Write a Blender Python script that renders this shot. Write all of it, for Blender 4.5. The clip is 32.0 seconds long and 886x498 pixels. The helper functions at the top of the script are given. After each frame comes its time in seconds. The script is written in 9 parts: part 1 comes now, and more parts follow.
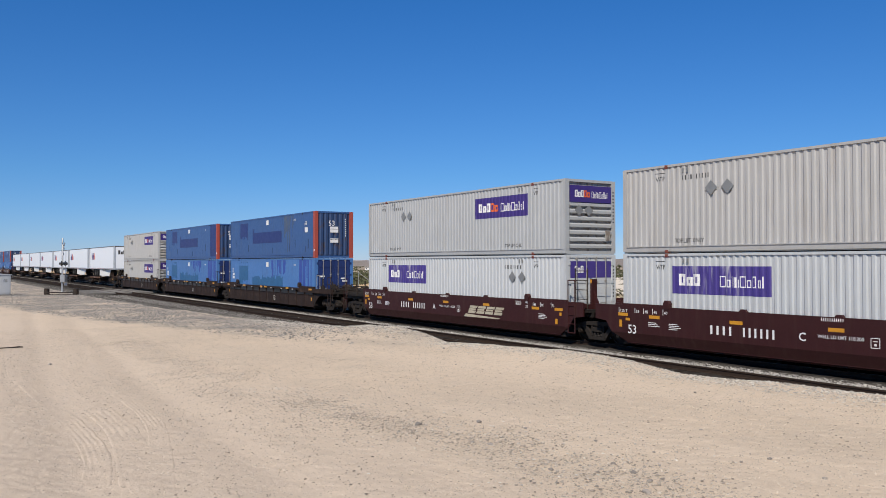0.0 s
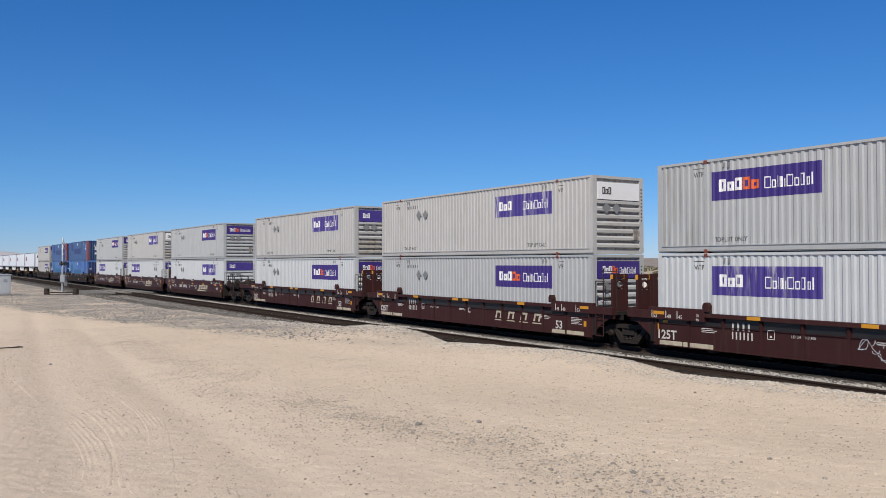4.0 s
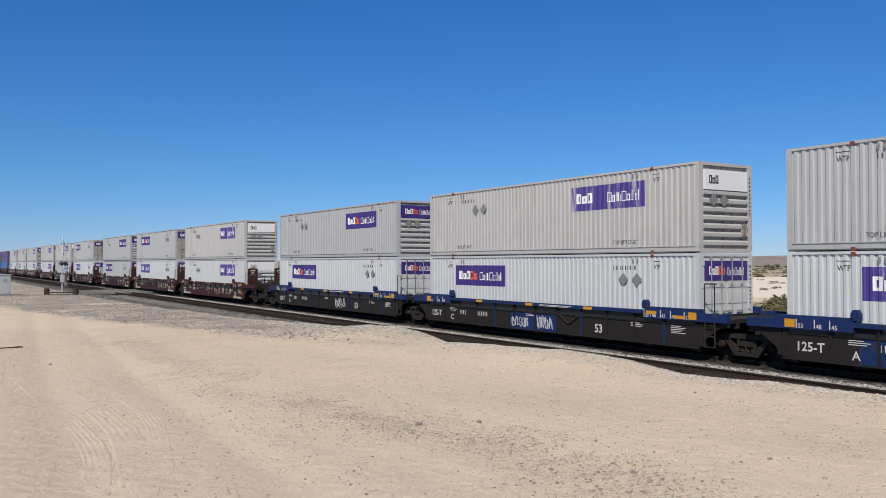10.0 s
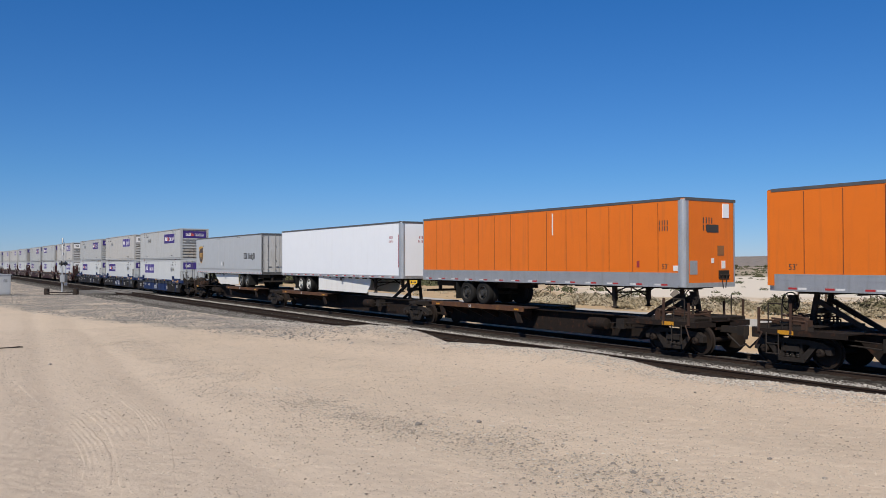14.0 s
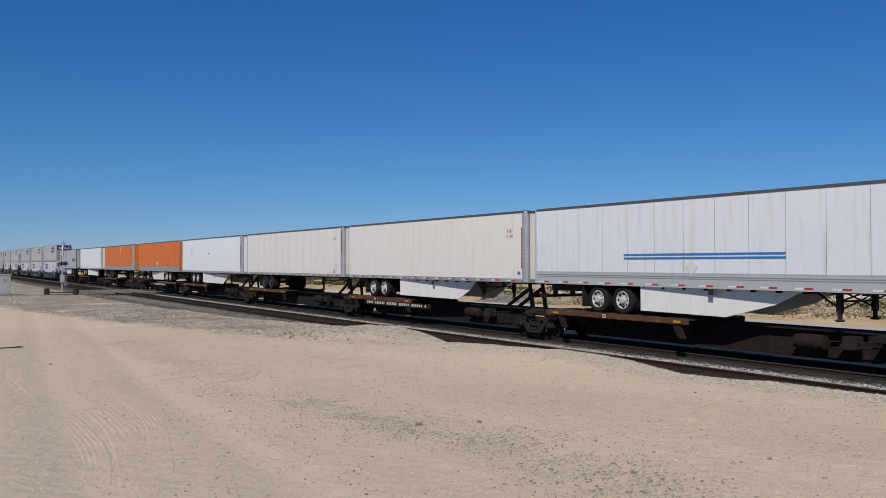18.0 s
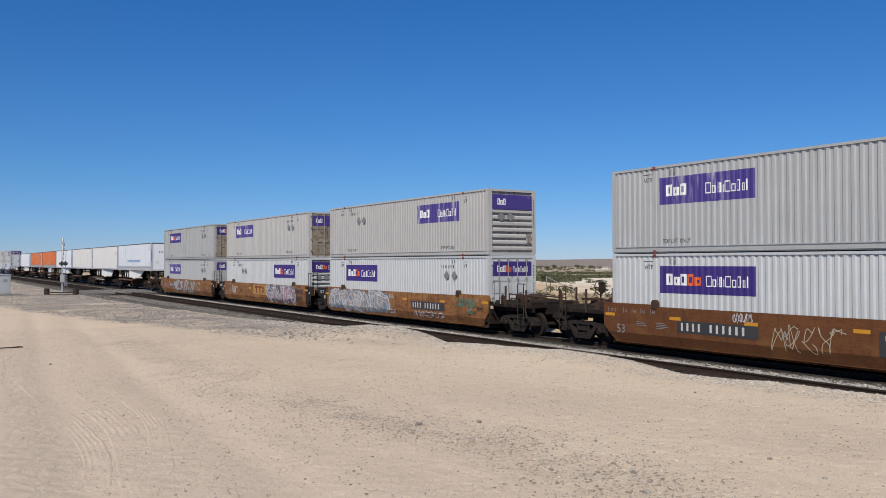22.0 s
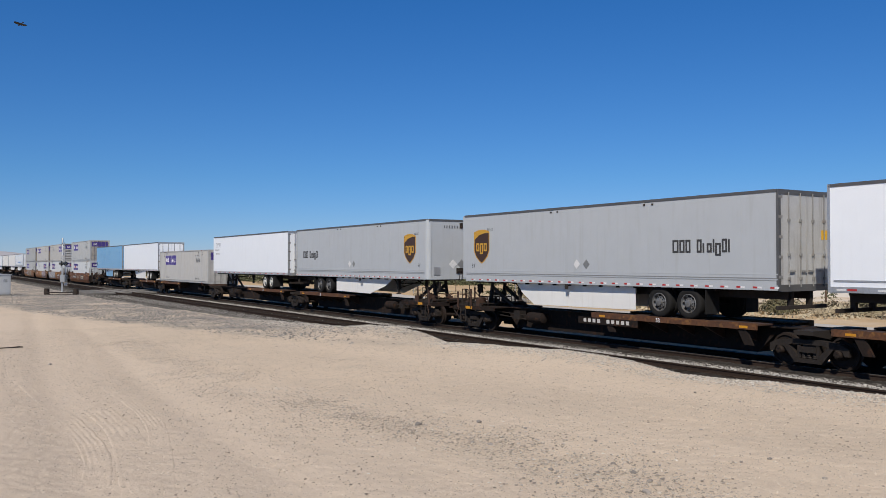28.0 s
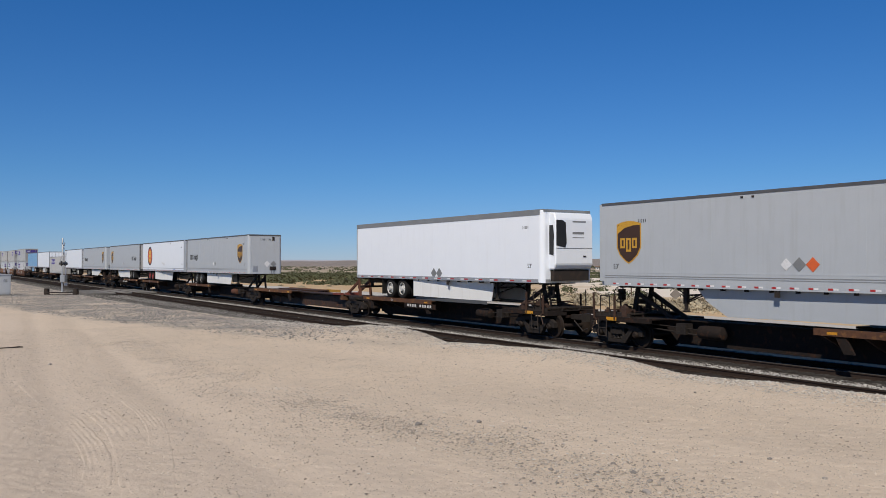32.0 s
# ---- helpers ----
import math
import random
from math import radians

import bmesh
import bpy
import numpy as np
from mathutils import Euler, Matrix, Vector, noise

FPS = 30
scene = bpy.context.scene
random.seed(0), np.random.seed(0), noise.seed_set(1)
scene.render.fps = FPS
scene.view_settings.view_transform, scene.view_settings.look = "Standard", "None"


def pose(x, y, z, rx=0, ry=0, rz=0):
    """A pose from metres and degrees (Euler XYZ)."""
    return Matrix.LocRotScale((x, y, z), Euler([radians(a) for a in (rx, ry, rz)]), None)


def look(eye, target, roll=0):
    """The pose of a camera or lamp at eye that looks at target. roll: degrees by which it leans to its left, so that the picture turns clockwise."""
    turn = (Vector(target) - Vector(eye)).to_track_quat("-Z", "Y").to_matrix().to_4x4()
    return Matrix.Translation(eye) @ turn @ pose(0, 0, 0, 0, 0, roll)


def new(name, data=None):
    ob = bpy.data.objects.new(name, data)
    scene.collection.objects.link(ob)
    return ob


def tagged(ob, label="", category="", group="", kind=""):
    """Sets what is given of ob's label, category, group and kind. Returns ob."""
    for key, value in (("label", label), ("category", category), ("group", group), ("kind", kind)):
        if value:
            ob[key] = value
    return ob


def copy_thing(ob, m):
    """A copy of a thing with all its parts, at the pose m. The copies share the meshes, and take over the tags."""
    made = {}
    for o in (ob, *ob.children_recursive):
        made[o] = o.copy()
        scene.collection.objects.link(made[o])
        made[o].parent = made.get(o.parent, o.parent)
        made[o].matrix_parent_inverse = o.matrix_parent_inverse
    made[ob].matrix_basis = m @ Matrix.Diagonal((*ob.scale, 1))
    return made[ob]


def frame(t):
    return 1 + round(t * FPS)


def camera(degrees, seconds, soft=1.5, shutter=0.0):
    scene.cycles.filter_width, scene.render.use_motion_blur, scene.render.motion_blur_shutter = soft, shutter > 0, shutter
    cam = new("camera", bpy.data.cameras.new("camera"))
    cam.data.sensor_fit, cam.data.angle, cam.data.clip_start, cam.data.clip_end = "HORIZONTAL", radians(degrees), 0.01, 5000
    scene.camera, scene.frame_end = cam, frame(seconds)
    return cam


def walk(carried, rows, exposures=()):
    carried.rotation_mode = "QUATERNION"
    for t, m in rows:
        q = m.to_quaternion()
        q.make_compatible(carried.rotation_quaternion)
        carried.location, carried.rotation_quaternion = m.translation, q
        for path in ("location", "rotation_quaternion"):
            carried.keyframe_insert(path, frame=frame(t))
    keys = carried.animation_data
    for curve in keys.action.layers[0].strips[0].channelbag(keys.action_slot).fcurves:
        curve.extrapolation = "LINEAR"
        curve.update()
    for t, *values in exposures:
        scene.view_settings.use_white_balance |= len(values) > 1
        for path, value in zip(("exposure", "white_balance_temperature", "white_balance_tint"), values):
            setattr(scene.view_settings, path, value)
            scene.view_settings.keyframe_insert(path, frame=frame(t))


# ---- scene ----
# x runs along the railway, y away from the camera, z is 0 at the top of the rails.
cam = camera(56.03, 32.0, soft=0.3)
EYE = (0.0, 0.0, 2.97)
walk(cam, [(0.0, pose(*EYE, 90.934, 0.08, 57.506)), (32.0, pose(*EYE, 90.934, 0.08, 57.506))],
     exposures=[(0.0, -0.03), (11.0, -0.05), (12.0, -0.07), (13.0, -0.18), (14.0, -0.18), (15.0, -0.06), (17.5, -0.43), (18.0, -0.41), (19.0, -0.37), (20.0, -0.23), (21.0, -0.18), (22.0, -0.14), (24.0, -0.14), (27.0, -0.31), (28.0, -0.20), (29.0, -0.21), (30.5, -0.28), (32.0, -0.31)])

# ---- light ----
SUN = Vector((0.74, -0.86, 1.12)).normalized()
world = bpy.data.worlds.new("sky")
scene.world = world
world.use_nodes = True
wn, wl = world.node_tree.nodes, world.node_tree.links
sky = wn.new("ShaderNodeTexSky")
sky.sky_type = "NISHITA"
sky.sun_disc = False
sky.sun_elevation = math.asin(SUN.z)
sky.sun_rotation = math.atan2(SUN.x, SUN.y)
sky.altitude = 1500
sky.air_density = 1.0
sky.dust_density = 0.0
sky.ozone_density = 4.0
coords = wn.new("ShaderNodeTexCoord")
split = wn.new("ShaderNodeSeparateXYZ")
wl.new(coords.outputs["Generated"], split.inputs[0])
grade = wn.new("ShaderNodeValToRGB")          # clear desert sky: pale at the horizon, deep blue above
for i, (place, colour) in enumerate(((0.0, (0.46, 0.575, 0.88)), (0.10, (0.345, 0.615, 0.90)), (0.30, (0.225, 0.645, 1.05)), (0.5, (0.14, 0.37, 0.60)), (1.0, (0.08, 0.19, 0.31)))):
    stop = grade.color_ramp.elements[i] if i < 2 else grade.color_ramp.elements.new(place)
    stop.position, stop.color = place, (*colour, 1)
wl.new(split.outputs["Z"], grade.inputs[0])
tint = wn.new("ShaderNodeMix")
tint.data_type, tint.blend_type = "RGBA", "MULTIPLY"
tint.inputs[0].default_value = 1.0
wl.new(grade.outputs["Color"], tint.inputs[7])
wn["Background"].inputs["Strength"].default_value = 0.105
wl.new(sky.outputs["Color"], tint.inputs[6])
wl.new(tint.outputs[2], wn["Background"].inputs["Color"])
sun = new("sun", bpy.data.lights.new("sun", "SUN"))
sun.data.energy, sun.data.angle, sun.data.color = 4.9, radians(0.55), (1.0, 0.93, 0.83)
sun.matrix_world = look(SUN * 60, (0, 0, 0))


# ---- materials ----
def mat(name, a, b=None, rough=0.6, metal=0.0, fine=40.0, coarse=1.5, mix=0.5, bump=0.0, bumpscale=None,
        vary=0.0, streak=None, dirt=None, amount=0.4, spec=0.5, space="Object", stretch=(1, 1, 1), grain=1.0):
    """Two colours mixed by noise at two scales, streaks or dirt on top, and a fine relief."""
    m = bpy.data.materials.new(name)
    m.use_nodes = True
    n, l = m.node_tree.nodes, m.node_tree.links
    p = n["Principled BSDF"]
    b = b or tuple(c * 0.85 for c in a)
    tc = n.new("ShaderNodeTexCoord")
    mp = n.new("ShaderNodeMapping")
    mp.inputs["Scale"].default_value = stretch
    l.new(tc.outputs[space], mp.inputs["Vector"])
    co = mp.outputs["Vector"]

    def noisy(scale, detail=4.0, src=None):
        t = n.new("ShaderNodeTexNoise")
        t.inputs["Scale"].default_value, t.inputs["Detail"].default_value = scale, detail
        l.new(src or co, t.inputs["Vector"])
        return t.outputs["Fac"]

    def mixed(fac, c1, c2):
        x = n.new("ShaderNodeMix")
        x.data_type = "RGBA"
        l.new(fac, x.inputs[0])
        for c, i in ((c1, 6), (c2, 7)):
            if isinstance(c, tuple):
                x.inputs[i].default_value = (*c, 1)
            else:
                l.new(c, x.inputs[i])
        return x.outputs[2]

    def ramp(fac, lo, hi):
        r = n.new("ShaderNodeMapRange")
        r.inputs[1].default_value, r.inputs[2].default_value = lo, hi
        l.new(fac, r.inputs[0])
        return r.outputs[0]

    col = mixed(ramp(noisy(coarse), 0.5 - mix / 2 - 0.05, 0.5 + mix / 2 + 0.05), a, b)
    col = mixed(ramp(noisy(fine), 0.45, 0.85), col, tuple(c * (1 - 0.28 * grain) for c in b))
    if streak:
        sm = n.new("ShaderNodeMapping")
        sm.inputs["Scale"].default_value = (3.0, 3.0, 0.25)
        l.new(tc.outputs[space], sm.inputs["Vector"])
        s = ramp(noisy(2.2, 6.0, sm.outputs["Vector"]), 0.52, 0.75)
        k = n.new("ShaderNodeMath")
        k.operation = "MULTIPLY"
        l.new(s, k.inputs[0])
        k.inputs[1].default_value = amount
        col = mixed(k.outputs[0], col, streak)
    if dirt:
        s = ramp(noisy(coarse * 2.7, 8.0), 0.55, 0.72)
        k = n.new("ShaderNodeMath")
        k.operation = "MULTIPLY"
        l.new(s, k.inputs[0])
        k.inputs[1].default_value = amount
        col = mixed(k.outputs[0], col, dirt)
    if vary:
        oi = n.new("ShaderNodeObjectInfo")
        h = n.new("ShaderNodeHueSaturation")
        mr = n.new("ShaderNodeMapRange")
        mr.inputs[3].default_value, mr.inputs[4].default_value = 1 - vary, 1 + vary
        l.new(oi.outputs["Random"], mr.inputs[0])
        l.new(mr.outputs[0], h.inputs["Value"])
        l.new(col, h.inputs["Color"])
        col = h.outputs["Color"]
    l.new(col, p.inputs["Base Color"])
    rr = n.new("ShaderNodeMapRange")
    rr.inputs[3].default_value, rr.inputs[4].default_value = max(0, rough - 0.1), min(1, rough + 0.12)
    l.new(noisy(coarse * 4), rr.inputs[0])
    l.new(rr.outputs[0], p.inputs["Roughness"])
    p.inputs["Metallic"].default_value = metal
    p.inputs["Specular IOR Level"].default_value = spec
    if bump:
        bp = n.new("ShaderNodeBump")
        bp.inputs["Strength"].default_value, bp.inputs["Distance"].default_value = min(1.0, bump * 20), bump
        l.new(noisy(bumpscale or fine, 6.0), bp.inputs["Height"])
        l.new(bp.outputs["Normal"], p.inputs["Normal"])
    return m


RUST = (0.16, 0.075, 0.04)
GREY_BOX = [mat("grey container paint", (0.405, 0.42, 0.43), (0.36, 0.373, 0.38), 0.45, streak=(0.25, 0.23, 0.20), amount=0.3, vary=0.04, grain=0.4),
            mat("warm grey container paint", (0.435, 0.432, 0.425), (0.39, 0.387, 0.378), 0.5, streak=(0.27, 0.235, 0.195), amount=0.35, vary=0.05, grain=0.4),
            mat("pale container paint", (0.52, 0.545, 0.56), (0.47, 0.49, 0.505), 0.42, streak=(0.36, 0.35, 0.33), amount=0.25, vary=0.03, grain=0.4),
            mat("dull grey container paint", (0.365, 0.38, 0.387), (0.325, 0.337, 0.342), 0.55, streak=(0.16, 0.14, 0.12), amount=0.5, vary=0.04, grain=0.4)]
GREY_GRIME = mat("stained grey door paint", (0.40, 0.395, 0.375), (0.29, 0.265, 0.23), 0.6, streak=(0.085, 0.05, 0.03), dirt=(0.11, 0.06, 0.03), coarse=1.0, amount=0.85, vary=0.05)
DOOR_RUST = mat("rust-stained brown door paint", (0.33, 0.30, 0.25), (0.20, 0.155, 0.105), 0.65, streak=(0.055, 0.032, 0.018), dirt=(0.09, 0.05, 0.025), coarse=1.1, amount=0.85)
ROOF = mat("container roof paint", (0.5, 0.5, 0.48), (0.4, 0.4, 0.38), 0.6, dirt=(0.25, 0.2, 0.15))
VIOLET = mat("violet panel paint", (0.045, 0.025, 0.19), (0.038, 0.02, 0.155), 0.45)
def peeling(name, under, keep):
    """Violet film worn through in upright streaks to the paint below; keep: how much of it is left."""
    m = mat(name, (0.05, 0.03, 0.20), (0.06, 0.042, 0.235), 0.5, coarse=3.0)
    n, l = m.node_tree.nodes, m.node_tree.links
    bs = n["Principled BSDF"]
    src = bs.inputs["Base Color"].links[0].from_socket
    tc = n.new("ShaderNodeTexCoord")
    mp = n.new("ShaderNodeMapping")
    mp.inputs["Scale"].default_value = (4.2, 1.0, 0.35)
    l.new(tc.outputs["Object"], mp.inputs["Vector"])
    facs = []
    for scale, cut in ((1.0, keep), (0.16, keep - 0.03)):
        t = n.new("ShaderNodeTexNoise")
        t.inputs["Scale"].default_value, t.inputs["Detail"].default_value, t.inputs["Roughness"].default_value = scale, 6.0, 0.7
        l.new(mp.outputs["Vector"], t.inputs["Vector"])
        r = n.new("ShaderNodeMapRange")
        r.inputs[1].default_value, r.inputs[2].default_value = cut, cut + 0.11
        l.new(t.outputs["Fac"], r.inputs[0])
        facs.append(r.outputs[0])
    k = n.new("ShaderNodeMath")
    k.operation = "MULTIPLY"
    l.new(facs[0], k.inputs[0])
    l.new(facs[1], k.inputs[1])
    x = n.new("ShaderNodeMix")
    x.data_type = "RGBA"
    l.new(k.outputs[0], x.inputs[0])
    l.new(src, x.inputs[6])
    x.inputs[7].default_value = (*under, 1)
    l.new(x.outputs[2], bs.inputs["Base Color"])
    return m


VIOLET_OLD = peeling("peeling violet panel film", (0.36, 0.35, 0.44), 0.505)
WORN_INK = mat("worn white stencil paint", (0.66, 0.64, 0.61), (0.50, 0.47, 0.44), 0.6, fine=60)
WHITE_INK = mat("white lettering", (0.80, 0.80, 0.80), (0.72, 0.72, 0.72), 0.5)
ORANGE_INK = mat("orange lettering", (0.72, 0.13, 0.03), (0.62, 0.11, 0.03), 0.5)
BLACK_INK = mat("black lettering", (0.03, 0.03, 0.035), (0.05, 0.05, 0.05), 0.6)
RED_INK = mat("red lettering", (0.35, 0.03, 0.05), (0.3, 0.03, 0.04), 0.5)
BLUE_INK = mat("blue stripe paint", (0.05, 0.22, 0.55), (0.04, 0.18, 0.5), 0.5)
DIAMOND = mat("dull hazard plate", (0.24, 0.25, 0.25), (0.33, 0.33, 0.32), 0.45, metal=0.4)
DIAMOND_W = mat("white hazard plate", (0.75, 0.75, 0.75), (0.65, 0.65, 0.65), 0.4)
STEEL = mat("dark steel", (0.024, 0.021, 0.019), (0.038, 0.029, 0.024), 0.8, dirt=(0.075, 0.045, 0.03), fine=25, bump=0.003, spec=0.25)
TRUCKM = mat("greasy truck steel", (0.016, 0.0145, 0.0135), (0.034, 0.027, 0.023), 0.7, dirt=(0.07, 0.05, 0.036), fine=18, coarse=4, bump=0.004, spec=0.2)
WHEELM = mat("worn wheel steel", (0.017, 0.014, 0.012), (0.03, 0.02, 0.015), 0.65, fine=20, coarse=5, spec=0.2)
TREAD = mat("polished tread", (0.35, 0.34, 0.33), (0.28, 0.27, 0.26), 0.3, metal=0.9)
ROD = mat("galvanised rod", (0.36, 0.36, 0.35), (0.28, 0.27, 0.25), 0.5, metal=0.3, dirt=(0.2, 0.12, 0.07))
BROWN = mat("brown car paint", (0.050, 0.0145, 0.0145), (0.038, 0.0115, 0.0115), 0.5, streak=(0.06, 0.03, 0.025), amount=0.5, vary=0.06, bump=0.002, bumpscale=3, spec=0.25)
BROWN_OLD = mat("weathered brown car paint", (0.050, 0.0155, 0.0145), (0.038, 0.0125, 0.0118), 0.6, streak=(0.055, 0.03, 0.025), amount=0.6, vary=0.08, bump=0.002, bumpscale=3, spec=0.25)
GRIMY = mat("grimy rust-brown car paint", (0.036, 0.022, 0.018), (0.024, 0.016, 0.0135), 0.7, streak=(0.06, 0.036, 0.026), dirt=(0.07, 0.045, 0.033), amount=0.7, coarse=0.8, spec=0.2)
NAVY = mat("navy car paint", (0.010, 0.030, 0.125), (0.010, 0.024, 0.085), 0.55, dirt=(0.04, 0.036, 0.036), amount=0.7, spec=0.25)
SOOT = mat("grimy charcoal car paint", (0.024, 0.019, 0.0165), (0.016, 0.0135, 0.0125), 0.65, streak=(0.02, 0.018, 0.018), amount=0.5, bump=0.003, bumpscale=4, spec=0.25)
YELLOW_OLD = mat("rusty yellow car paint", (0.335, 0.162, 0.058), (0.205, 0.084, 0.034), 0.62, streak=(0.085, 0.038, 0.018), dirt=(0.085, 0.035, 0.018), coarse=0.55, mix=0.25, amount=0.95, fine=5, grain=1.5, bump=0.003, bumpscale=5, stretch=(0.7, 1, 1.8), spec=0.25)
SIENNA = mat("rust-brown car paint", (0.165, 0.066, 0.024), (0.115, 0.044, 0.019), 0.6, streak=(0.06, 0.027, 0.015), dirt=(0.23, 0.11, 0.035), coarse=0.4, amount=0.5, fine=9, bump=0.003, bumpscale=5, stretch=(1, 1, 2.5), spec=0.25)
# rusty girder paint, darkened further to carry the shade below loaded trailers
SILLM = mat("rust-brown girder paint darkened with shade", (0.021, 0.0135, 0.0105), (0.014, 0.0105, 0.009), 0.88, fine=15, coarse=2, dirt=(0.085, 0.033, 0.014), amount=0.5, spec=0.25, bump=0.004)
EDGEM = mat("rust-orange channel paint", (0.145, 0.058, 0.021), (0.055, 0.026, 0.015), 0.7, fine=12, coarse=2.5, dirt=(0.30, 0.14, 0.035), amount=0.6, bump=0.003)
SILL_OLD = mat("rust-red girder paint", (0.055, 0.028, 0.018), (0.032, 0.02, 0.014), 0.7, fine=15, coarse=1.6, dirt=(0.22, 0.075, 0.02), amount=0.75, bump=0.004)
EDGE_OLD = mat("bright rust channel paint", (0.20, 0.08, 0.022), (0.07, 0.03, 0.016), 0.7, fine=12, coarse=1.8, dirt=(0.38, 0.18, 0.035), amount=0.8, bump=0.003)
RUSTY = mat("rusted steel", (0.075, 0.033, 0.018), (0.038, 0.022, 0.015), 0.8, fine=15, coarse=3, dirt=(0.045, 0.03, 0.024), bump=0.004)
HITCHM = mat("rusty orange hitch paint", (0.15, 0.05, 0.02), (0.075, 0.032, 0.018), 0.75, fine=15, dirt=(0.06, 0.03, 0.02), bump=0.003)
REFLECT = mat("amber reflector", (0.62, 0.30, 0.02), (0.55, 0.24, 0.02), 0.35)
CREAM = mat("cream stencil panel", (0.55, 0.50, 0.38), (0.42, 0.37, 0.27), 0.6, dirt=(0.2, 0.12, 0.08))
REDCAST = mat("red corner casting", (0.25, 0.045, 0.03), (0.13, 0.045, 0.03), 0.65, coarse=9)
BLUE_BOX = mat("blue container paint", (0.040, 0.112, 0.300), (0.034, 0.096, 0.262), 0.45, streak=(0.05, 0.08, 0.16), amount=0.5, vary=0.08)
BLUE_PALE = mat("faded blue container paint", (0.075, 0.20, 0.47), (0.062, 0.17, 0.41), 0.5, streak=(0.05, 0.1, 0.25), amount=0.5, vary=0.06)
BLUE_END = mat("rust-streaked blue end paint", (0.024, 0.062, 0.165), (0.018, 0.045, 0.12), 0.55, streak=(0.045, 0.028, 0.02), amount=0.9, dirt=(0.06, 0.035, 0.022), coarse=0.9)
BLUE_NAVY = mat("navy container door paint", (0.012, 0.032, 0.15), (0.010, 0.026, 0.115), 0.5, streak=(0.03, 0.06, 0.17), amount=0.5)
TEAL_OLD = mat("bleached teal patch paint", (0.022, 0.105, 0.25), (0.035, 0.135, 0.29), 0.55, coarse=2.5, mix=0.3, fine=8)
BLUE_VIOLET = mat("violet-blue undercoat", (0.032, 0.068, 0.32), (0.038, 0.085, 0.35), 0.5, coarse=2.0)
OLIVE_RUN = mat("grey-olive run marks", (0.085, 0.115, 0.16), (0.055, 0.095, 0.19), 0.6, coarse=2.5, mix=0.2, streak=(0.03, 0.085, 0.26), amount=0.8)
BLUE_DARK = mat("dark blue patch paint", (0.014, 0.032, 0.165), (0.013, 0.03, 0.15), 0.45)
REDPOST = mat("red post paint", (0.42, 0.075, 0.05), (0.34, 0.065, 0.045), 0.5, vary=0.06)
T_WHITE = mat("white trailer panel", (0.84, 0.875, 0.92), (0.80, 0.835, 0.885), 0.33, streak=(0.70, 0.72, 0.74), amount=0.2, grain=0.15)
T_CREAM = mat("off-white trailer panel", (0.82, 0.80, 0.76), (0.76, 0.74, 0.70), 0.4, streak=(0.58, 0.53, 0.46), amount=0.35, grain=0.2)
T_PALE = mat("pale grey trailer panel", (0.78, 0.81, 0.85), (0.70, 0.74, 0.79), 0.36, streak=(0.55, 0.54, 0.52), amount=0.5, grain=0.2)
T_GREY = mat("silver-grey trailer panel", (0.45, 0.478, 0.505), (0.415, 0.44, 0.465), 0.38, streak=(0.34, 0.34, 0.335), amount=0.3, grain=0.2)
T_ORANGE = mat("orange trailer panel", (0.77, 0.18, 0.014), (0.70, 0.158, 0.012), 0.42, spec=0.3, streak=(0.47, 0.13, 0.03), amount=0.35, grain=0.3)
T_BLUE = mat("sky-blue trailer panel", (0.16, 0.40, 0.66), (0.135, 0.355, 0.61), 0.3, streak=(0.27, 0.47, 0.66), amount=0.45, grain=0.4)
T_DOOR = mat("dirty grey door paint", (0.52, 0.525, 0.525), (0.43, 0.43, 0.42), 0.4, streak=(0.22, 0.19, 0.16), amount=0.6, grain=0.3)
T_BLUE_D = mat("fresher blue patch paint", (0.145, 0.38, 0.645), (0.13, 0.345, 0.61), 0.3)
SCUFF = mat("scuffed grey film", (0.52, 0.52, 0.51), (0.66, 0.66, 0.65), 0.6, coarse=6)
BRONZE = mat("bronze hazard plate", (0.20, 0.085, 0.03), (0.28, 0.13, 0.05), 0.5)
SIGNWHITE = mat("white mark", (0.8, 0.8, 0.8), (0.75, 0.75, 0.75), 0.4)
ALU = mat("brushed aluminium rail", (0.55, 0.57, 0.59), (0.45, 0.47, 0.49), 0.4, metal=0.65, streak=(0.3, 0.29, 0.27), amount=0.4)
DARKRAIL = mat("dark top rail", (0.075, 0.077, 0.08), (0.13, 0.13, 0.132), 0.45, metal=0.2)
SKIRT = mat("white skirt panel", (0.82, 0.815, 0.79), (0.75, 0.745, 0.72), 0.4, streak=(0.60, 0.57, 0.52), amount=0.35, grain=0.2)
RUBBER = mat("tyre rubber", (0.012, 0.012, 0.0125), (0.02, 0.019, 0.018), 0.85, fine=30, bump=0.002, spec=0.2)
SEAMO = mat("dark orange panel joint", (0.20, 0.055, 0.015), (0.14, 0.04, 0.012), 0.6)
RIMW = mat("white wheel rim", (0.70, 0.70, 0.68), (0.52, 0.50, 0.46), 0.4, dirt=(0.2, 0.16, 0.12))
RIMD = mat("dark wheel rim", (0.028, 0.027, 0.026), (0.05, 0.047, 0.043), 0.5, dirt=(0.05, 0.04, 0.035))
RIMG = mat("dull steel wheel rim", (0.26, 0.26, 0.26), (0.16, 0.155, 0.15), 0.45, metal=0.4, dirt=(0.07, 0.06, 0.05))
RIMR = mat("red wheel rim", (0.40, 0.05, 0.04), (0.28, 0.05, 0.04), 0.5, dirt=(0.1, 0.05, 0.04))
TAPE_R = mat("red tape", (0.48, 0.035, 0.035), (0.40, 0.03, 0.03), 0.35)
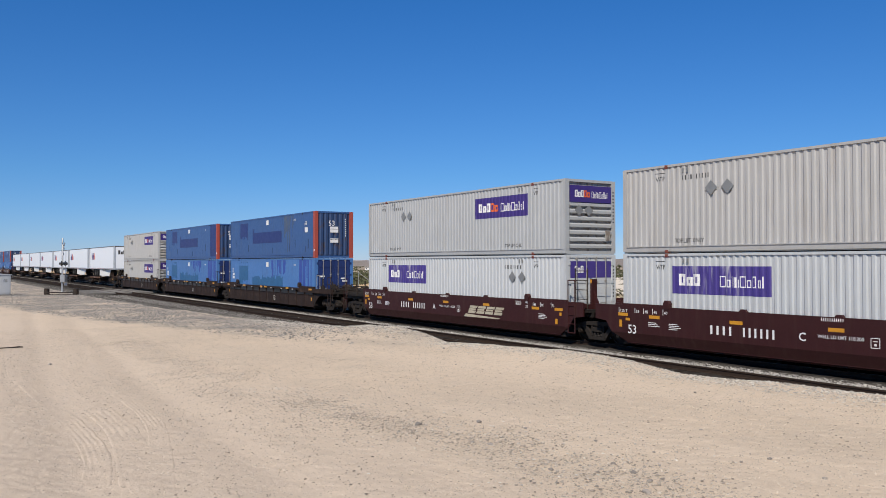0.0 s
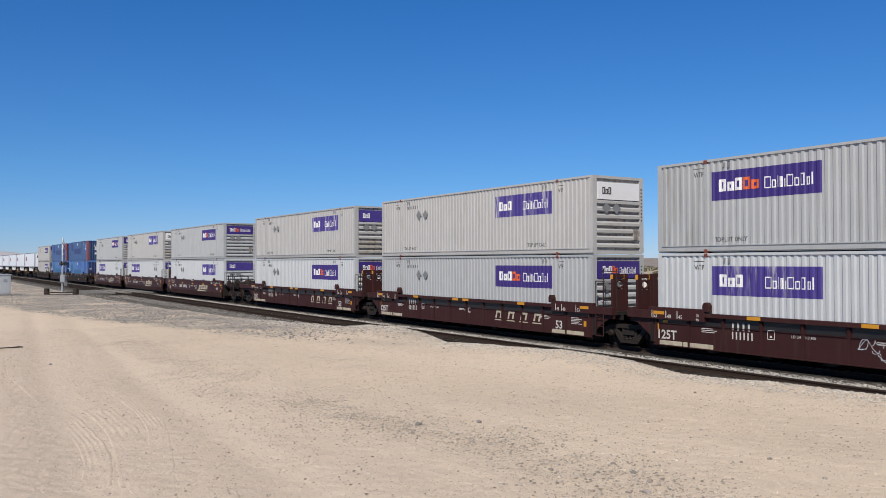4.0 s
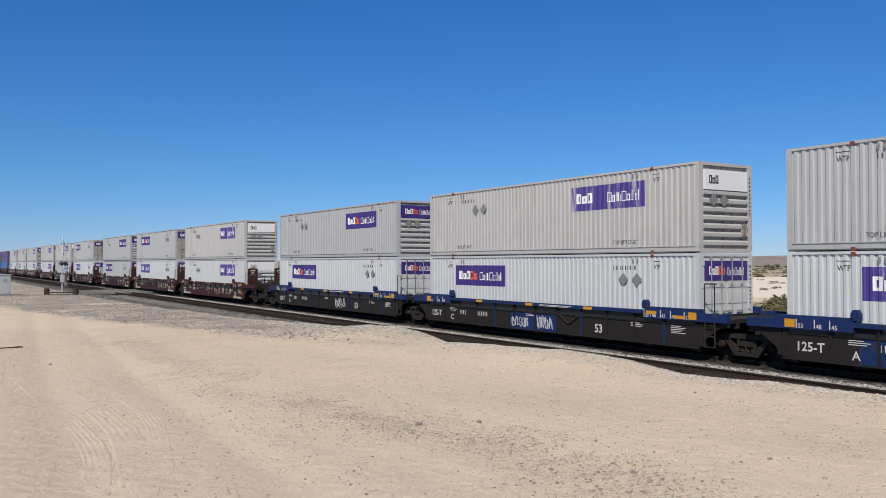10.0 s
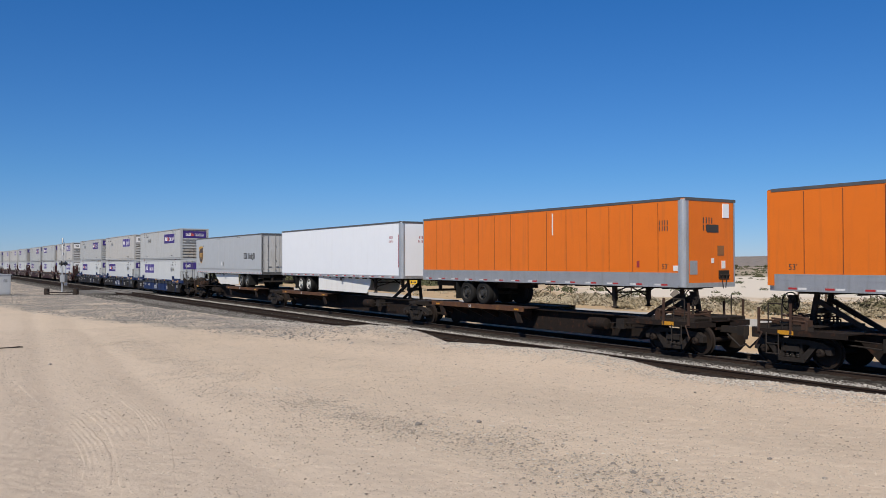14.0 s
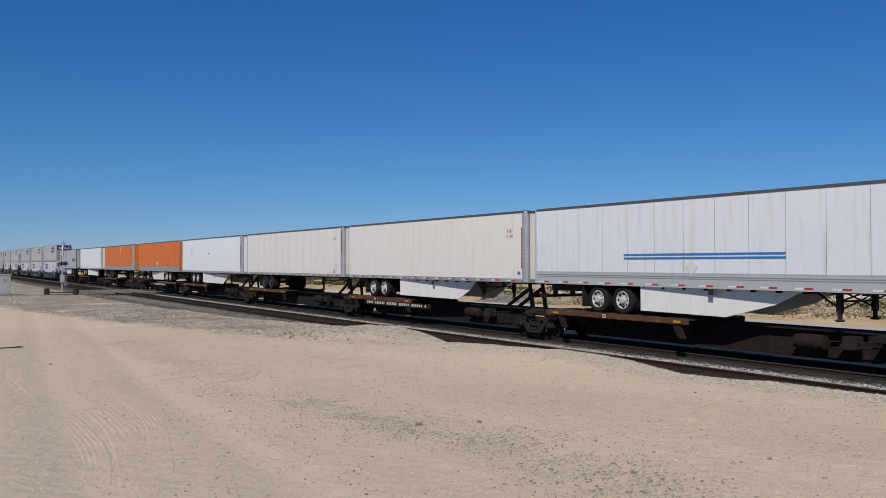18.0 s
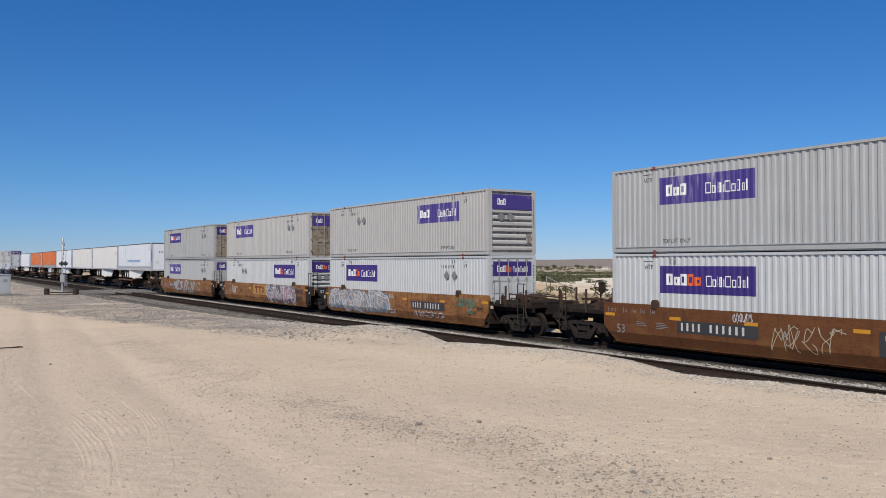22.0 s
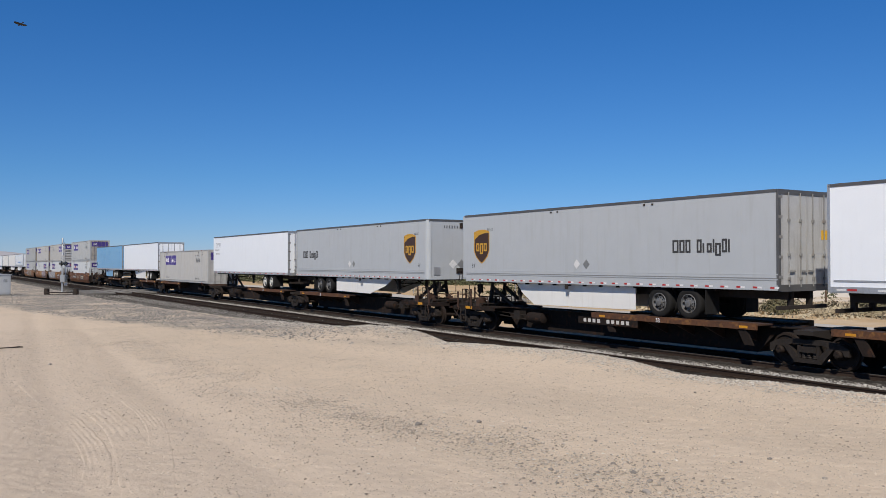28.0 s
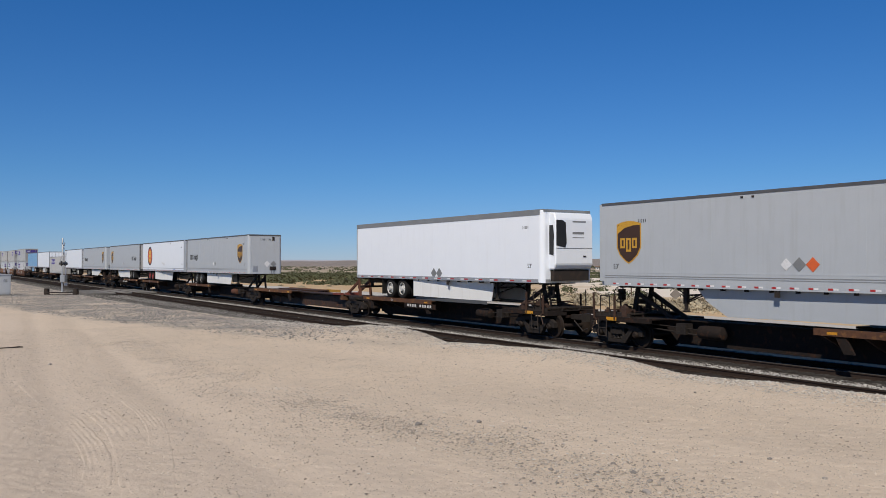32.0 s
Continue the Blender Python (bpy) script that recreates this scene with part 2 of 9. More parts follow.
TAPE_W = mat("white tape", (0.78, 0.78, 0.78), (0.7, 0.7, 0.7), 0.35)
GOLD = mat("gold emblem paint", (0.60, 0.33, 0.03), (0.52, 0.28, 0.03), 0.4)
SHIELD = mat("dark brown emblem paint", (0.055, 0.024, 0.012), (0.045, 0.02, 0.01), 0.4)
EM_RED = mat("red emblem paint", (0.60, 0.05, 0.02), (0.7, 0.12, 0.02), 0.4)
EM_YEL = mat("yellow emblem paint", (0.80, 0.48, 0.03), (0.75, 0.4, 0.03), 0.4)
OCHRE = mat("ochre panel paint", (0.46, 0.27, 0.055), (0.38, 0.21, 0.05), 0.55, dirt=(0.2, 0.1, 0.04))
BRICK_INK = mat("brick-red emblem paint", (0.20, 0.035, 0.018), (0.16, 0.03, 0.016), 0.55)
GRAF_M = mat("sea-green spray paint", (0.05, 0.27, 0.21), (0.04, 0.2, 0.16), 0.6)
GRAF_W = mat("white spray paint", (0.66, 0.68, 0.70), (0.5, 0.52, 0.55), 0.6)
GRAF_G = mat("grey-blue spray paint", (0.22, 0.27, 0.33), (0.14, 0.17, 0.22), 0.6)
GRAF_T = mat("teal spray paint", (0.10, 0.24, 0.27), (0.07, 0.16, 0.2), 0.6)
GRAF_P = mat("pink spray paint", (0.46, 0.28, 0.30), (0.27, 0.17, 0.22), 0.6, coarse=2.5, fine=6, mix=0.3)
GRAF_S = mat("smoky grey spray paint", (0.40, 0.40, 0.42), (0.24, 0.17, 0.14), 0.6, coarse=2.2, fine=7, mix=0.3)
GRAF_O = mat("olive spray paint", (0.17, 0.16, 0.075), (0.24, 0.20, 0.11), 0.6, coarse=2.0, mix=0.3)
GRAF_B = mat("slate blue spray paint", (0.11, 0.14, 0.18), (0.045, 0.06, 0.085), 0.6, coarse=3.0, mix=0.3)
GLASSY = mat("black grille and gap shade", (0.012, 0.012, 0.013), (0.02, 0.02, 0.02), 0.4)


# ---- shapes ----
def box(bm, x0, x1, y0, y1, z0, z1):
    vs = [bm.verts.new(c) for c in ((x0, y0, z0), (x1, y0, z0), (x1, y1, z0), (x0, y1, z0),
                                    (x0, y0, z1), (x1, y0, z1), (x1, y1, z1), (x0, y1, z1))]
    for f in ((0, 3, 2, 1), (4, 5, 6, 7), (0, 1, 5, 4), (1, 2, 6, 5), (2, 3, 7, 6), (3, 0, 4, 7)):
        bm.faces.new([vs[i] for i in f])


def prism(bm, pts, lo, hi, axis="y"):
    """A closed outline, swept from lo to hi along an axis. pts are (x, z), (x, y) or (y, z)."""
    def at(p, q):
        return (p[0], q, p[1]) if axis == "y" else (p[0], p[1], q) if axis == "z" else (q, p[0], p[1])
    a = [bm.verts.new(at(p, lo)) for p in pts]
    b = [bm.verts.new(at(p, hi)) for p in pts]
    fs = [bm.faces.new(a), bm.faces.new(b[::-1])]
    for i in range(len(pts)):
        j = (i + 1) % len(pts)
        fs.append(bm.faces.new((a[j], a[i], b[i], b[j])))
    bmesh.ops.recalc_face_normals(bm, faces=fs)


def bar(bm, p, q, r=0.02, seg=6):
    """A round bar from p to q."""
    p, q = Vector(p), Vector(q)
    d = (q - p).normalized()
    u = d.orthogonal().normalized()
    w = d.cross(u)
    rings = [[bm.verts.new(c + r * (math.cos(2 * math.pi * i / seg) * u + math.sin(2 * math.pi * i / seg) * w))
              for i in range(seg)] for c in (p, q)]
    for i in range(seg):
        j = (i + 1) % seg
        bm.faces.new((rings[0][i], rings[0][j], rings[1][j], rings[1][i]))
    bm.faces.new(rings[0][::-1])
    bm.faces.new(rings[1])


def lathe(bm, profile, c=(0, 0, 0), seg=28, axis="y", caps=(True, True)):
    """Rings of (radius, offset along the axis), closed at both ends."""
    rings = []
    for r, o in profile:
        ring = []
        for i in range(seg):
            a = 2 * math.pi * i / seg
            x, z = r * math.cos(a), r * math.sin(a)
            v = (c[0] + x, c[1] + o, c[2] + z) if axis == "y" else (c[0] + x, c[1] + z, c[2] + o) if axis == "z" else (c[0] + o, c[1] + x, c[2] + z)
            ring.append(bm.verts.new(v))
        rings.append(ring)
    fs = []
    for a, b in zip(rings, rings[1:]):
        for i in range(seg):
            j = (i + 1) % seg
            fs.append(bm.faces.new((a[i], a[j], b[j], b[i])))
    fs += [bm.faces.new(ring) for ring, shut in ((rings[0][::-1], caps[0]), (rings[-1], caps[1])) if shut]
    bmesh.ops.recalc_face_normals(bm, faces=fs)


MESHES = {}
SMALL = {"stencil", "lettering", "red_tape", "white_tape", "spring_nest", "wheel_nuts", "side_seams", "side_posts", "emblem", "spray_paint", "stencil_panel", "underframe", "bolster", "red_bracket", "end_steps", "brake_gear", "reflector", "landing_gear", "notice", "pedestal", "twigs", "well_floor", "cross_board", "walkway", "brake_piping", "valve", "stake", "placard"}


def part(name, make, material, parent, label="", key=None, smooth=False, bevel=0.0):
    """Links one mesh under a thing or part. make fills a bmesh; meshes with the same key are shared."""
    k = (key, material.name) if key else None
    me = MESHES.get(k) if k else None
    if me is None:
        bm = bmesh.new()
        make(bm)
        if bevel:
            bmesh.ops.bevel(bm, geom=bm.edges[:], offset=bevel, segments=1, affect="EDGES")
        me = bpy.data.meshes.new(name)
        bm.to_mesh(me)
        bm.free()
        me.materials.append(material)
        if smooth:
            me.shade_smooth()
            me.set_sharp_from_angle(angle=radians(40))
        if k:
            MESHES[k] = me
    ob = new(name, me)
    ob.parent = parent
    if label:
        tagged(ob, label)
    if name in SMALL:
        tagged(ob, kind="stuff")
    return ob


def empty(name, label, category, group="", kind=""):
    ob = new(name)
    ob.empty_display_size = 0.2
    return tagged(ob, label, category, group, kind)


WORDS = {}


def word(s, size, bold=0.0):
    """Triangles of a word in the built-in font: vertices (x, y) and faces."""
    if (s, bold) not in WORDS:
        c = bpy.data.curves.new("word", "FONT")
        c.body, c.size, c.resolution_u, c.offset = s, 1.0, 2, bold
        o = new("word", c)
        me = bpy.data.meshes.new_from_object(o.evaluated_get(bpy.context.evaluated_depsgraph_get()))
        WORDS[s, bold] = ([v.co.copy() for v in me.vertices], [tuple(p.vertices) for p in me.polygons])
        bpy.data.objects.remove(o)
        bpy.data.meshes.remove(me)
        bpy.data.curves.remove(c)
    vs, fs = WORDS[s, bold]
    return [(v.x * size, v.y * size) for v in vs], fs


def write(bm, s, x, z, size, y, bold=0.0, wide=1.0, end=False):
    """Writes s on a plane that faces -y (or, with end, +x, where x is then the start in y)."""
    vs, fs = word(s, size, bold)
    made = [bm.verts.new((y, x + u * wide, z + w) if end else (x + u * wide, y, z + w)) for u, w in vs]
    for f in fs:
        bm.faces.new([made[i] for i in f])


def tag_bars(bm, x, z, n, size, y, end=False, pitch=0.68, fat=0.34):
    """A number that stays unread: n upright bars of its size."""
    for i in range(n):
        w = size * pitch * fat
        a = x + i * size * pitch
        if end:
            box(bm, y - 0.004, y, a, a + w, z, z + size)
        else:
            box(bm, a, a + w, y, y + 0.004, z, z + size)


def glyph(x0, x1, z0, z1, st, add):
    """One upright block of a word that is not spelled out: a rectangular ring."""
    add(x0, x0 + st, z0, z1)
    if x1 - x0 > 2.2 * st:
        add(x1 - st, x1, z0, z1)
        add(x0 + st, x1 - st, z0, z0 + st)
        add(x0 + st, x1 - st, z1 - st, z1)


def plate(bm, x, z, r, y, end=False):
    """A square plate set on its corner."""
    if end:
        prism(bm, [(x - r, z), (x, z - r), (x + r, z), (x, z + r)], y, y + 0.008, "x")
    else:
        prism(bm, [(x - r, z), (x, z - r), (x + r, z), (x, z + r)], y - 0.008, y, "y")


# ---- the train's numbers ----
YC = 22.185          # centre of the train's track
YN = 18.22           # centre of the near track
SPEED = 19.856       # metres a second, towards -x
L53 = 16.154
HALF = L53 / 2
MOVERS = []          # (thing, place along the track at the start, height)
WHEELSETS = []       # (wheelset, its place along the track at the start, x and z in its parent)


def rides(ob, s, z=0.0):
    ob.matrix_world = pose(s, YC, z)
    MOVERS.append((ob, s, z))
    return ob


# ---- containers ----
W2, HC = 1.295, 2.896
PITCH = 0.2405
DEEP = 0.032


def profile(x0, x1):
    """The corrugated side seen from above, from x0 to x1: (x, how far it lies back)."""
    step = [(0.0, 0.0), (0.085, 0.0), (0.125, DEEP), (0.20, DEEP)]
    pts = []
    n0 = math.floor((x0 + HALF) / PITCH) - 1
    n1 = math.ceil((x1 + HALF) / PITCH) + 1
    every = [(-HALF + n * PITCH + a, d) for n in range(n0, n1 + 1) for a, d in step]

    def depth(x):
        for (a, p), (b, q) in zip(every, every[1:]):
            if a <= x <= b:
                return p + (q - p) * (x - a) / max(1e-9, b - a)
        return 0.0
    pts.append((x0, depth(x0)))
    pts += [(x, d) for x, d in every if x0 + 1e-4 < x < x1 - 1e-4]
    pts.append((x1, depth(x1)))
    return pts


def wave(bm, x0, x1, z0, z1, out, thick=0.0, sign=-1):
    """A piece of corrugated sheet on the side, lying out metres proud of it."""
    rows = []
    for x, d in profile(x0, x1):
        y = sign * (W2 - d + out - 0.02)
        rows.append([bm.verts.new((x, y, z)) for z in (z0, z1)])
    fs = []
    for a, b in zip(rows, rows[1:]):
        fs.append(bm.faces.new((a[0], b[0], b[1], a[1]) if sign < 0 else (a[0], a[1], b[1], b[0])))
    if thick:
        back = []
        for x, d in profile(x0, x1):
            back.append([bm.verts.new((x, sign * (W2 - d + out - 0.02 - thick), z)) for z in (z0, z1)])
        for a, b in zip(back, back[1:]):
            bm.faces.new((a[1], b[1], b[0], a[0]) if sign < 0 else (b[0], b[1], a[1], a[0]))


def on_sheet(bm, spans):
    """Cuts flat writing at the folds of the corrugated side and lays it on the sheet."""
    for lo, hi in spans:
        for x, d in profile(lo, hi):
            near = [v for v in bm.verts if lo - 0.4 < v.co.x < hi + 0.4]
            ed = {e for v in near for e in v.link_edges}
            fc = {f for v in near for f in v.link_faces}
            bmesh.ops.bisect_plane(bm, geom=near + list(ed) + list(fc), plane_co=(x, 0, 0), plane_no=(1, 0, 0))
    deep = dict()
    for v in bm.verts:
        k = round(v.co.x, 4)
        if k not in deep:
            deep[k] = profile(v.co.x, v.co.x + 0.001)[0][1]
        v.co.y += -(W2 - deep[k] - 0.02) - 0.004


def emblem_bars(fill, x, z, w, h):
    """The panel's lettering as plain upright blocks: fill(kind, x0, x1, z0, z1)."""
    u = w / 3.7
    cx = x + 0.28 * u
    base, cap = z + 0.30 * h, z + 0.72 * h
    for kind, ww, hh in (("white", 0.26, 1.0), ("white", 0.25, 0.74), ("white", 0.26, 1.0), ("orange", 0.27, 1.0), ("orange", 0.27, 0.74)):
        hi = base + (cap - base) * hh
        glyph(cx, cx + ww * u, base, hi, 0.088 * u, lambda *r: fill(kind, *r))
        cx += (ww + 0.03) * u
    cx += 0.16 * u
    for ww, hh in ((0.2, 1.0), (0.12, 0.68), (0.04, 1.0), (0.08, 0.9), (0.04, 0.7), (0.2, 1.0), (0.13, 0.68), (0.13, 1.0), (0.12, 0.68), (0.04, 1.0)):
        b2 = base - 0.02
        t2 = b2 + (cap - base) * 0.92 * hh
        glyph(cx, cx + ww * u, b2, t2, 0.034 * u, lambda *r: fill("thin", *r))
        cx += (ww + 0.05) * u


def container(s, z, at=None, paint=0, end="louver", end_panel="violet", faded=False, blue=0, marks_left=True, castings=True, seg_dark=False):
    """A 53-foot container whose low corner at the small-x end stands at s."""
    lab = {0: "pale grey corrugated steel shipping container with violet panel", 1: "deep blue corrugated steel container with dark patches and red post",
           2: "faded blue corrugated steel container with peeling dark patches"}[blue]
    if not blue:
        lab = ["light grey corrugated steel container with violet sign panel", "warm grey weathered steel container with violet sign panel",
               "clean pale grey steel container with violet sign panel", "dull dark grey steel container with violet sign panel"][paint]
    ob = empty("shipping_container", lab, "container", "containers on the train")
    body = GREY_BOX[paint] if not blue else (BLUE_BOX if blue == 1 else BLUE_PALE)

    def frame_make(bm):
        for sg in (-1, 1):
            a, b = sorted((sg * W2, sg * (W2 - 0.06)))
            box(bm, -HALF, HALF, a, b, 0.055, 0.17)
            box(bm, -HALF, HALF, *sorted((sg * (W2 - 0.03), sg * (W2 - 0.06))), 0.17, 0.235)
            box(bm, -HALF, HALF, a, b, 0.205, 0.235)
            box(bm, -HALF, HALF, a, b, HC - 0.075, HC)
            for x in (-HALF, HALF - 0.16):
                box(bm, x, x + 0.16, a, b, 0.16, HC - 0.075)
                box(bm, x, x + 0.16, *sorted((sg * (W2 - 0.06), sg * (W2 - 0.2))), 0.0, HC)
            for x in (-6.15, 6.05):
                box(bm, x, x + 0.10, sg * (W2 - 0.03) - 0.02, sg * (W2 - 0.03) + 0.02, 0.23, HC - 0.07)
        for x in (-HALF, HALF - 0.1):
            box(bm, x, x + 0.1, -W2 + 0.2, W2 - 0.2, 0.0, 0.14)
            box(bm, x, x + 0.1, -W2 + 0.2, W2 - 0.2, HC - 0.1, HC)
        box(bm, -HALF + 0.1, HALF - 0.1, -W2 + 0.06, W2 - 0.06, 0.02, 0.13)
    part("frame", frame_make, body, ob, key="cframe")
    for sg in (-1, 1):
        if blue:
            part("side_panel", lambda bm: (box(bm, -HALF + 0.16, HALF - 0.16, *sorted((sg * (W2 - 0.02), sg * (W2 - 0.05))), 0.235, HC - 0.075), [box(bm, x, x + 0.05, *sorted((sg * (W2 - 0.012), sg * (W2 - 0.03))), 0.235, HC - 0.075) for x in (-6.12, 6.07)]), body, ob, key=("bside", sg))
        else:
            part("side_panel", lambda bm: wave(bm, -HALF + 0.16, HALF - 0.16, 0.235, HC - 0.075, 0.0, 0.006, sg), body, ob, key=("cside", sg))

    def roof_make(bm):
        box(bm, -HALF + 0.02, HALF - 0.02, -W2 + 0.06, W2 - 0.06, HC - 0.06, HC - 0.025)
        for i in range(60):
            x = -HALF + 0.25 + i * 0.265
            box(bm, x, x + 0.12, -W2 + 0.12, W2 - 0.12, HC - 0.025, HC - 0.008)
    part("roof", roof_make, ROOF if not blue else body, ob, key="croof")

    if seg_dark and not blue:
        for a, b in ((-HALF + 0.16, -6.16), (6.16, HALF - 0.16)):
            part("end_section", lambda bm: wave(bm, a, b, 0.236, HC - 0.076, 0.003), GREY_BOX[3], ob, "dull dark grey side section", key=("segd", a))

    # ends: the small-x end is plain, the other one as seen
    def plain_end(bm):
        box(bm, -HALF + 0.03, -HALF + 0.06, -W2 + 0.2, W2 - 0.2, 0.14, HC - 0.1)
    part("end_panel", plain_end, body, ob, key="cplain")
    dirty = GREY_GRIME if (not blue and int(s) % 3 == 0) else body
    if end == "ribs":
        def ribbed(bm):
            box(bm, HALF - 0.08, HALF - 0.05, -W2 + 0.2, W2 - 0.2, 0.14, HC - 0.1)
            for i in range(6):
                y = -0.98 + i * 0.33
                prism(bm, [(HALF - 0.05, y), (HALF + 0.015, y + 0.07), (HALF + 0.015, y + 0.20), (HALF - 0.05, y + 0.27)], 0.2, HC - 0.14, "z")
        part("end_panel", ribbed, BLUE_END, ob, "rust-streaked ribbed end wall", key="cribs")
    elif end == "louver":
        def louver(bm):
            box(bm, HALF - 0.10, HALF - 0.07, -W2 + 0.2, W2 - 0.2, 0.14, HC - 0.1)
        part("end_panel", louver, GREY_GRIME if not blue else body, ob, key="clouv")
        for i in range(7):
            zz = 0.22 + i * 0.27
            part("slat", lambda bm: prism(bm, [(HALF - 0.07, zz), (HALF + 0.012, zz + 0.035), (HALF + 0.012, zz + 0.13), (HALF - 0.07, zz + 0.19)], -W2 + 0.22, W2 - 0.22), dirty if i < 3 else body, ob, key=("slat", i))
        part("vent_box", lambda bm: box(bm, HALF - 0.03, HALF + 0.03, 0.75, 1.0, 0.55, 0.95), GREY_GRIME if not blue else body, ob, "small stained vent box", key="ventbox")
    else:
        dmat = DOOR_RUST if (not blue and 340 < s < 390 and z > 2) else GREY_GRIME if (not blue and paint in (0, 1, 3) and z > 2) else BLUE_NAVY if blue else body
        for k in (-1, 1):
            def leaf(bm):
                y0, y1 = sorted((k * 0.012, k * (W2 - 0.2)))
                box(bm, HALF - 0.07, HALF - 0.03, y0, y1, 0.15, HC - 0.11)
                for i in range(5):
                    zz = 0.25 + i * 0.52
                    box(bm, HALF - 0.03, HALF - 0.012, y0 + 0.06, y1 - 0.06, zz, zz + 0.36)
            lf = part("door", leaf, dmat, ob, "corrugated cargo door", key=("cleaf", k))
            for q in (0.25, 0.75):
                def rod(bm):
                    y = k * q
                    bar(bm, (HALF + 0.022, y, 0.1), (HALF + 0.022, y, HC - 0.07), 0.02)
                    for zz in (0.12, 0.9, 1.9, HC - 0.14):
                        box(bm, HALF - 0.03, HALF + 0.035, y - 0.045, y + 0.045, zz - 0.035, zz + 0.035)
                    box(bm, HALF + 0.03, HALF + 0.055, *sorted((y, y - k * 0.3)), 1.02, 1.06)
                part("lock_rod", rod, ROD, lf, key=("crod", k, q))
            for i in range(4):
                zz = 0.35 + i * 0.72
                part("hinge", lambda bm: box(bm, HALF - 0.03, HALF + 0.02, *sorted((k * (W2 - 0.23), k * (W2 - 0.12))), zz, zz + 0.13), dmat, lf, key=("chin", k, i))
    if castings:
        for x in (-6.2, 6.0):
            for zz in (-0.01, HC - 0.12):
                part("corner_casting", lambda bm: box(bm, x + 0.03, x + 0.16, -W2 - 0.006, -W2 + 0.17, zz, zz + 0.11), REDCAST if not blue else STEEL, ob, "small red casting", key=("ccast", x, zz))

    if not blue:
        vio = VIOLET_OLD if faded else VIOLET
        if at is not None:
            x0 = -HALF + at
            zlo, zhi = 1.60, 2.49
            lp = part("sign_panel", lambda bm: wave(bm, x0, x0 + 3.7, zlo, zhi, 0.004), vio, ob, "violet panel with plain lettering blocks", key=("sign", at))
            ink = {}
            emblem_bars(lambda k, *r: ink.setdefault(k, []).append(r), x0, zlo, 3.7, zhi - zlo)
            for k, m, nm in (("white", WHITE_INK, "lettering"), ("orange", WHITE_INK if faded else ORANGE_INK, "lettering"), ("thin", WHITE_INK, "lettering")):
                if faded and k == "orange":
                    continue
                part(nm, lambda bm: [wave(bm, *r, 0.008) for r in ink[k]], m, lp, key=("ink", at, k))
        # hazard plates, stencils
        xs = ([-4.28, -3.66] if (at or 0) > 6 else [4.75, 5.39])
        for i, x in enumerate(xs):
            part("hazard_plate", lambda bm: plate(bm, x, 2.02, 0.235, -W2 - 0.004), DIAMOND, ob, "dull grey diamond hazard plate", key=("plate", x))

        def stencil(bm):
            spans = []
            for x in (-6.62, 6.02):
                write(bm, "WTP", x + 0.05, 2.38, 0.22, 0.0, 0.010, 0.75)
                box(bm, x + 0.03, x + 0.42, -0.001, 0.0, 2.63, 2.65)
                spans.append((x, x + 0.6))
            for x in (-5.78, HALF - 3.85):
                write(bm, "TOP LIFT ONLY", x, 0.33, 0.20, 0.0, 0.012, 0.85)
                spans.append((x, x + 1.6))
            nx = -5.45 if (at or 0) > 6 else 4.22
            tag_bars(bm, nx, 2.35, 10, 0.15, 0.0, pitch=0.76, fat=0.3)
            spans.append((nx, nx + 1.3))
            on_sheet(bm, spans)
        part("stencil", stencil, BLACK_INK, ob, "black stencilled letters", key=("stenc", (at or 0) > 6))
        for x in (-5.41, -5.24, 5.22, 5.41):
            part("vent", lambda bm: box(bm, x - 0.03, x + 0.03, -W2 - 0.012, -W2 + 0.02, 2.60, 2.74), DIAMOND, ob, "small grey vent", key=("vent", x))
        if end_panel:
            em = WHITE_INK if end_panel == "white" else vio
            z0, z1 = 2.02, 2.66
            ep = part("end_sign", lambda bm: box(bm, HALF - 0.07 if end == "louver" else HALF - 0.011, HALF + 0.018 if end == "louver" else HALF - 0.006, -1.05, 1.05, z0, z1), em, ob, "small sign panel", key=("esign", end))
            ink = {}
            emblem_bars(lambda k, *r: ink.setdefault(k, []).append(r), -0.98, z0, 1.96, z1 - z0)
            xx = HALF + 0.019 if end == "louver" else HALF - 0.005
            for k, m in (("white", BLACK_INK if end_panel == "white" else WHITE_INK), ("orange", DIAMOND if end_panel == "white" else ORANGE_INK), ("thin", DIAMOND if end_panel == "white" else WHITE_INK)):
                if faded and k != "white":
                    continue
                part("lettering", lambda bm: [box(bm, xx, xx + 0.004, r[0], r[1], r[2], r[3]) for r in ink[k]], m, ep, key=("eink", end, k))
        if end == "louver":
            for y in (-0.62, -0.12):
                part("hazard_plate", lambda bm: plate(bm, y, 1.70, 0.22, HALF + 0.013, True), DIAMOND, ob, key=("eplate", y))
        def end_marks(bm):
            for i in range(10):
                box(bm, HALF + 0.001, HALF + 0.004, W2 - 0.15, W2 - 0.09, 1.25 + i * 0.13, 1.31 + i * 0.13)
        part("stencil", end_marks, BLACK_INK, ob, key="emarks")
    else:
        # blue boxes: red posts, overpainted and peeling patches, white numerals
        q = random.Random(int(s) + blue)
        sheet = lambda bm, x0, x1, z0, z1, out=0.004: box(bm, -HALF + x0, -HALF + x1, -W2 + 0.019 - out, -W2 + 0.021, z0, z1)

        def hanging(bm, x0, x1, top, low, out=0.0045):
            """Upright runs of paint of uneven width and length below one line."""
            x = x0
            while x < x1:
                w = q.uniform(0.06, 0.22)
                sheet(bm, x, min(x1, x + w), top - q.uniform(0.15, 1.0) * low, top, out)
                x += w + q.choice((0.02, 0.05, 0.3))

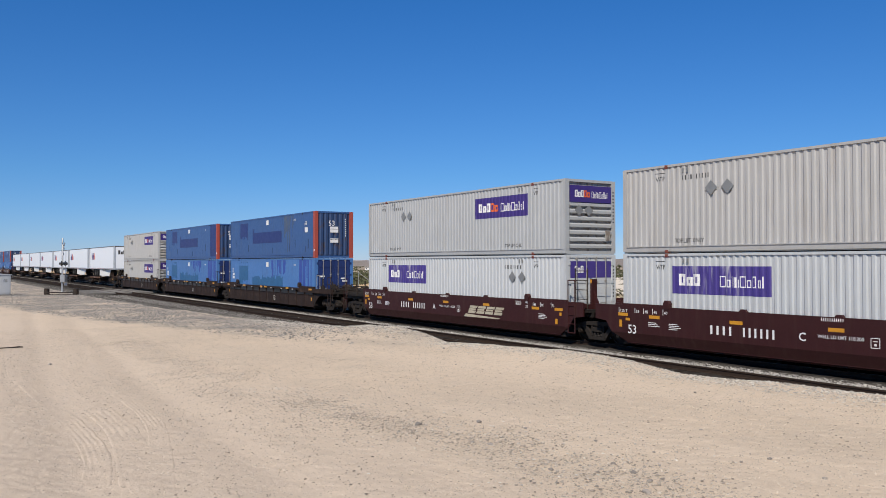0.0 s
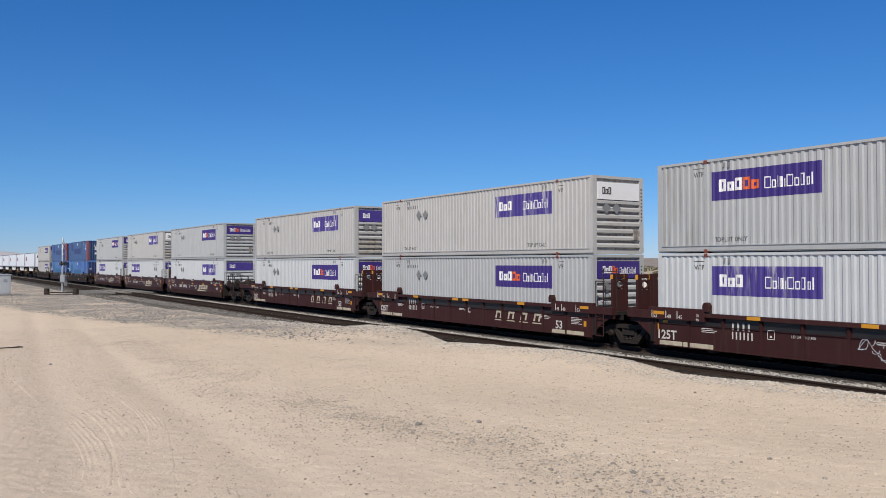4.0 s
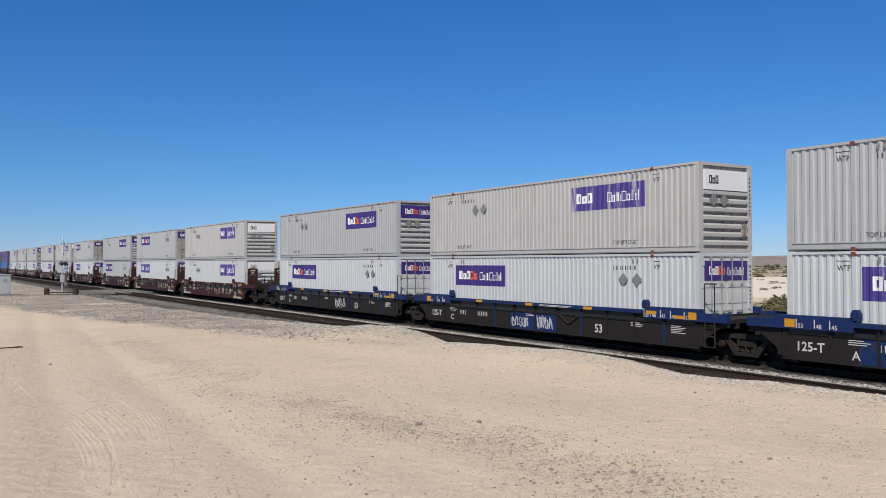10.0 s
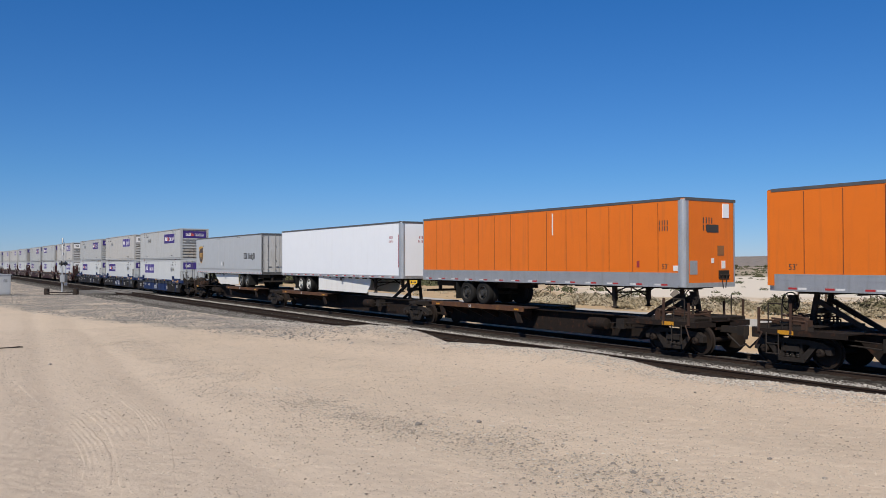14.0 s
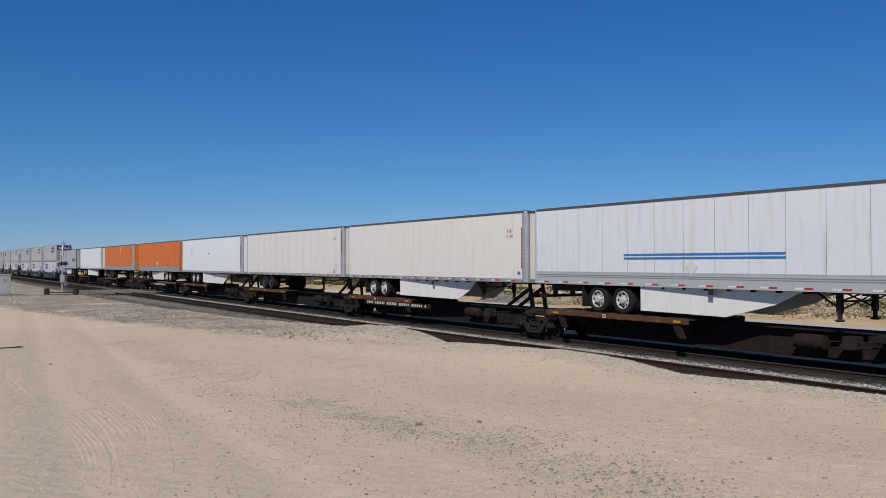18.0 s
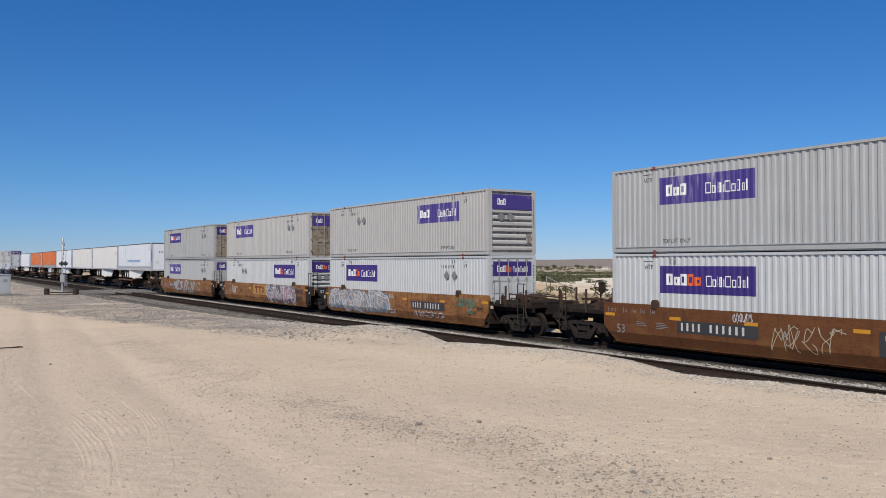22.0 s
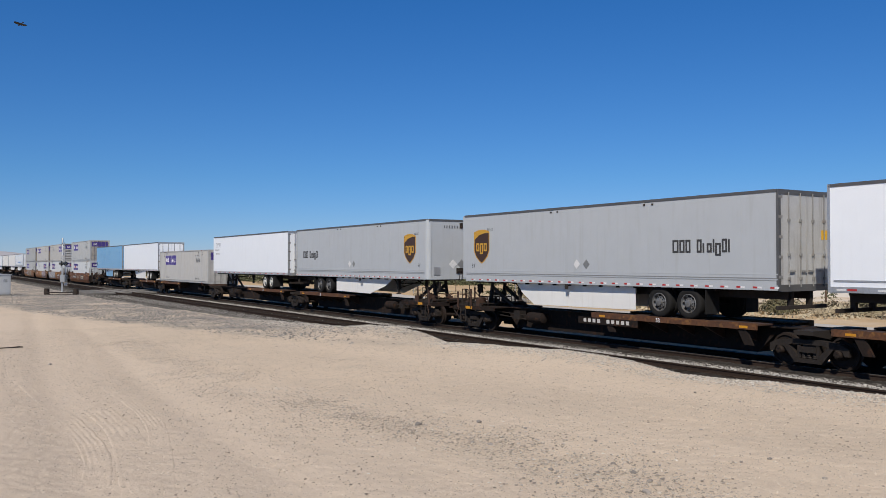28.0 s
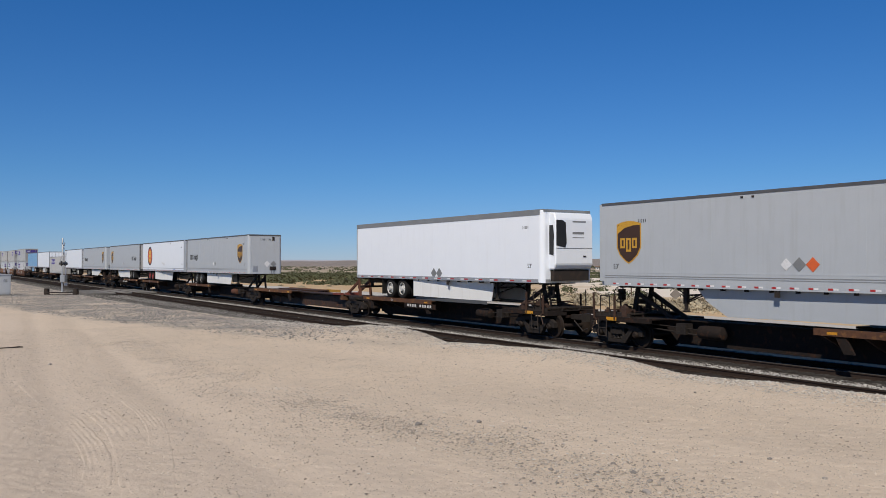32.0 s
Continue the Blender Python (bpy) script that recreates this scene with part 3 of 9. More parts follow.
        def rising(bm, x0, x1, z0, top, out=0.0045):
            x = x0
            while x < x1:
                w = q.uniform(0.10, 0.45)
                sheet(bm, x, min(x1, x + w), z0, top + q.uniform(-0.16, 0.16), out)
                x += w

        def posts(bm):
            box(bm, HALF - 0.30, HALF + 0.004, -W2 - 0.004, -W2 + 0.2, 0.0, HC)
            box(bm, HALF - 0.16, HALF + 0.004, W2 - 0.26, W2 + 0.004, 0.0, HC)
        if blue == 1:
            part("corner_post", posts, REDPOST, ob, "red corner post", key="redpost")
            def block(bm):
                sheet(bm, 2.25, 3.95, 1.62, 2.62)
                hanging(bm, 2.25, 3.95, 1.62, 0.35, 0.004)
            part("patch", block, BLUE_DARK, ob, "dark overpainted square with runs")
            part("patch", lambda bm: (sheet(bm, 4.95, 10.6, 1.08, 1.86), sheet(bm, 4.95, 5.25, 1.86, 2.14)), BLUE_DARK, ob, "long dark overpainted bar")
            if seg_dark:
                part("end_section", lambda bm: sheet(bm, 14.12, 15.85, 0.236, HC - 0.076, 0.003), BLUE_DARK, ob, "dark blue repainted side section")
            else:
                part("paint_runs", lambda bm: (hanging(bm, 10.75, 12.7, HC - 0.1, 2.6), hanging(bm, 11.0, 12.5, HC - 0.1, 2.5, 0.0052)), OLIVE_RUN, ob, "grey-olive run marks")
            part("rust_runs", lambda bm: [sheet(bm, x, x + q.uniform(0.05, 0.12), z0, z0 + q.uniform(0.25, 0.6), 0.006) for x, z0 in ((1.2, 0.9), (4.0, 0.5), (11.9, 0.45), (12.9, 0.7), (15.0, 0.6), (14.6, 0.4), (8.9, 0.35))], BLUE_END, ob, "small dark rust runs")
        else:
            part("patch", lambda bm: (sheet(bm, 2.0, 4.0, 1.35, 2.40), hanging(bm, 2.0, 4.0, 1.35, 0.3, 0.004)), TEAL_OLD, ob, "bleached teal square with ragged edge")
            part("patch", lambda bm: (rising(bm, 4.9, 10.8, 0.236, 1.62), hanging(bm, 2.4, 3.9, 2.7, 0.3)), TEAL_OLD, ob, "large bleached teal patch with ragged top")
            part("paint_runs", lambda bm: hanging(bm, 8.7, 11.6, HC - 0.1, 1.2, 0.0052), BLUE_VIOLET, ob, "violet-blue peeling strips")
            part("end_section", lambda bm: (sheet(bm, 13.6, 14.6, 0.236, HC - 0.076, 0.003), hanging(bm, 14.6, 15.7, HC - 0.1, 2.2, 0.003)), BLUE_VIOLET, ob, "violet-blue peeling section")

        def num(bm):
            box(bm, -HALF + 7.75, -HALF + 8.2, -W2 - 0.003, -W2, 2.34, 2.66)
            tag_bars(bm, -HALF + 12.75, 2.42, 5, 0.11, -W2 - 0.003)
            if blue == 1:
                if not seg_dark:
                    write(bm, "53", HALF - 1.62, 2.06, 0.36, -W2 - 0.004, 0.008)
                    box(bm, HALF - 1.60, HALF - 1.14, -W2 - 0.004, -W2, 1.62, 1.93)
                write(bm, "53", -0.42, 2.0, 0.46, HALF + 0.03, 0.01, end=True)
                for z0, z1 in ((1.58, 1.78), (1.81, 1.95), (0.95, 1.12), (1.15, 1.21)):
                    box(bm, HALF + 0.03, HALF + 0.034, -0.3, 0.25, z0, z1)
                for i in range(9):
                    box(bm, HALF + 0.03, HALF + 0.034, 0.72, 0.79, 1.35 + i * 0.13, 1.42 + i * 0.13)
                box(bm, HALF - 0.2, HALF - 0.05, -W2 - 0.008, -W2 - 0.005, 0.42, 0.55)
            else:
                write(bm, "53", -HALF + 0.5, 1.95, 0.34, -W2 - 0.004, 0.008)
                for z0 in (1.42, 1.66):
                    box(bm, -HALF + 0.55, -HALF + 1.0, -W2 - 0.004, -W2, z0, z0 + 0.19)
                for y0, z0 in ((-1.0, 1.72), (0.45, 1.58), (0.55, 1.42), (-1.0, 0.98), (0.5, 1.0)):
                    box(bm, HALF + 0.001, HALF + 0.005, y0, y0 + 0.35, z0, z0 + 0.1)
        part("stencil", num, WHITE_INK, ob, "white numerals and marks", key=("bluenum", blue, seg_dark))
    return rides(ob, s + HALF, z)


# ---- trucks ----
def truck(x, parent, s):
    """A two-axle truck centred at x on its car."""
    ob = part("truck", lambda bm: (box(bm, -0.2, 0.2, -1.05, 1.05, 0.42, 0.72), box(bm, -0.26, 0.26, -0.35, 0.35, 0.72, 0.86)), TRUCKM, parent, "cast steel truck", key="bolster", bevel=0.02)
    ob.location.x = x
    for sg in (-1, 1):
        def sideframe(bm):
            y0, y1 = sorted((sg * 0.92, sg * 1.10))
            # the top member, its two ends over the bearings, and the sloped arms down to the spring seat
            prism(bm, [(-1.22, 0.42), (-1.22, 0.62), (-1.0, 0.74), (-0.45, 0.80), (0.45, 0.80), (1.0, 0.74), (1.22, 0.62), (1.22, 0.42),
                       (1.08, 0.42), (1.02, 0.56), (0.72, 0.58), (0.5, 0.66), (-0.5, 0.66), (-0.72, 0.58), (-1.02, 0.56), (-1.08, 0.42)], y0, y1)
            for k in (-1, 1):
                prism(bm, [(k * 0.78, 0.60), (k * 0.60, 0.62), (k * 0.28, 0.30), (k * 0.28, 0.16), (k * 0.42, 0.16)], y0, y1)
                prism(bm, [(k * 0.24, 0.66), (k * 0.34, 0.66), (k * 0.34, 0.28), (k * 0.24, 0.28)], y0 + 0.02, y1 - 0.02)
            box(bm, -0.42, 0.42, y0 - 0.03, y1 + 0.03, 0.15, 0.26)
        part("sideframe", sideframe, TRUCKM, ob, key=("sidef", sg))
        def springs(bm):
            for i in (-0.17, 0.0, 0.17):
                lathe(bm, [(0.06, 0.0), (0.075, 0.03), (0.06, 0.06), (0.075, 0.09), (0.06, 0.12), (0.075, 0.15), (0.06, 0.18)], (i, sg * 1.01, 0.26), 10, "z")
            box(bm, -0.26, 0.26, *sorted((sg * 0.93, sg * 1.12)), 0.44, 0.60)
        part("spring_nest", springs, TRUCKM, ob, key=("spring", sg))
    for k in (-0.89, 0.89):
        def wheels(bm):
            for sg in (-1, 1):
                lathe(bm, [(0.10, 0.62), (0.16, 0.64), (0.36, 0.70), (0.40, 0.69), (0.485, 0.68), (0.485, 0.71), (0.457, 0.725), (0.455, 0.815), (0.40, 0.82), (0.375, 0.78), (0.17, 0.77), (0.14, 0.83), (0.09, 0.83)]
                      if sg > 0 else [(r, -o) for r, o in [(0.10, 0.62), (0.16, 0.64), (0.36, 0.70), (0.40, 0.69), (0.485, 0.68), (0.485, 0.71), (0.457, 0.725), (0.455, 0.815), (0.40, 0.82), (0.375, 0.78), (0.17, 0.77), (0.14, 0.83), (0.09, 0.83)]], (0, 0, 0), 32)
                lathe(bm, [(0.10, sg * 0.90), (0.125, sg * 0.92), (0.125, sg * 1.10), (0.09, sg * 1.15), (0.03, sg * 1.155)], (0, 0, 0), 16)
                for i in range(3):
                    a = i * 2.094
                    box(bm, 0.06 * math.cos(a) - 0.02, 0.06 * math.cos(a) + 0.02, *sorted((sg * 1.14, sg * 1.175)), 0.06 * math.sin(a) - 0.02, 0.06 * math.sin(a) + 0.02)
            bar(bm, (0, -0.9, 0), (0, 0.9, 0), 0.085, 12)
        w = part("wheelset", wheels, WHEELM, ob, "worn steel wheels on an axle", key="wheelset", smooth=True)
        w.location = (k, 0, 0.457)
        WHEELSETS.append((w, s + x + k, k))
    return ob


def coupler(x, k, parent):
    def make(bm):
        box(bm, *sorted((x, x + k * 0.75)), -0.1, 0.1, 0.72, 0.92)
        prism(bm, [(x + k * 0.72, -0.16), (x + k * 0.98, -0.16), (x + k * 1.05, 0.0), (x + k * 0.92, 0.05), (x + k * 0.9, 0.17), (x + k * 0.72, 0.17)], 0.66, 0.97, "z")
        bar(bm, (x + k * 0.5, -0.35, 0.7), (x + k * 0.95, -0.3, 0.32), 0.03)
        bar(bm, (x + k * 0.95, -0.3, 0.32), (x + k * 1.15, -0.25, 0.42), 0.03)
    part("coupler", make, TRUCKM, parent, "steel knuckle coupler with air hose", key=("coup", x, k))


def handbrake(x, y, z, parent, material=STEEL):
    def make(bm):
        bar(bm, (x, y, z), (x, y, z + 0.75), 0.03)
        for i in range(20):
            a, b = 2 * math.pi * i / 20, 2 * math.pi * (i + 1) / 20
            bar(bm, (x + 0.28 * math.cos(a), y - 0.05, z + 0.75 + 0.28 * math.sin(a)), (x + 0.28 * math.cos(b), y - 0.05, z + 0.75 + 0.28 * math.sin(b)), 0.018, 5)
        for i in range(6):
            a = 2 * math.pi * i / 6
            bar(bm, (x, y - 0.05, z + 0.75), (x + 0.28 * math.cos(a), y - 0.05, z + 0.75 + 0.28 * math.sin(a)), 0.013, 5)
        box(bm, x - 0.12, x + 0.12, y, y + 0.14, z + 0.55, z + 0.95)
    part("brake_wheel", make, material, parent, "round spoked hand brake wheel")


def end_clutter(xa, xb, z, parent, material):
    """Brake pipes, valves, cranks and a walkway grate on the platform over the end truck."""
    k = 1 if xb > xa else -1
    n = abs(xb - xa)
    def grate(bm):
        for i in range(int(n / 0.09)):
            x = xa + k * i * 0.09
            box(bm, *sorted((x, x + k * 0.025)), -1.25, 1.25, z + 0.10, z + 0.135)
        for y in (-1.25, -0.45, 0.45, 1.22):
            box(bm, *sorted((xa, xb)), y, y + 0.03, z, z + 0.12)
    part("walkway", grate, STEEL, parent, "slatted steel walkway", key=("grate", round(xa, 2), round(xb, 2), z))
    def pipes(bm):
        rnd = random.Random(int(abs(xa) * 10))
        for i in range(7):
            y = rnd.uniform(-1.3, 0.9)
            x0, x1 = xa + k * rnd.uniform(0.0, 0.3) * n, xa + k * rnd.uniform(0.55, 1.0) * n
            h = z + rnd.uniform(0.16, 0.42)
            bar(bm, (x0, y, h), (x1, y + rnd.uniform(-0.3, 0.3), h + rnd.uniform(-0.1, 0.1)), rnd.uniform(0.016, 0.032), 6)
            bar(bm, (x0, y, z), (x0, y, h), 0.022, 6)
        bar(bm, (xb - k * 0.2, -1.38, z - 0.1), (xb - k * 0.2, 1.38, z - 0.1), 0.03)
        bar(bm, (xb - k * 0.25, -1.38, z - 0.1), (xb - k * 0.05, -1.42, z - 0.5), 0.022)
    part("brake_piping", pipes, material, parent, "brake pipes and levers", key=("pipes", round(xa, 2), round(xb, 2), z, material.name))
    def valves(bm):
        for f, y, w, h in ((0.15, -1.15, 0.22, 0.30), (0.42, -0.7, 0.30, 0.36), (0.55, 0.25, 0.24, 0.26), (0.78, -0.95, 0.16, 0.22)):
            x = xa + k * f * n
            box(bm, x - w / 2, x + w / 2, y - w / 2, y + w / 2, z + 0.02, z + h)
            lathe(bm, [(w * 0.3, -0.02), (w * 0.34, 0.02), (w * 0.2, 0.08)], (x, y, z + h), 10, "z")
    part("valve", valves, material, parent, "cast brake valves", key=("valves", round(xa, 2), round(xb, 2), z, material.name))
    def stakes(bm):
        for f, y, h in ((0.35, -1.36, 0.75), (0.93, -1.36, 0.62), (0.93, 1.3, 0.7), (0.5, 1.3, 0.6)):
            x = xa + k * f * n
            box(bm, x - 0.03, x + 0.03, y - 0.03, y + 0.03, z - 0.1, z + h)
    part("stake", stakes, material, parent, "upright grab stakes", key=("stakes", round(xa, 2), round(xb, 2), z, material.name))


def ladder(x, y, z0, z1, parent, material, w=0.38, top=0.5):
    def make(bm):
        for a in (x, x + w):
            bar(bm, (a, y, z0), (a, y, z1 + top), 0.02)
        n = max(2, int((z1 - z0) / 0.32))
        for i in range(n + 1):
            zz = z0 + (z1 - z0) * i / n
            bar(bm, (x, y, zz), (x + w, y, zz), 0.018)
        bar(bm, (x, y, z1 + top), (x + w, y + 0.1, z1 + top), 0.02)
    part("ladder", make, material, parent, "steel side ladder", key=("ladder", x, y, z0, z1, w, top))


# ---- well cars ----
FOLD, LEAN = 0.56, 0.40     # where a smooth side folds inwards, and how much


def well_car(s, style, first, last, letter="A", tower=False, graf=0, set_id=0):
    """One unit of an articulated well car, centred at s. Its well holds 53-foot boxes."""
    lab = {"brown": "smooth dark brown articulated well car with white stencils", "ribbed": "dark brown ribbed well car with cream stencil panels",
           "navy": "navy and charcoal ribbed well car, grimy", "yellow": "rusty yellow-brown well car covered in spray paint"}[style]
    lab = "grimy rust-brown ribbed well car with faded stencils" if set_id == 9 else lab
    ob = empty("well_car", lab, "railcar", "well cars of the train")
    old = SIENNA if graf == 4 else YELLOW_OLD
    plain = set_id == 9                    # grimy, nearly all its stencils gone
    body = {"brown": BROWN, "ribbed": BROWN_OLD, "navy": SOOT, "yellow": old}[style]
    top = {"brown": BROWN, "ribbed": BROWN_OLD, "navy": NAVY, "yellow": old}[style]
    if plain:
        body = top = GRIMY
    we = HALF + 0.12                       # where the well ends
    tl = -(HALF + (1.8 if first else 1.55))  # truck centres
    tr = HALF + (1.8 if last else 1.55)
    el = tl - (1.05 if first else -0.25)
    er = tr + (1.05 if last else -0.25)
    smooth = style in ("brown", "yellow")
    for sg in (-1, 1):
        def side(bm):
            y0, y1 = sorted((sg * 1.49, sg * 1.44))
            zb, zt = 0.24, 1.50
            if smooth:
                # one plate, rising over the trucks, its lowest part folded inwards
                fl, fr = -we + 0.1 if first else -we - 0.28, we - 0.1 if last else we + 0.28
                pts = [(fl, FOLD), (fr, FOLD)] + ([(we + 0.12, 0.80), (we + 0.12, zt)] if last else [(we + 0.55, 0.92), (er - 0.1, 0.98), (er - 0.1, zt)])
                pts += [(-we - 0.12, zt), (-we - 0.12, 0.80)] if first else [(el + 0.1, zt), (el + 0.1, 0.98), (-we - 0.55, 0.92)]
                prism(bm, pts, y0, y1)
                low = sg * (1.49 - LEAN * (FOLD - zb))
                vs = [bm.verts.new(c) for c in ((fl, sg * 1.49, FOLD), (fr, sg * 1.49, FOLD), (we - 0.35, low, zb), (-we + 0.35, low, zb),
                                                (fl, sg * 1.45, FOLD), (fr, sg * 1.45, FOLD), (we - 0.35, low - sg * 0.04, zb), (-we + 0.35, low - sg * 0.04, zb))]
                fs = [bm.faces.new([vs[i] for i in f]) for f in ((0, 1, 2, 3), (7, 6, 5, 4), (0, 3, 7, 4), (1, 5, 6, 2), (3, 2, 6, 7))]
                bmesh.ops.recalc_face_normals(bm, faces=fs)
                prism(bm, [(low, zb + 0.03), (low, zb - 0.02), (sg * 1.2, zb - 0.1), (sg * 1.2, zb - 0.04)], -we + 0.35, we - 0.35, "x")
            else:
                pts = [(-we + 0.0, zb + 0.12), (-we + 0.15, zb), (we - 0.15, zb), (we - 0.0, zb + 0.12), (we + 0.25, 0.62), (we + 0.75, 0.95), (er - 0.1, 0.98), (er - 0.1, 1.12), (we, 1.12), (we - 0.1, 1.27), (-we + 0.1, 1.27), (-we, 1.12), (el + 0.1, 1.12), (el + 0.1, 0.98), (-we - 0.75, 0.95), (-we - 0.25, 0.62)]
                prism(bm, pts, *sorted((sg * 1.40, sg * 1.36)))
        sd = part("side_sill", side, body, ob, key=("wside", style, sg, first, last))
        def chord(bm):
            y0, y1 = sorted((sg * 1.52, sg * 1.34))
            if smooth:
                box(bm, -we - 0.1 if first else el + 0.1, we + 0.1 if last else er - 0.1, *sorted((sg * 1.435, sg * 1.34)), 1.32, 1.46)
            else:
                a, b = (max(el + 0.1, -we - 1.2), min(er - 0.1, we + 1.2)) if style == "navy" else (el + 0.1, er - 0.1)
                box(bm, -we + 2.2, we - 2.2, y0, y1, 1.26, 1.38)
                box(bm, a, -we + 2.2, y0, y1, 1.12, 1.38)
                box(bm, we - 2.2, b, y0, y1, 1.12, 1.38)
            for a, b in ((-we - 0.1, -we + 2.2), (we - 2.2, we + 0.1)):
                box(bm, a, b, *((y0 + 0.05, y1 - 0.02) if smooth else (y0, y1 - 0.02)), 1.46 if smooth else 1.38, 1.56 if smooth else 1.50)
        part("top_chord", chord, top, ob, key=("wchord", style, sg, first, last))
        for x in (-3.0, 0.04, 3.07) if style == "brown" else ():
            part("container_guide", lambda bm: prism(bm, [(x - 0.13, 1.50), (x + 0.13, 1.50), (x + 0.08, 1.57), (x - 0.08, 1.57)], *sorted((sg * 1.49, sg * 1.40))), top, ob, key=("wlow", sg, x))
        for x in (-we + 2.25, we - 2.25):
            def guide(bm):
                prism(bm, [(x - 0.12, 1.44), (x + 0.12, 1.44), (x + 0.12, 1.62), (x + 0.06, 1.72), (x - 0.06, 1.72), (x - 0.12, 1.62)], *sorted((sg * 1.52, sg * 1.36)))
            part("container_guide", guide, top if style != "yellow" else RUSTY, ob, "container guide", key=("wguide", style, sg, x))
        if not smooth:
            for i in range(13):
                x = -we + 0.15 + i * (2 * we - 0.3) / 12
                def rib(bm):
                    prism(bm, [(sg * 1.46, 1.262), (sg * 1.38, 1.262), (sg * 1.38, 0.26), (sg * 1.41, 0.26), (sg * 1.425, 0.98)], x - 0.045, x + 0.045, "x")
                part("rib", rib, body if not (style == "navy" and i in (4, 8, 11)) else NAVY, ob, key=("wrib", style, sg, i))
            # black sheets on the panel stand in for the shade below the chord
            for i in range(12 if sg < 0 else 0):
                slot = part("slot", lambda bm: box(bm, 0.0, 1.15, -1.404, -1.39, 1.0, 1.105 if i in (0, 1, 10, 11) else 1.255), GLASSY, ob, "dark sheet painted as the shade under the top chord", key=("wslot", i in (0, 1, 10, 11)))
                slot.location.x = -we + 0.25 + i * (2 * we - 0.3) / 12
            part("rail", lambda bm: (box(bm, -we, we, *sorted((sg * 1.43, sg * 1.40)), 0.975, 0.995), box(bm, -we, we, *sorted((sg * 1.43, sg * 1.40)), 0.25, 0.28)), body, ob, key=("wrail", style, sg))
    # well floor and the end structures over the trucks
    def floor(bm):
        for i in range(9):
            x = -we + 0.3 + i * (2 * we - 0.6) / 8
            box(bm, x - 0.15, x + 0.15, -1.3, 1.3, 0.16, 0.30)
        box(bm, -we, we, -0.35, 0.35, 0.18, 0.28)
    part("well_floor", floor, STEEL, ob, key=("wfloor",))
    for k, e, tx in ((-1, el, tl), (1, er, tr)):
        def bulk(bm):
            a, b = sorted((k * we, k * we + k * 0.12))
            box(bm, a, b, -1.42, 1.42, 0.35, 1.30)
            a, b = sorted((k * we, e))
            box(bm, a, b, -1.34, 1.34, 1.12, 1.24)
            box(bm, a, b, -0.42, 0.42, 0.86, 1.12)
            for y in (-1.1, 1.1):
                box(bm, a, b, y - 0.06, y + 0.06, 0.95, 1.12)
        part("end_platform", bulk, SILLM if style == "yellow" else SOOT, ob, "dark end platform", key=("wend", style, k, first, last))
        if (first and k < 0) or (last and k > 0):
            end_clutter(k * (we + 0.35), e, 1.24, ob, RUSTY if style == "yellow" else STEEL)
    truck(tl, ob, s)
    if last:
        truck(tr, ob, s)
        coupler(er - 0.05, 1, ob)
    else:
        def joint(bm):
            box(bm, er - 0.1, er + 0.3, -0.3, 0.3, 0.86, 1.1)
        part("drawbar", joint, STEEL, ob, key=("joint", er))
    if first:
        coupler(el + 0.05, -1, ob)
        ladder(el + 0.2, -1.5, 0.45, 1.3, ob, STEEL if style == "yellow" else body, top=0.75)
        handbrake(el + 0.55, 0.3, 1.25, ob)
    # ladders and rails at the far end
    if last:
        ladder(er - 0.55, -1.5, 0.45, 1.3, ob, STEEL if style == "yellow" else body, top=0.8)
        def rails(bm):
            for x in (we + 0.5, we + 0.95):
                bar(bm, (x, -1.45, 1.24), (x, -1.45, 2.2), 0.022)
            bar(bm, (we + 0.5, -1.45, 2.2), (we + 0.95, -1.45, 2.2), 0.022)
        def far_rail(bm):
            bar(bm, (we + 0.55, 1.35, 1.24), (we + 0.55, 1.35, 2.35), 0.022)
            bar(bm, (we + 0.55, 1.35, 2.35), (er - 0.2, 1.35, 1.7), 0.022)
            bar(bm, (er - 0.2, 1.35, 1.7), (er - 0.2, 1.35, 1.24), 0.022)
        part("handrail", rails, ROD, ob, "bent grab rail", key=("wrails", er))
        part("handrail", far_rail, ROD, ob, "bent grab rail", key=("wrail2", er))
        part("air_tank", lambda bm: lathe(bm, [(0.05, -0.45), (0.17, -0.4), (0.19, -0.3), (0.19, 0.3), (0.17, 0.4), (0.05, 0.45)], (we + 1.1, 0.3, 1.45), 16, "x"), STEEL, ob, "cylindrical air reservoir", key=("tank", style), smooth=True)
    else:
        ladder(we + 0.25, -1.5, 0.35, 1.35, ob, body if style in ("brown", "ribbed") else STEEL, top=0.95)
        def stand(bm):
            for x in (we + 0.32, we + 1.0):
                bar(bm, (x, -1.2, 1.24), (x, -1.2, 2.75), 0.02)
            for i in range(4):
                bar(bm, (we + 0.32, -1.2, 1.6 + i * 0.35), (we + 1.0, -1.2, 1.6 + i * 0.35), 0.014)
        if style != "navy":
            part("handrail", stand, STEEL, ob, "tall wire grab rail", key=("wstand", 1))
    if style == "brown" and not last:
        # a narrow post beside the joint, with an amber plate at its top
        post = part("end_post", lambda bm: (box(bm, we + 0.86, we + 0.96, -0.95, -0.70, 1.2, 2.35), box(bm, we + 0.84, we + 0.98, -1.2, -0.45, 1.2, 1.42), prism(bm, [(we + 0.96, 1.24), (we + 1.3, 1.24), (we + 0.96, 1.9)], -0.86, -0.80)), body, ob, "upright steel post with a brace", key="bpost")
        part("reflector", lambda bm: box(bm, we + 0.87, we + 0.95, -0.957, -0.951, 2.2, 2.34), REFLECT, post, key="bpostref")
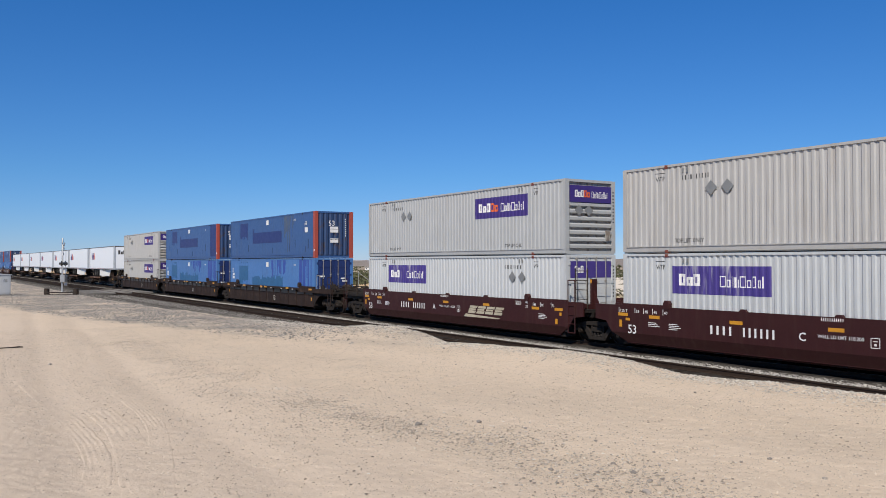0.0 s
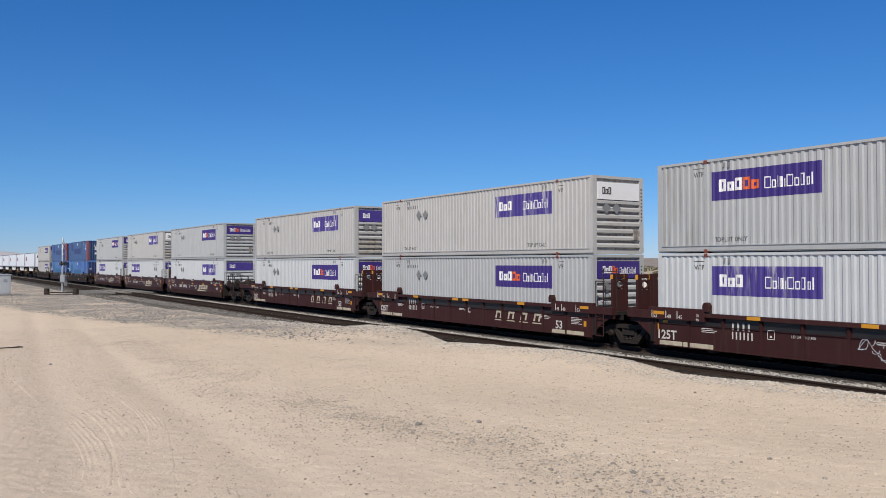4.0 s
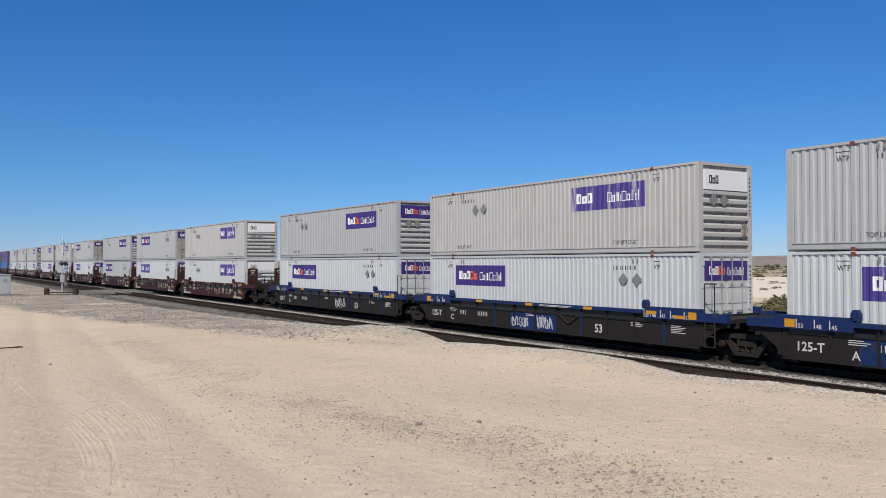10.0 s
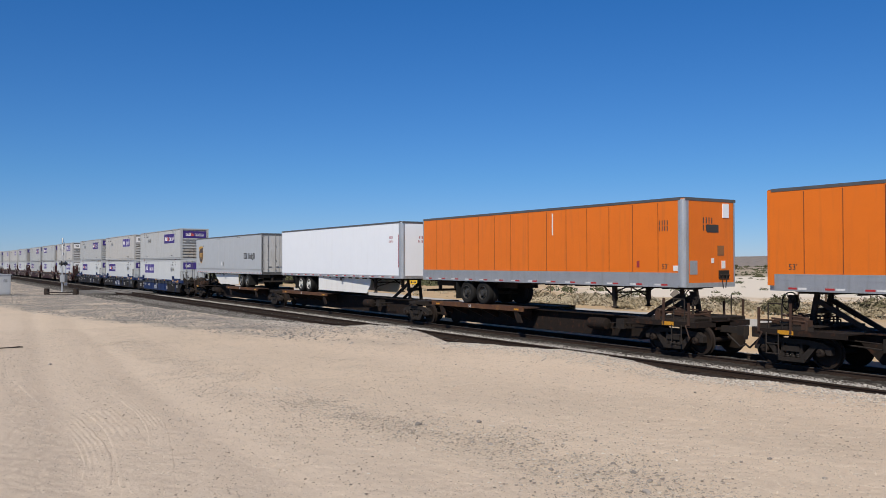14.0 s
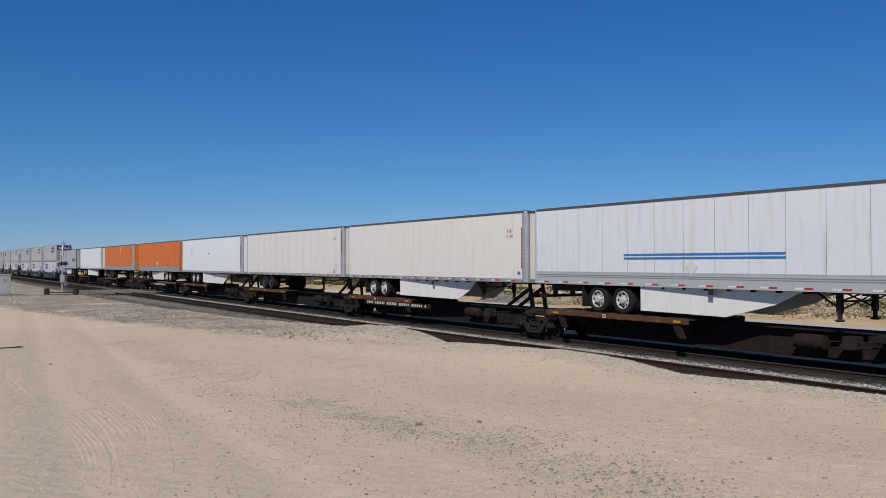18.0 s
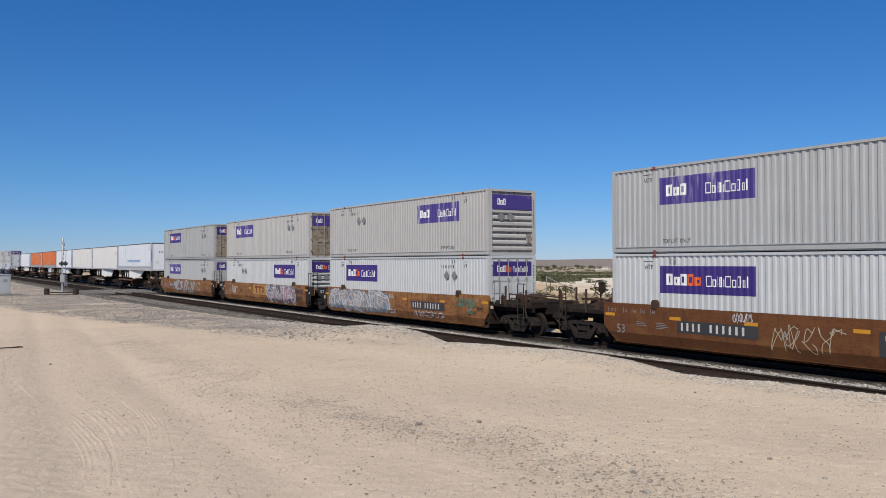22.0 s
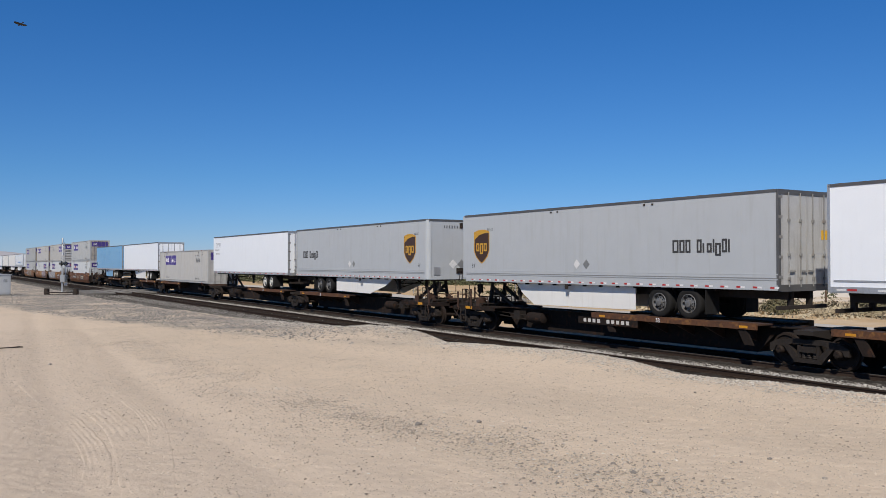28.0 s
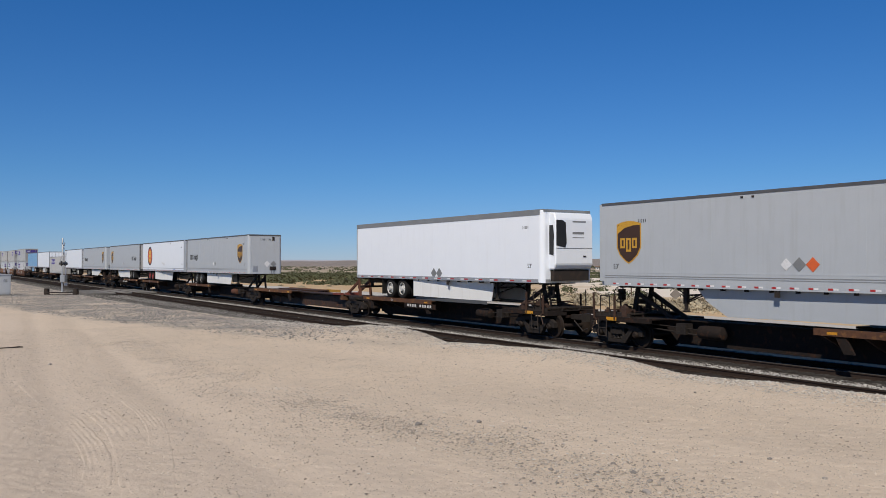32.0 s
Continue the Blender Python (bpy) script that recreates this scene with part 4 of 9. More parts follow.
    if tower:
        for x in ((we + 0.95), (we + 2.15)) if not last else ((we + 0.9),):
            def frame_t(bm):
                # an upright plate frame with round holes, one each side of the joint
                for y in (-1.30, -0.75, 0.75, 1.30):
                    box(bm, x - 0.05, x + 0.05, y - 0.09, y + 0.09, 1.24, 2.55)
                box(bm, x - 0.06, x + 0.06, -1.4, 1.4, 1.2, 1.36)
                for ya, yb in ((-1.3, -0.75), (0.75, 1.3)):
                    box(bm, x - 0.04, x + 0.04, ya, yb, 1.36, 2.02)
                    box(bm, x - 0.04, x + 0.04, ya, yb, 2.42, 2.56)
                    c = (ya + yb) / 2
                    for zz in (2.2,):
                        for i in range(10):
                            a, b = 2 * math.pi * i / 10, 2 * math.pi * (i + 1) / 10
                            bar(bm, (x, c + 0.17 * math.cos(a), zz + 0.15 * math.sin(a)), (x, c + 0.17 * math.cos(b), zz + 0.15 * math.sin(b)), 0.045, 5)
            t = part("end_tower", frame_t, body, ob, "upright frame with round holes", key=("tower", style, x))
            part("reflector", lambda bm: [box(bm, x - 0.08, x + 0.056, y - 0.095, y - 0.0905, 2.38, 2.54) for y in (-1.3, -0.75)], REFLECT, t, key=("towref", x))

    # writing and reflectors on the near side
    yf = -1.4935 if smooth else -1.404
    REFS = {"brown": ((-7.9, 1.13), (-6.47, 1.10), (-3.23, 1.11), (-0.04, 1.11), (3.16, 1.12), (6.5, 1.12), (7.9, 1.13)),
            "yellow": ((-8.0, 1.11), (-5.05, 1.10), (-2.17, 1.10), (1.2, 1.12), (4.68, 1.12), (8.1, 1.2)),
            "ribbed": ((-7.85, 1.27), (-4.2, 1.27), (-0.7, 1.27), (0.12, 1.27), (4.1, 1.27), (7.85, 1.27)),
            "navy": ((-7.85, 1.16), (-3.68, 1.26), (-0.25, 1.26), (3.16, 1.26), (6.25, 1.26), (7.45, 1.16), (7.98, 1.16))}[style]
    for i, (x, z) in enumerate(REFS):
        big = style == "navy" and abs(x) > 7.8
        y0 = -1.4975 if smooth else -1.528
        part("reflector", lambda bm: box(bm, x - (0.16 if big else 0.23), x + (0.16 if big else 0.23), y0, y0 + 0.006, z, z + (0.23 if big else 0.105)), REFLECT, ob, "amber reflector", key=("wref", x, style))
    if style in ("brown", "ribbed"):
        # small placards and lamps crowded at the ends
        def placards(bm):
            for x, z, w, h in ((we - 0.5, 0.62, 0.14, 0.2), (we - 0.25, 0.95, 0.12, 0.12), (-we + 0.12, 0.75, 0.12, 0.24), (-we + 0.42, 0.98, 0.2, 0.09)):
                box(bm, x, x + w, yf - 0.005, yf, z, z + h)
        part("placard", placards, REFLECT, ob, "small amber placards", key=("wplac", style))

    def signs(bm):
        if plain:
            write(bm, "53", 1.3, 0.46, 0.42, yf, 0.016)
            for i in range(7):
                box(bm, -6.5 + i * 1.9, -6.3 + i * 1.9, -1.5265, -1.5235, 1.24, 1.30)
            return
        if smooth:
            write(bm, "53", -7.68, 0.55, 0.42, yf, 0.012)
            if style != "yellow":
                tag_bars(bm, -4.18, 0.76, 4, 0.27, yf, pitch=0.86)
                tag_bars(bm, -2.99, 0.76, 6, 0.27, yf, pitch=0.74)
                tag_bars(bm, -0.47, 1.38, 11, 0.09, yf)
                write(bm, "WELL LD LMT 118,200", -0.58, 0.92, 0.135, yf, 0.004)
                write(bm, "20", 5.86, 1.16, 0.16, yf, 0.006)
                write(bm, "40", 5.86, 1.33, 0.16, yf, 0.006)
                for j in range(5):
                    box(bm, 5.24, 5.56 + 0.03 * (j % 2), yf - 0.003, yf, 1.26 + j * 0.035, 1.275 + j * 0.035)
                for a, b, c, d in ((0, 0.25, 0, 0.02), (0, 0.25, 0.25, 0.27), (0, 0.02, 0, 0.27), (0.23, 0.25, 0, 0.27), (0.06, 0.19, 0.17, 0.19), (0.09, 0.16, 0.06, 0.12)):
                    box(bm, 0.9 + a, 0.9 + b, yf - 0.003, yf, 0.76 + c, 0.76 + d)
            write(bm, letter, -1.16, 0.80, 0.33, yf, 0.015)
            for x, t in ((-8.05, "125 T"), (-7.3, "53"), (-6.9, "48"), (-6.5, "45"), (-6.05, "40"), (6.4, "45"), (6.85, "48"), (7.5, "53")):
                write(bm, t, x, 1.26, 0.15, yf, 0.006)
                box(bm, x - 0.05, x - 0.03, yf - 0.003, yf, 1.24, 1.42)
            for x, n in ((we - 1.5, 4), (-we + 1.45, 3), (-we + 2.35, 4)):
                for j in range(n):
                    box(bm, x, x + 0.36 + 0.07 * ((j * 7) % 3), yf - 0.003, yf, 0.95 - j * 0.055, 0.972 - j * 0.055)
        else:
            if style == "ribbed":
                marks = ((-8.1, "53"), (-7.5, "48"), (-7.03, "45"), (we - 1.9, "45"), (we - 1.55, "48"), (we - 0.75, "53"))
            else:
                marks = ((-7.6, "53"), (-7.05, "48"), (-6.6, "45"), (5.98, "20 / 40"), (6.70, "45"), (7.13, "48"), (7.70, "53"))
            for x, t in marks:
                write(bm, t, x, 1.16, 0.17, -1.5235, 0.008)
                box(bm, x - 0.06, x - 0.03, -1.5265, -1.5235, 1.15, 1.4)
            if style == "ribbed":
                write(bm, "20", -6.32, 1.26, 0.12, -1.5235, 0.006)
                write(bm, "40", -6.32, 1.13, 0.12, -1.5235, 0.006)
                write(bm, "125T", -8.05, 0.48, 0.40, yf, 0.026)
                tag_bars(bm, -5.05, 0.93, 4, 0.22, yf - 0.004, pitch=0.86)
                tag_bars(bm, -5.05, 0.66, 6, 0.22, yf - 0.004, pitch=0.62)
                write(bm, "LD LMT 117,400", -3.05, 0.84, 0.11, yf, 0.004)
                for a, b, c, d in ((0, 0.25, 0, 0.02), (0, 0.25, 0.25, 0.27), (0, 0.02, 0, 0.27), (0.23, 0.25, 0, 0.27), (0.09, 0.16, 0.06, 0.12)):
                    box(bm, -3.83 + a, -3.83 + b, yf - 0.003, yf, 0.74 + c, 0.74 + d)
            else:
                write(bm, "125-T", -7.75, 0.52, 0.36, yf, 0.02)
                box(bm, 0.42, 2.28, -1.5265, -1.5235, 1.31, 1.335)
                box(bm, 0.42, 2.1, -1.5265, -1.5235, 1.275, 1.295)
                tag_bars(bm, -5.35, 0.66, 4, 0.19, yf - 0.004)
                tag_bars(bm, -3.95, 0.66, 6, 0.19, yf - 0.004)
            write(bm, "53", we - 2.1 if style == "ribbed" else 3.40, 0.46, 0.42, yf, 0.024)
            write(bm, letter, 0.12 if style == "ribbed" else -we + 2.1, 0.76 if style == "ribbed" else 0.4, 0.34, yf, 0.014)
            for x, n in ((we - 1.2, 5), (we - 3.0, 3), (-we + 2.0, 3), (-we + 7.6, 2)):
                for j in range(n):
                    box(bm, x, x + 0.42 + 0.09 * ((j * 5) % 3), yf - 0.003, yf, 0.90 - j * 0.055, 0.922 - j * 0.055)
    ink = WHITE_INK if style != "yellow" else DIAMOND
    part("stencil", signs, WORN_INK if style in ("ribbed", "navy") else ink, ob, "white stencilled capacity data", key=("wsigns", style, letter, plain))
    if style == "brown":
        # the maker's slanted mark as plain cream blocks over a tapered bar
        def mark(bm):
            for i in range(4):
                a = 1.78 + i * 0.64
                for v0, v1, w in ((0.76, 0.875, 0.56), (0.895, 0.97, 0.50), (0.99, 1.09, 0.56)):
                    prism(bm, [(a + (v0 - 0.76) * 0.6, v0), (a + w + (v0 - 0.76) * 0.6, v0), (a + w + (v1 - 0.76) * 0.6, v1), (a + (v1 - 0.76) * 0.6, v1)], yf - 0.004, yf)
            prism(bm, [(1.47, 0.585), (1.62, 0.72), (4.16, 0.635), (4.08, 0.60)], yf - 0.004, yf)
        part("emblem", mark, CREAM, ob, "cream slanted emblem of plain blocks", key="bmark")
    if style == "ribbed" and not plain:
        def cream(bm):
            for a, b in ((-7.92, -6.97), (-6.93, -5.75), (we - 2.3, we - 1.5), (we - 1.45, we - 0.5)):
                box(bm, a, b, yf - 0.006, yf, 0.26, 0.42)
        part("stencil_panel", cream, CREAM, ob, "scuffed cream label strip", key="cream")
        def mark(bm):
            for i in range(4):
                a = 2.2 + i * 0.85
                for u0, u1, v0, v1 in ((0, 0.1, 0, 0.3), (0.3, 0.4, 0, 0.3), (0.1, 0.3, 0.22, 0.3)):
                    prism(bm, [(a + u0 + v0 * 0.3, 0.65 + v0), (a + u1 + v0 * 0.3, 0.65 + v0), (a + u1 + v1 * 0.3, 0.65 + v1), (a + u0 + v1 * 0.3, 0.65 + v1)], yf - 0.004, yf)
                box(bm, a - 0.05, a + 0.5, yf - 0.004, yf, 0.55, 0.59)
        part("emblem", mark, CREAM, ob, "cream emblem of plain blocks", key="rmark")
    if style == "ribbed" and letter == "A" and not plain:
        spray(ob, 20, we, yf)
    if style == "yellow":
        x0, zm, w, h = 1.82, 0.66, 0.70, 0.44
        if graf == 2:
            part("marking_panel", lambda bm: box(bm, -1.48, 1.12, yf - 0.003, yf, 0.74, 1.42), OCHRE, ob, "ochre emblem panel")
        if graf == 4:
            part("marking_panel", lambda bm: box(bm, 1.66, 4.22, yf - 0.003, yf, 0.56, 1.20), BLACK_INK, ob, "black emblem panel")
        def mark(bm):
            for i in range(3):
                a = x0 + i * (w + 0.06)
                for lo, hi, u0, u1 in ((0.72, 1.0, 0.0, 1.0), (0.5, 0.68, 0.12, 0.88), (0.27, 0.45, 0.12, 0.88), (0.0, 0.22, 0.12, 0.88)):
                    box(bm, a + w * u0, a + w * u1, yf - 0.008, yf - 0.0035, zm + h * lo, zm + h * hi)
        def bars(bm):
            for a, b in ((-1.15, -0.42), (-0.36, 0.22)):
                box(bm, a, b, yf - 0.008, yf - 0.0035, 1.20, 1.33)
                box(bm, (a + b) / 2 - 0.09, (a + b) / 2 + 0.09, yf - 0.008, yf - 0.0035, 0.82, 1.20)
            for a, b in ((0.22, 0.62), (0.42, 0.82)):
                m = (a + b) / 2 + 0.06
                prism(bm, [(a, 1.33), (a + 0.14, 1.33), (m + 0.14, 1.08), (m, 1.08)], yf - 0.008, yf - 0.0035)
                prism(bm, [(m, 1.07), (m + 0.14, 1.07), (a + 0.12, 0.82), (a - 0.02, 0.82)], yf - 0.008, yf - 0.0035)
        if graf == 2:
            part("emblem", bars, BRICK_INK, ob, "brick-red emblem of plain bars and chevrons")
        if graf == 4:
            part("emblem", mark, CREAM, ob, "plain block emblem")
        if graf in (1, 3, 4):
            x1 = {1: -5.0, 3: 1.81, 4: -4.97}[graf]
            np_ = part("marking_panel", lambda bm: box(bm, x1, x1 + 3.05, yf - 0.003, yf, 0.72, 1.10), BLACK_INK, ob, "black panel with plain white bars")
            part("lettering", lambda bm: (tag_bars(bm, x1 + 0.17, 0.79, 4, 0.25, yf - 0.008, pitch=0.9), tag_bars(bm, x1 + 1.3, 0.79, 6, 0.25, yf - 0.008, pitch=0.95)), WORN_INK, np_)
        if graf != 4:
            for k in [q for q, shut in ((-1, first), (1, last)) if not shut]:
                e = (el + 0.1) if k < 0 else (er - 0.1)
                part("end_plate", lambda bm: prism(bm, [(k * 7.95, 1.502), (e, 1.502), (e, 0.978), (k * (we + 0.54), 0.918), (k * (we + 0.2), 0.44), (k * 8.05, 0.36)], yf - 0.0025, yf + 0.001), SOOT, ob, "black painted end of the side")
            if not first:
                part("stencil", lambda bm: write(bm, "125 T", -we - 0.86, 1.16, 0.24, yf - 0.005, 0.01), WHITE_INK, ob, "white capacity mark")
            part("placard", lambda bm: (box(bm, -we - 0.22, -we - 0.05, yf - 0.008, yf - 0.003, 0.86, 1.05), box(bm, we + 0.3, we + 0.5, yf - 0.008, yf - 0.003, 1.02, 1.14)), CREAM, ob, "small cream placards")
        spray(ob, graf, we, yf)
    elif style == "navy":
        if letter != "B":
            part("painted_section", lambda bm: box(bm, -1.63 if letter == "C" else -we + 2.3, 1.32 if letter == "C" else we - 4.6, yf + 0.0015, yf + 0.003, 0.29, 0.97), NAVY, ob, "blue painted middle panels")
        if letter == "C":
            def hose(bm):
                for p0, p1 in (((1.40, 0.98), (1.55, 0.96)), ((1.55, 0.96), (1.95, 0.70)), ((1.95, 0.70), (2.12, 0.70)), ((2.12, 0.70), (2.45, 0.93)), ((2.45, 0.93), (2.58, 0.97))):
                    bar(bm, (p0[0], yf - 0.03, p0[1]), (p1[0], yf - 0.03, p1[1]), 0.028, 8)
            part("hose", hose, STEEL, ob, "hanging dark hose")
        spray(ob, 10 + "ABC".index(letter), we, yf)
    return rides(ob, s)


def stroke(bm, pts, w, y):
    """A flat painted stroke along (x, z) points; on a smooth side it follows the fold."""
    rows = []
    bend = LEAN if y < -1.45 else 0.0
    for i, p in enumerate(pts):
        a, b = pts[max(0, i - 1)], pts[min(len(pts) - 1, i + 1)]
        d = Vector((b[0] - a[0], b[1] - a[1]))
        d = d.normalized() if d.length > 1e-6 else Vector((1, 0))
        n = Vector((-d.y, d.x)) * w / 2
        row = []
        for k in (1, -1):
            z = min(1.495, max(0.25, p[1] + k * n.y)) if bend else p[1] + k * n.y
            row.append(bm.verts.new((p[0] + k * n.x, y + bend * max(0.0, FOLD - z) - 1.2e-5 * i, z)))
        rows.append(row)
    for (a, b), (c, d) in zip(rows, rows[1:]):
        bm.faces.new((b, d, c, a))


def flowing(pts, n=7):
    """A smooth line through points."""
    out = []
    for i in range(len(pts) - 1):
        p0, p1, p2, p3 = (Vector(pts[max(0, i - 1)]), Vector(pts[i]), Vector(pts[i + 1]), Vector(pts[min(len(pts) - 1, i + 2)]))
        for j in range(n):
            t = j / n
            out.append(0.5 * (2 * p1 + (p2 - p0) * t + (2 * p0 - 5 * p1 + 4 * p2 - p3) * t * t + (3 * p1 - p0 - 3 * p2 + p3) * t ** 3))
    return [tuple(v) for v in out] + [pts[-1]]


def bubbles(ob, x0, x1, z0, z1, n, w, fill, line, shade, yf, seed, ground=None):
    """A painted piece: tangled fat loops with a light outline and a dark shade round them, no words."""
    rnd = random.Random(seed)
    lines, thin = [], []
    step = (x1 - x0) / n
    for i in range(n):
        cx, cz = x0 + (i + 0.5) * step, (z0 + z1) / 2 + rnd.uniform(-0.12, 0.12) * (z1 - z0)
        hx, hz = step * rnd.uniform(0.55, 0.85), (z1 - z0) * rnd.uniform(0.32, 0.5)
        turn, span, lean = rnd.uniform(0, 6.28), rnd.uniform(3.4, 5.6) * rnd.choice((-1, 1)), rnd.uniform(-0.5, 0.5)
        pts = []
        for j in range(9):
            t = turn + span * j / 8
            r = 1 - 0.45 * j / 8 * rnd.choice((0, 1))
            v = hz * r * math.sin(t + 0.4 * math.sin(2 * t))
            pts.append((cx + hx * r * math.cos(t) + lean * v, min(z1, max(z0, cz + v))))
        pts = flowing(pts, 5)
        lines.append(pts)
        for k in range(4):
            j = rnd.randrange(0, len(pts) - 16)
            d = rnd.uniform(-0.32, 0.32) * w
            thin.append([(q[0] + d, q[1] + d) for q in pts[j:j + rnd.randrange(8, 15)]])
    if ground:
        back, x = [], x0
        while x < x1:
            lo, hi = z0 + rnd.uniform(-0.06, 0.05), z1 + rnd.uniform(-0.1, 0.08)
            back.append([(x + 0.1 * (1 - t) + rnd.uniform(-0.02, 0.02), lo + (hi - lo) * t) for t in (0, 0.1, 0.2, 0.3, 0.45, 0.6, 0.75, 0.9, 1.0)])
            x += rnd.uniform(0.12, 0.2)
        part("spray_paint", lambda bm: [stroke(bm, pts, 0.3, yf - 0.0032 - 0.00012 * (j % 5)) for j, pts in enumerate(back)], ground, ob, "ragged ground of spray paint")
        for _ in range(n * 5):
            cx, cz, r = rnd.uniform(x0, x1), rnd.uniform(z0 + 0.1, z1), rnd.uniform(0.1, 0.24)
            a0, a1 = rnd.uniform(0, 6.28), rnd.uniform(1.2, 2.8)
            thin.append([(cx + r * math.cos(a0 + a1 * j / 7) * 0.8, min(z1 + 0.05, max(z0 - 0.05, cz + r * math.sin(a0 + a1 * j / 7)))) for j in range(8)])
    layers = [(shade, w * 1.7 + 0.04, lines, "dark shade of spray paint"), (line, w * 1.22 + 0.02, lines, "pale outline of spray paint"), (fill, w, lines, "fat loops of spray paint"), (GRAF_W, w * 0.10 + 0.010, thin, "thin pale strokes")]
    for i, (m, ww, ls, lab) in enumerate(layers):
        y = yf - 0.004 - 0.003 * i
        part("spray_paint", lambda bm: [stroke(bm, pts, ww, y - 0.0001 * j) for j, pts in enumerate(ls)], m, ob, lab)


def spray(ob, graf, we, yf):
    """Spray-painted pieces and thin scrawl in loops, no words."""
    rnd = random.Random(40 + graf)
    if graf == 1:
        bubbles(ob, -3.5, 1.0, 0.45, 1.36, 9, 0.11, GRAF_S, GRAF_W, GRAF_B, yf, 3)
        bubbles(ob, 1.25, 2.95, 0.42, 1.32, 4, 0.15, GRAF_O, GRAF_W, GRAF_B, yf, 1)
    if graf == 2:
        bubbles(ob, 1.35, 6.1, 0.40, 1.40, 11, 0.19, GRAF_P, BLACK_INK, GRAF_W, yf, 2, GRAF_B)
    if graf == 3:
        bubbles(ob, -7.5, -0.7, 0.40, 1.38, 12, 0.26, GRAF_S, GRAF_W, GRAF_G, yf, 4, GRAF_G)
    runs = {1: [(3.25, 4.9, 0.85, 1.4, 0.022, CREAM, 4), (3.25, 4.9, 0.4, 0.85, 0.022, CREAM, 4), (-7.2, -5.5, 0.62, 1.15, 0.025, GRAF_P, 4)],
            2: [(-6.05, -5.2, 0.62, 1.3, 0.03, GRAF_W, 4), (6.25, 7.6, 0.95, 1.3, 0.02, BLACK_INK, 5), (6.3, 7.6, 0.55, 0.9, 0.02, BLACK_INK, 5), (6.05, 7.7, 0.4, 1.5, 0.025, BLACK_INK, 1)],
            3: [(5.84, 7.4, 0.98, 1.36, 0.03, GRAF_M, 5), (6.8, 7.3, 0.68, 0.86, 0.03, GRAF_M, 1), (7.5, 7.95, 0.85, 1.05, 0.025, BLACK_INK, 2), (2.1, 4.85, 0.34, 0.66, 0.022, GRAF_W, 6), (-0.45, 0.3, 0.35, 0.62, 0.016, GRAF_W, 3), (-0.4, 0.15, 1.1, 1.4, 0.018, GRAF_W, 2)],
            4: [(-1.5, 0.45, 0.45, 1.25, 0.022, CREAM, 4), (0.3, 0.8, 1.0, 1.2, 0.02, CREAM, 1), (-2.8, -2.1, 1.15, 1.46, 0.016, GRAF_W, 4)],
            10: [(-1.4, -0.3, 0.36, 0.9, 0.03, GRAF_W, 4)],
            11: [(0.9, 2.3, 0.36, 0.95, 0.04, GRAF_W, 4)],
            12: [(-1.5, -0.4, 0.36, 0.78, 0.03, GRAF_W, 5), (0.1, 1.1, 0.36, 0.9, 0.03, GRAF_W, 4)],
            20: [(-1.1, -0.4, 0.62, 0.98, 0.014, GRAF_W, 2), (-0.7, -0.3, 0.40, 0.7, 0.014, GRAF_W, 1), (1.05, 1.9, 0.6, 1.0, 0.014, GRAF_W, 2), (1.5, 1.95, 0.4, 0.7, 0.014, GRAF_W, 1)]}[graf]
    for i, (x0, x1, z0, z1, w, m, n) in enumerate(runs):
        lines = []
        for j in range(n):
            cx = x0 + (j + 0.5) * (x1 - x0) / n
            hw, hz, cz = (x1 - x0) / n * 0.52, (z1 - z0) / 2, (z0 + z1) / 2
            ph = [rnd.uniform(0, 6.28) for _ in range(4)]
            k1, k2 = rnd.choice((1, 2)), rnd.choice((1, 2, 3))
            pts = []
            for q in range(26):
                t = q / 25 * 5.6 + ph[0]
                pts.append((cx + hw * (0.75 * math.cos(k1 * t + ph[1]) + 0.25 * math.cos(3 * t + ph[2])), cz + hz * (0.75 * math.sin(k2 * t) + 0.25 * math.sin(4 * t + ph[3]))))
            lines.append(pts)
        y = yf - 0.017 - 0.001 * i
        part("spray_paint", lambda bm: [stroke(bm, pts, w, y) for pts in lines], m, ob, "thin loops of spray paint")


# ---- spine cars ----
DECK = 1.14
YELLOWED = mat("faded yellow steel paint", (0.48, 0.27, 0.04), (0.34, 0.17, 0.03), 0.6, fine=14, coarse=3, dirt=(0.2, 0.09, 0.03), amount=0.7)


# where the decks carry long lettering: from, to, how many signs
LETTERED = {593: (5.84, 8.19, 10), 262: (7.15, 11.85, 26), 314: (2.44, 8.61, 34), 524: (8.08, 10.47, 10)}


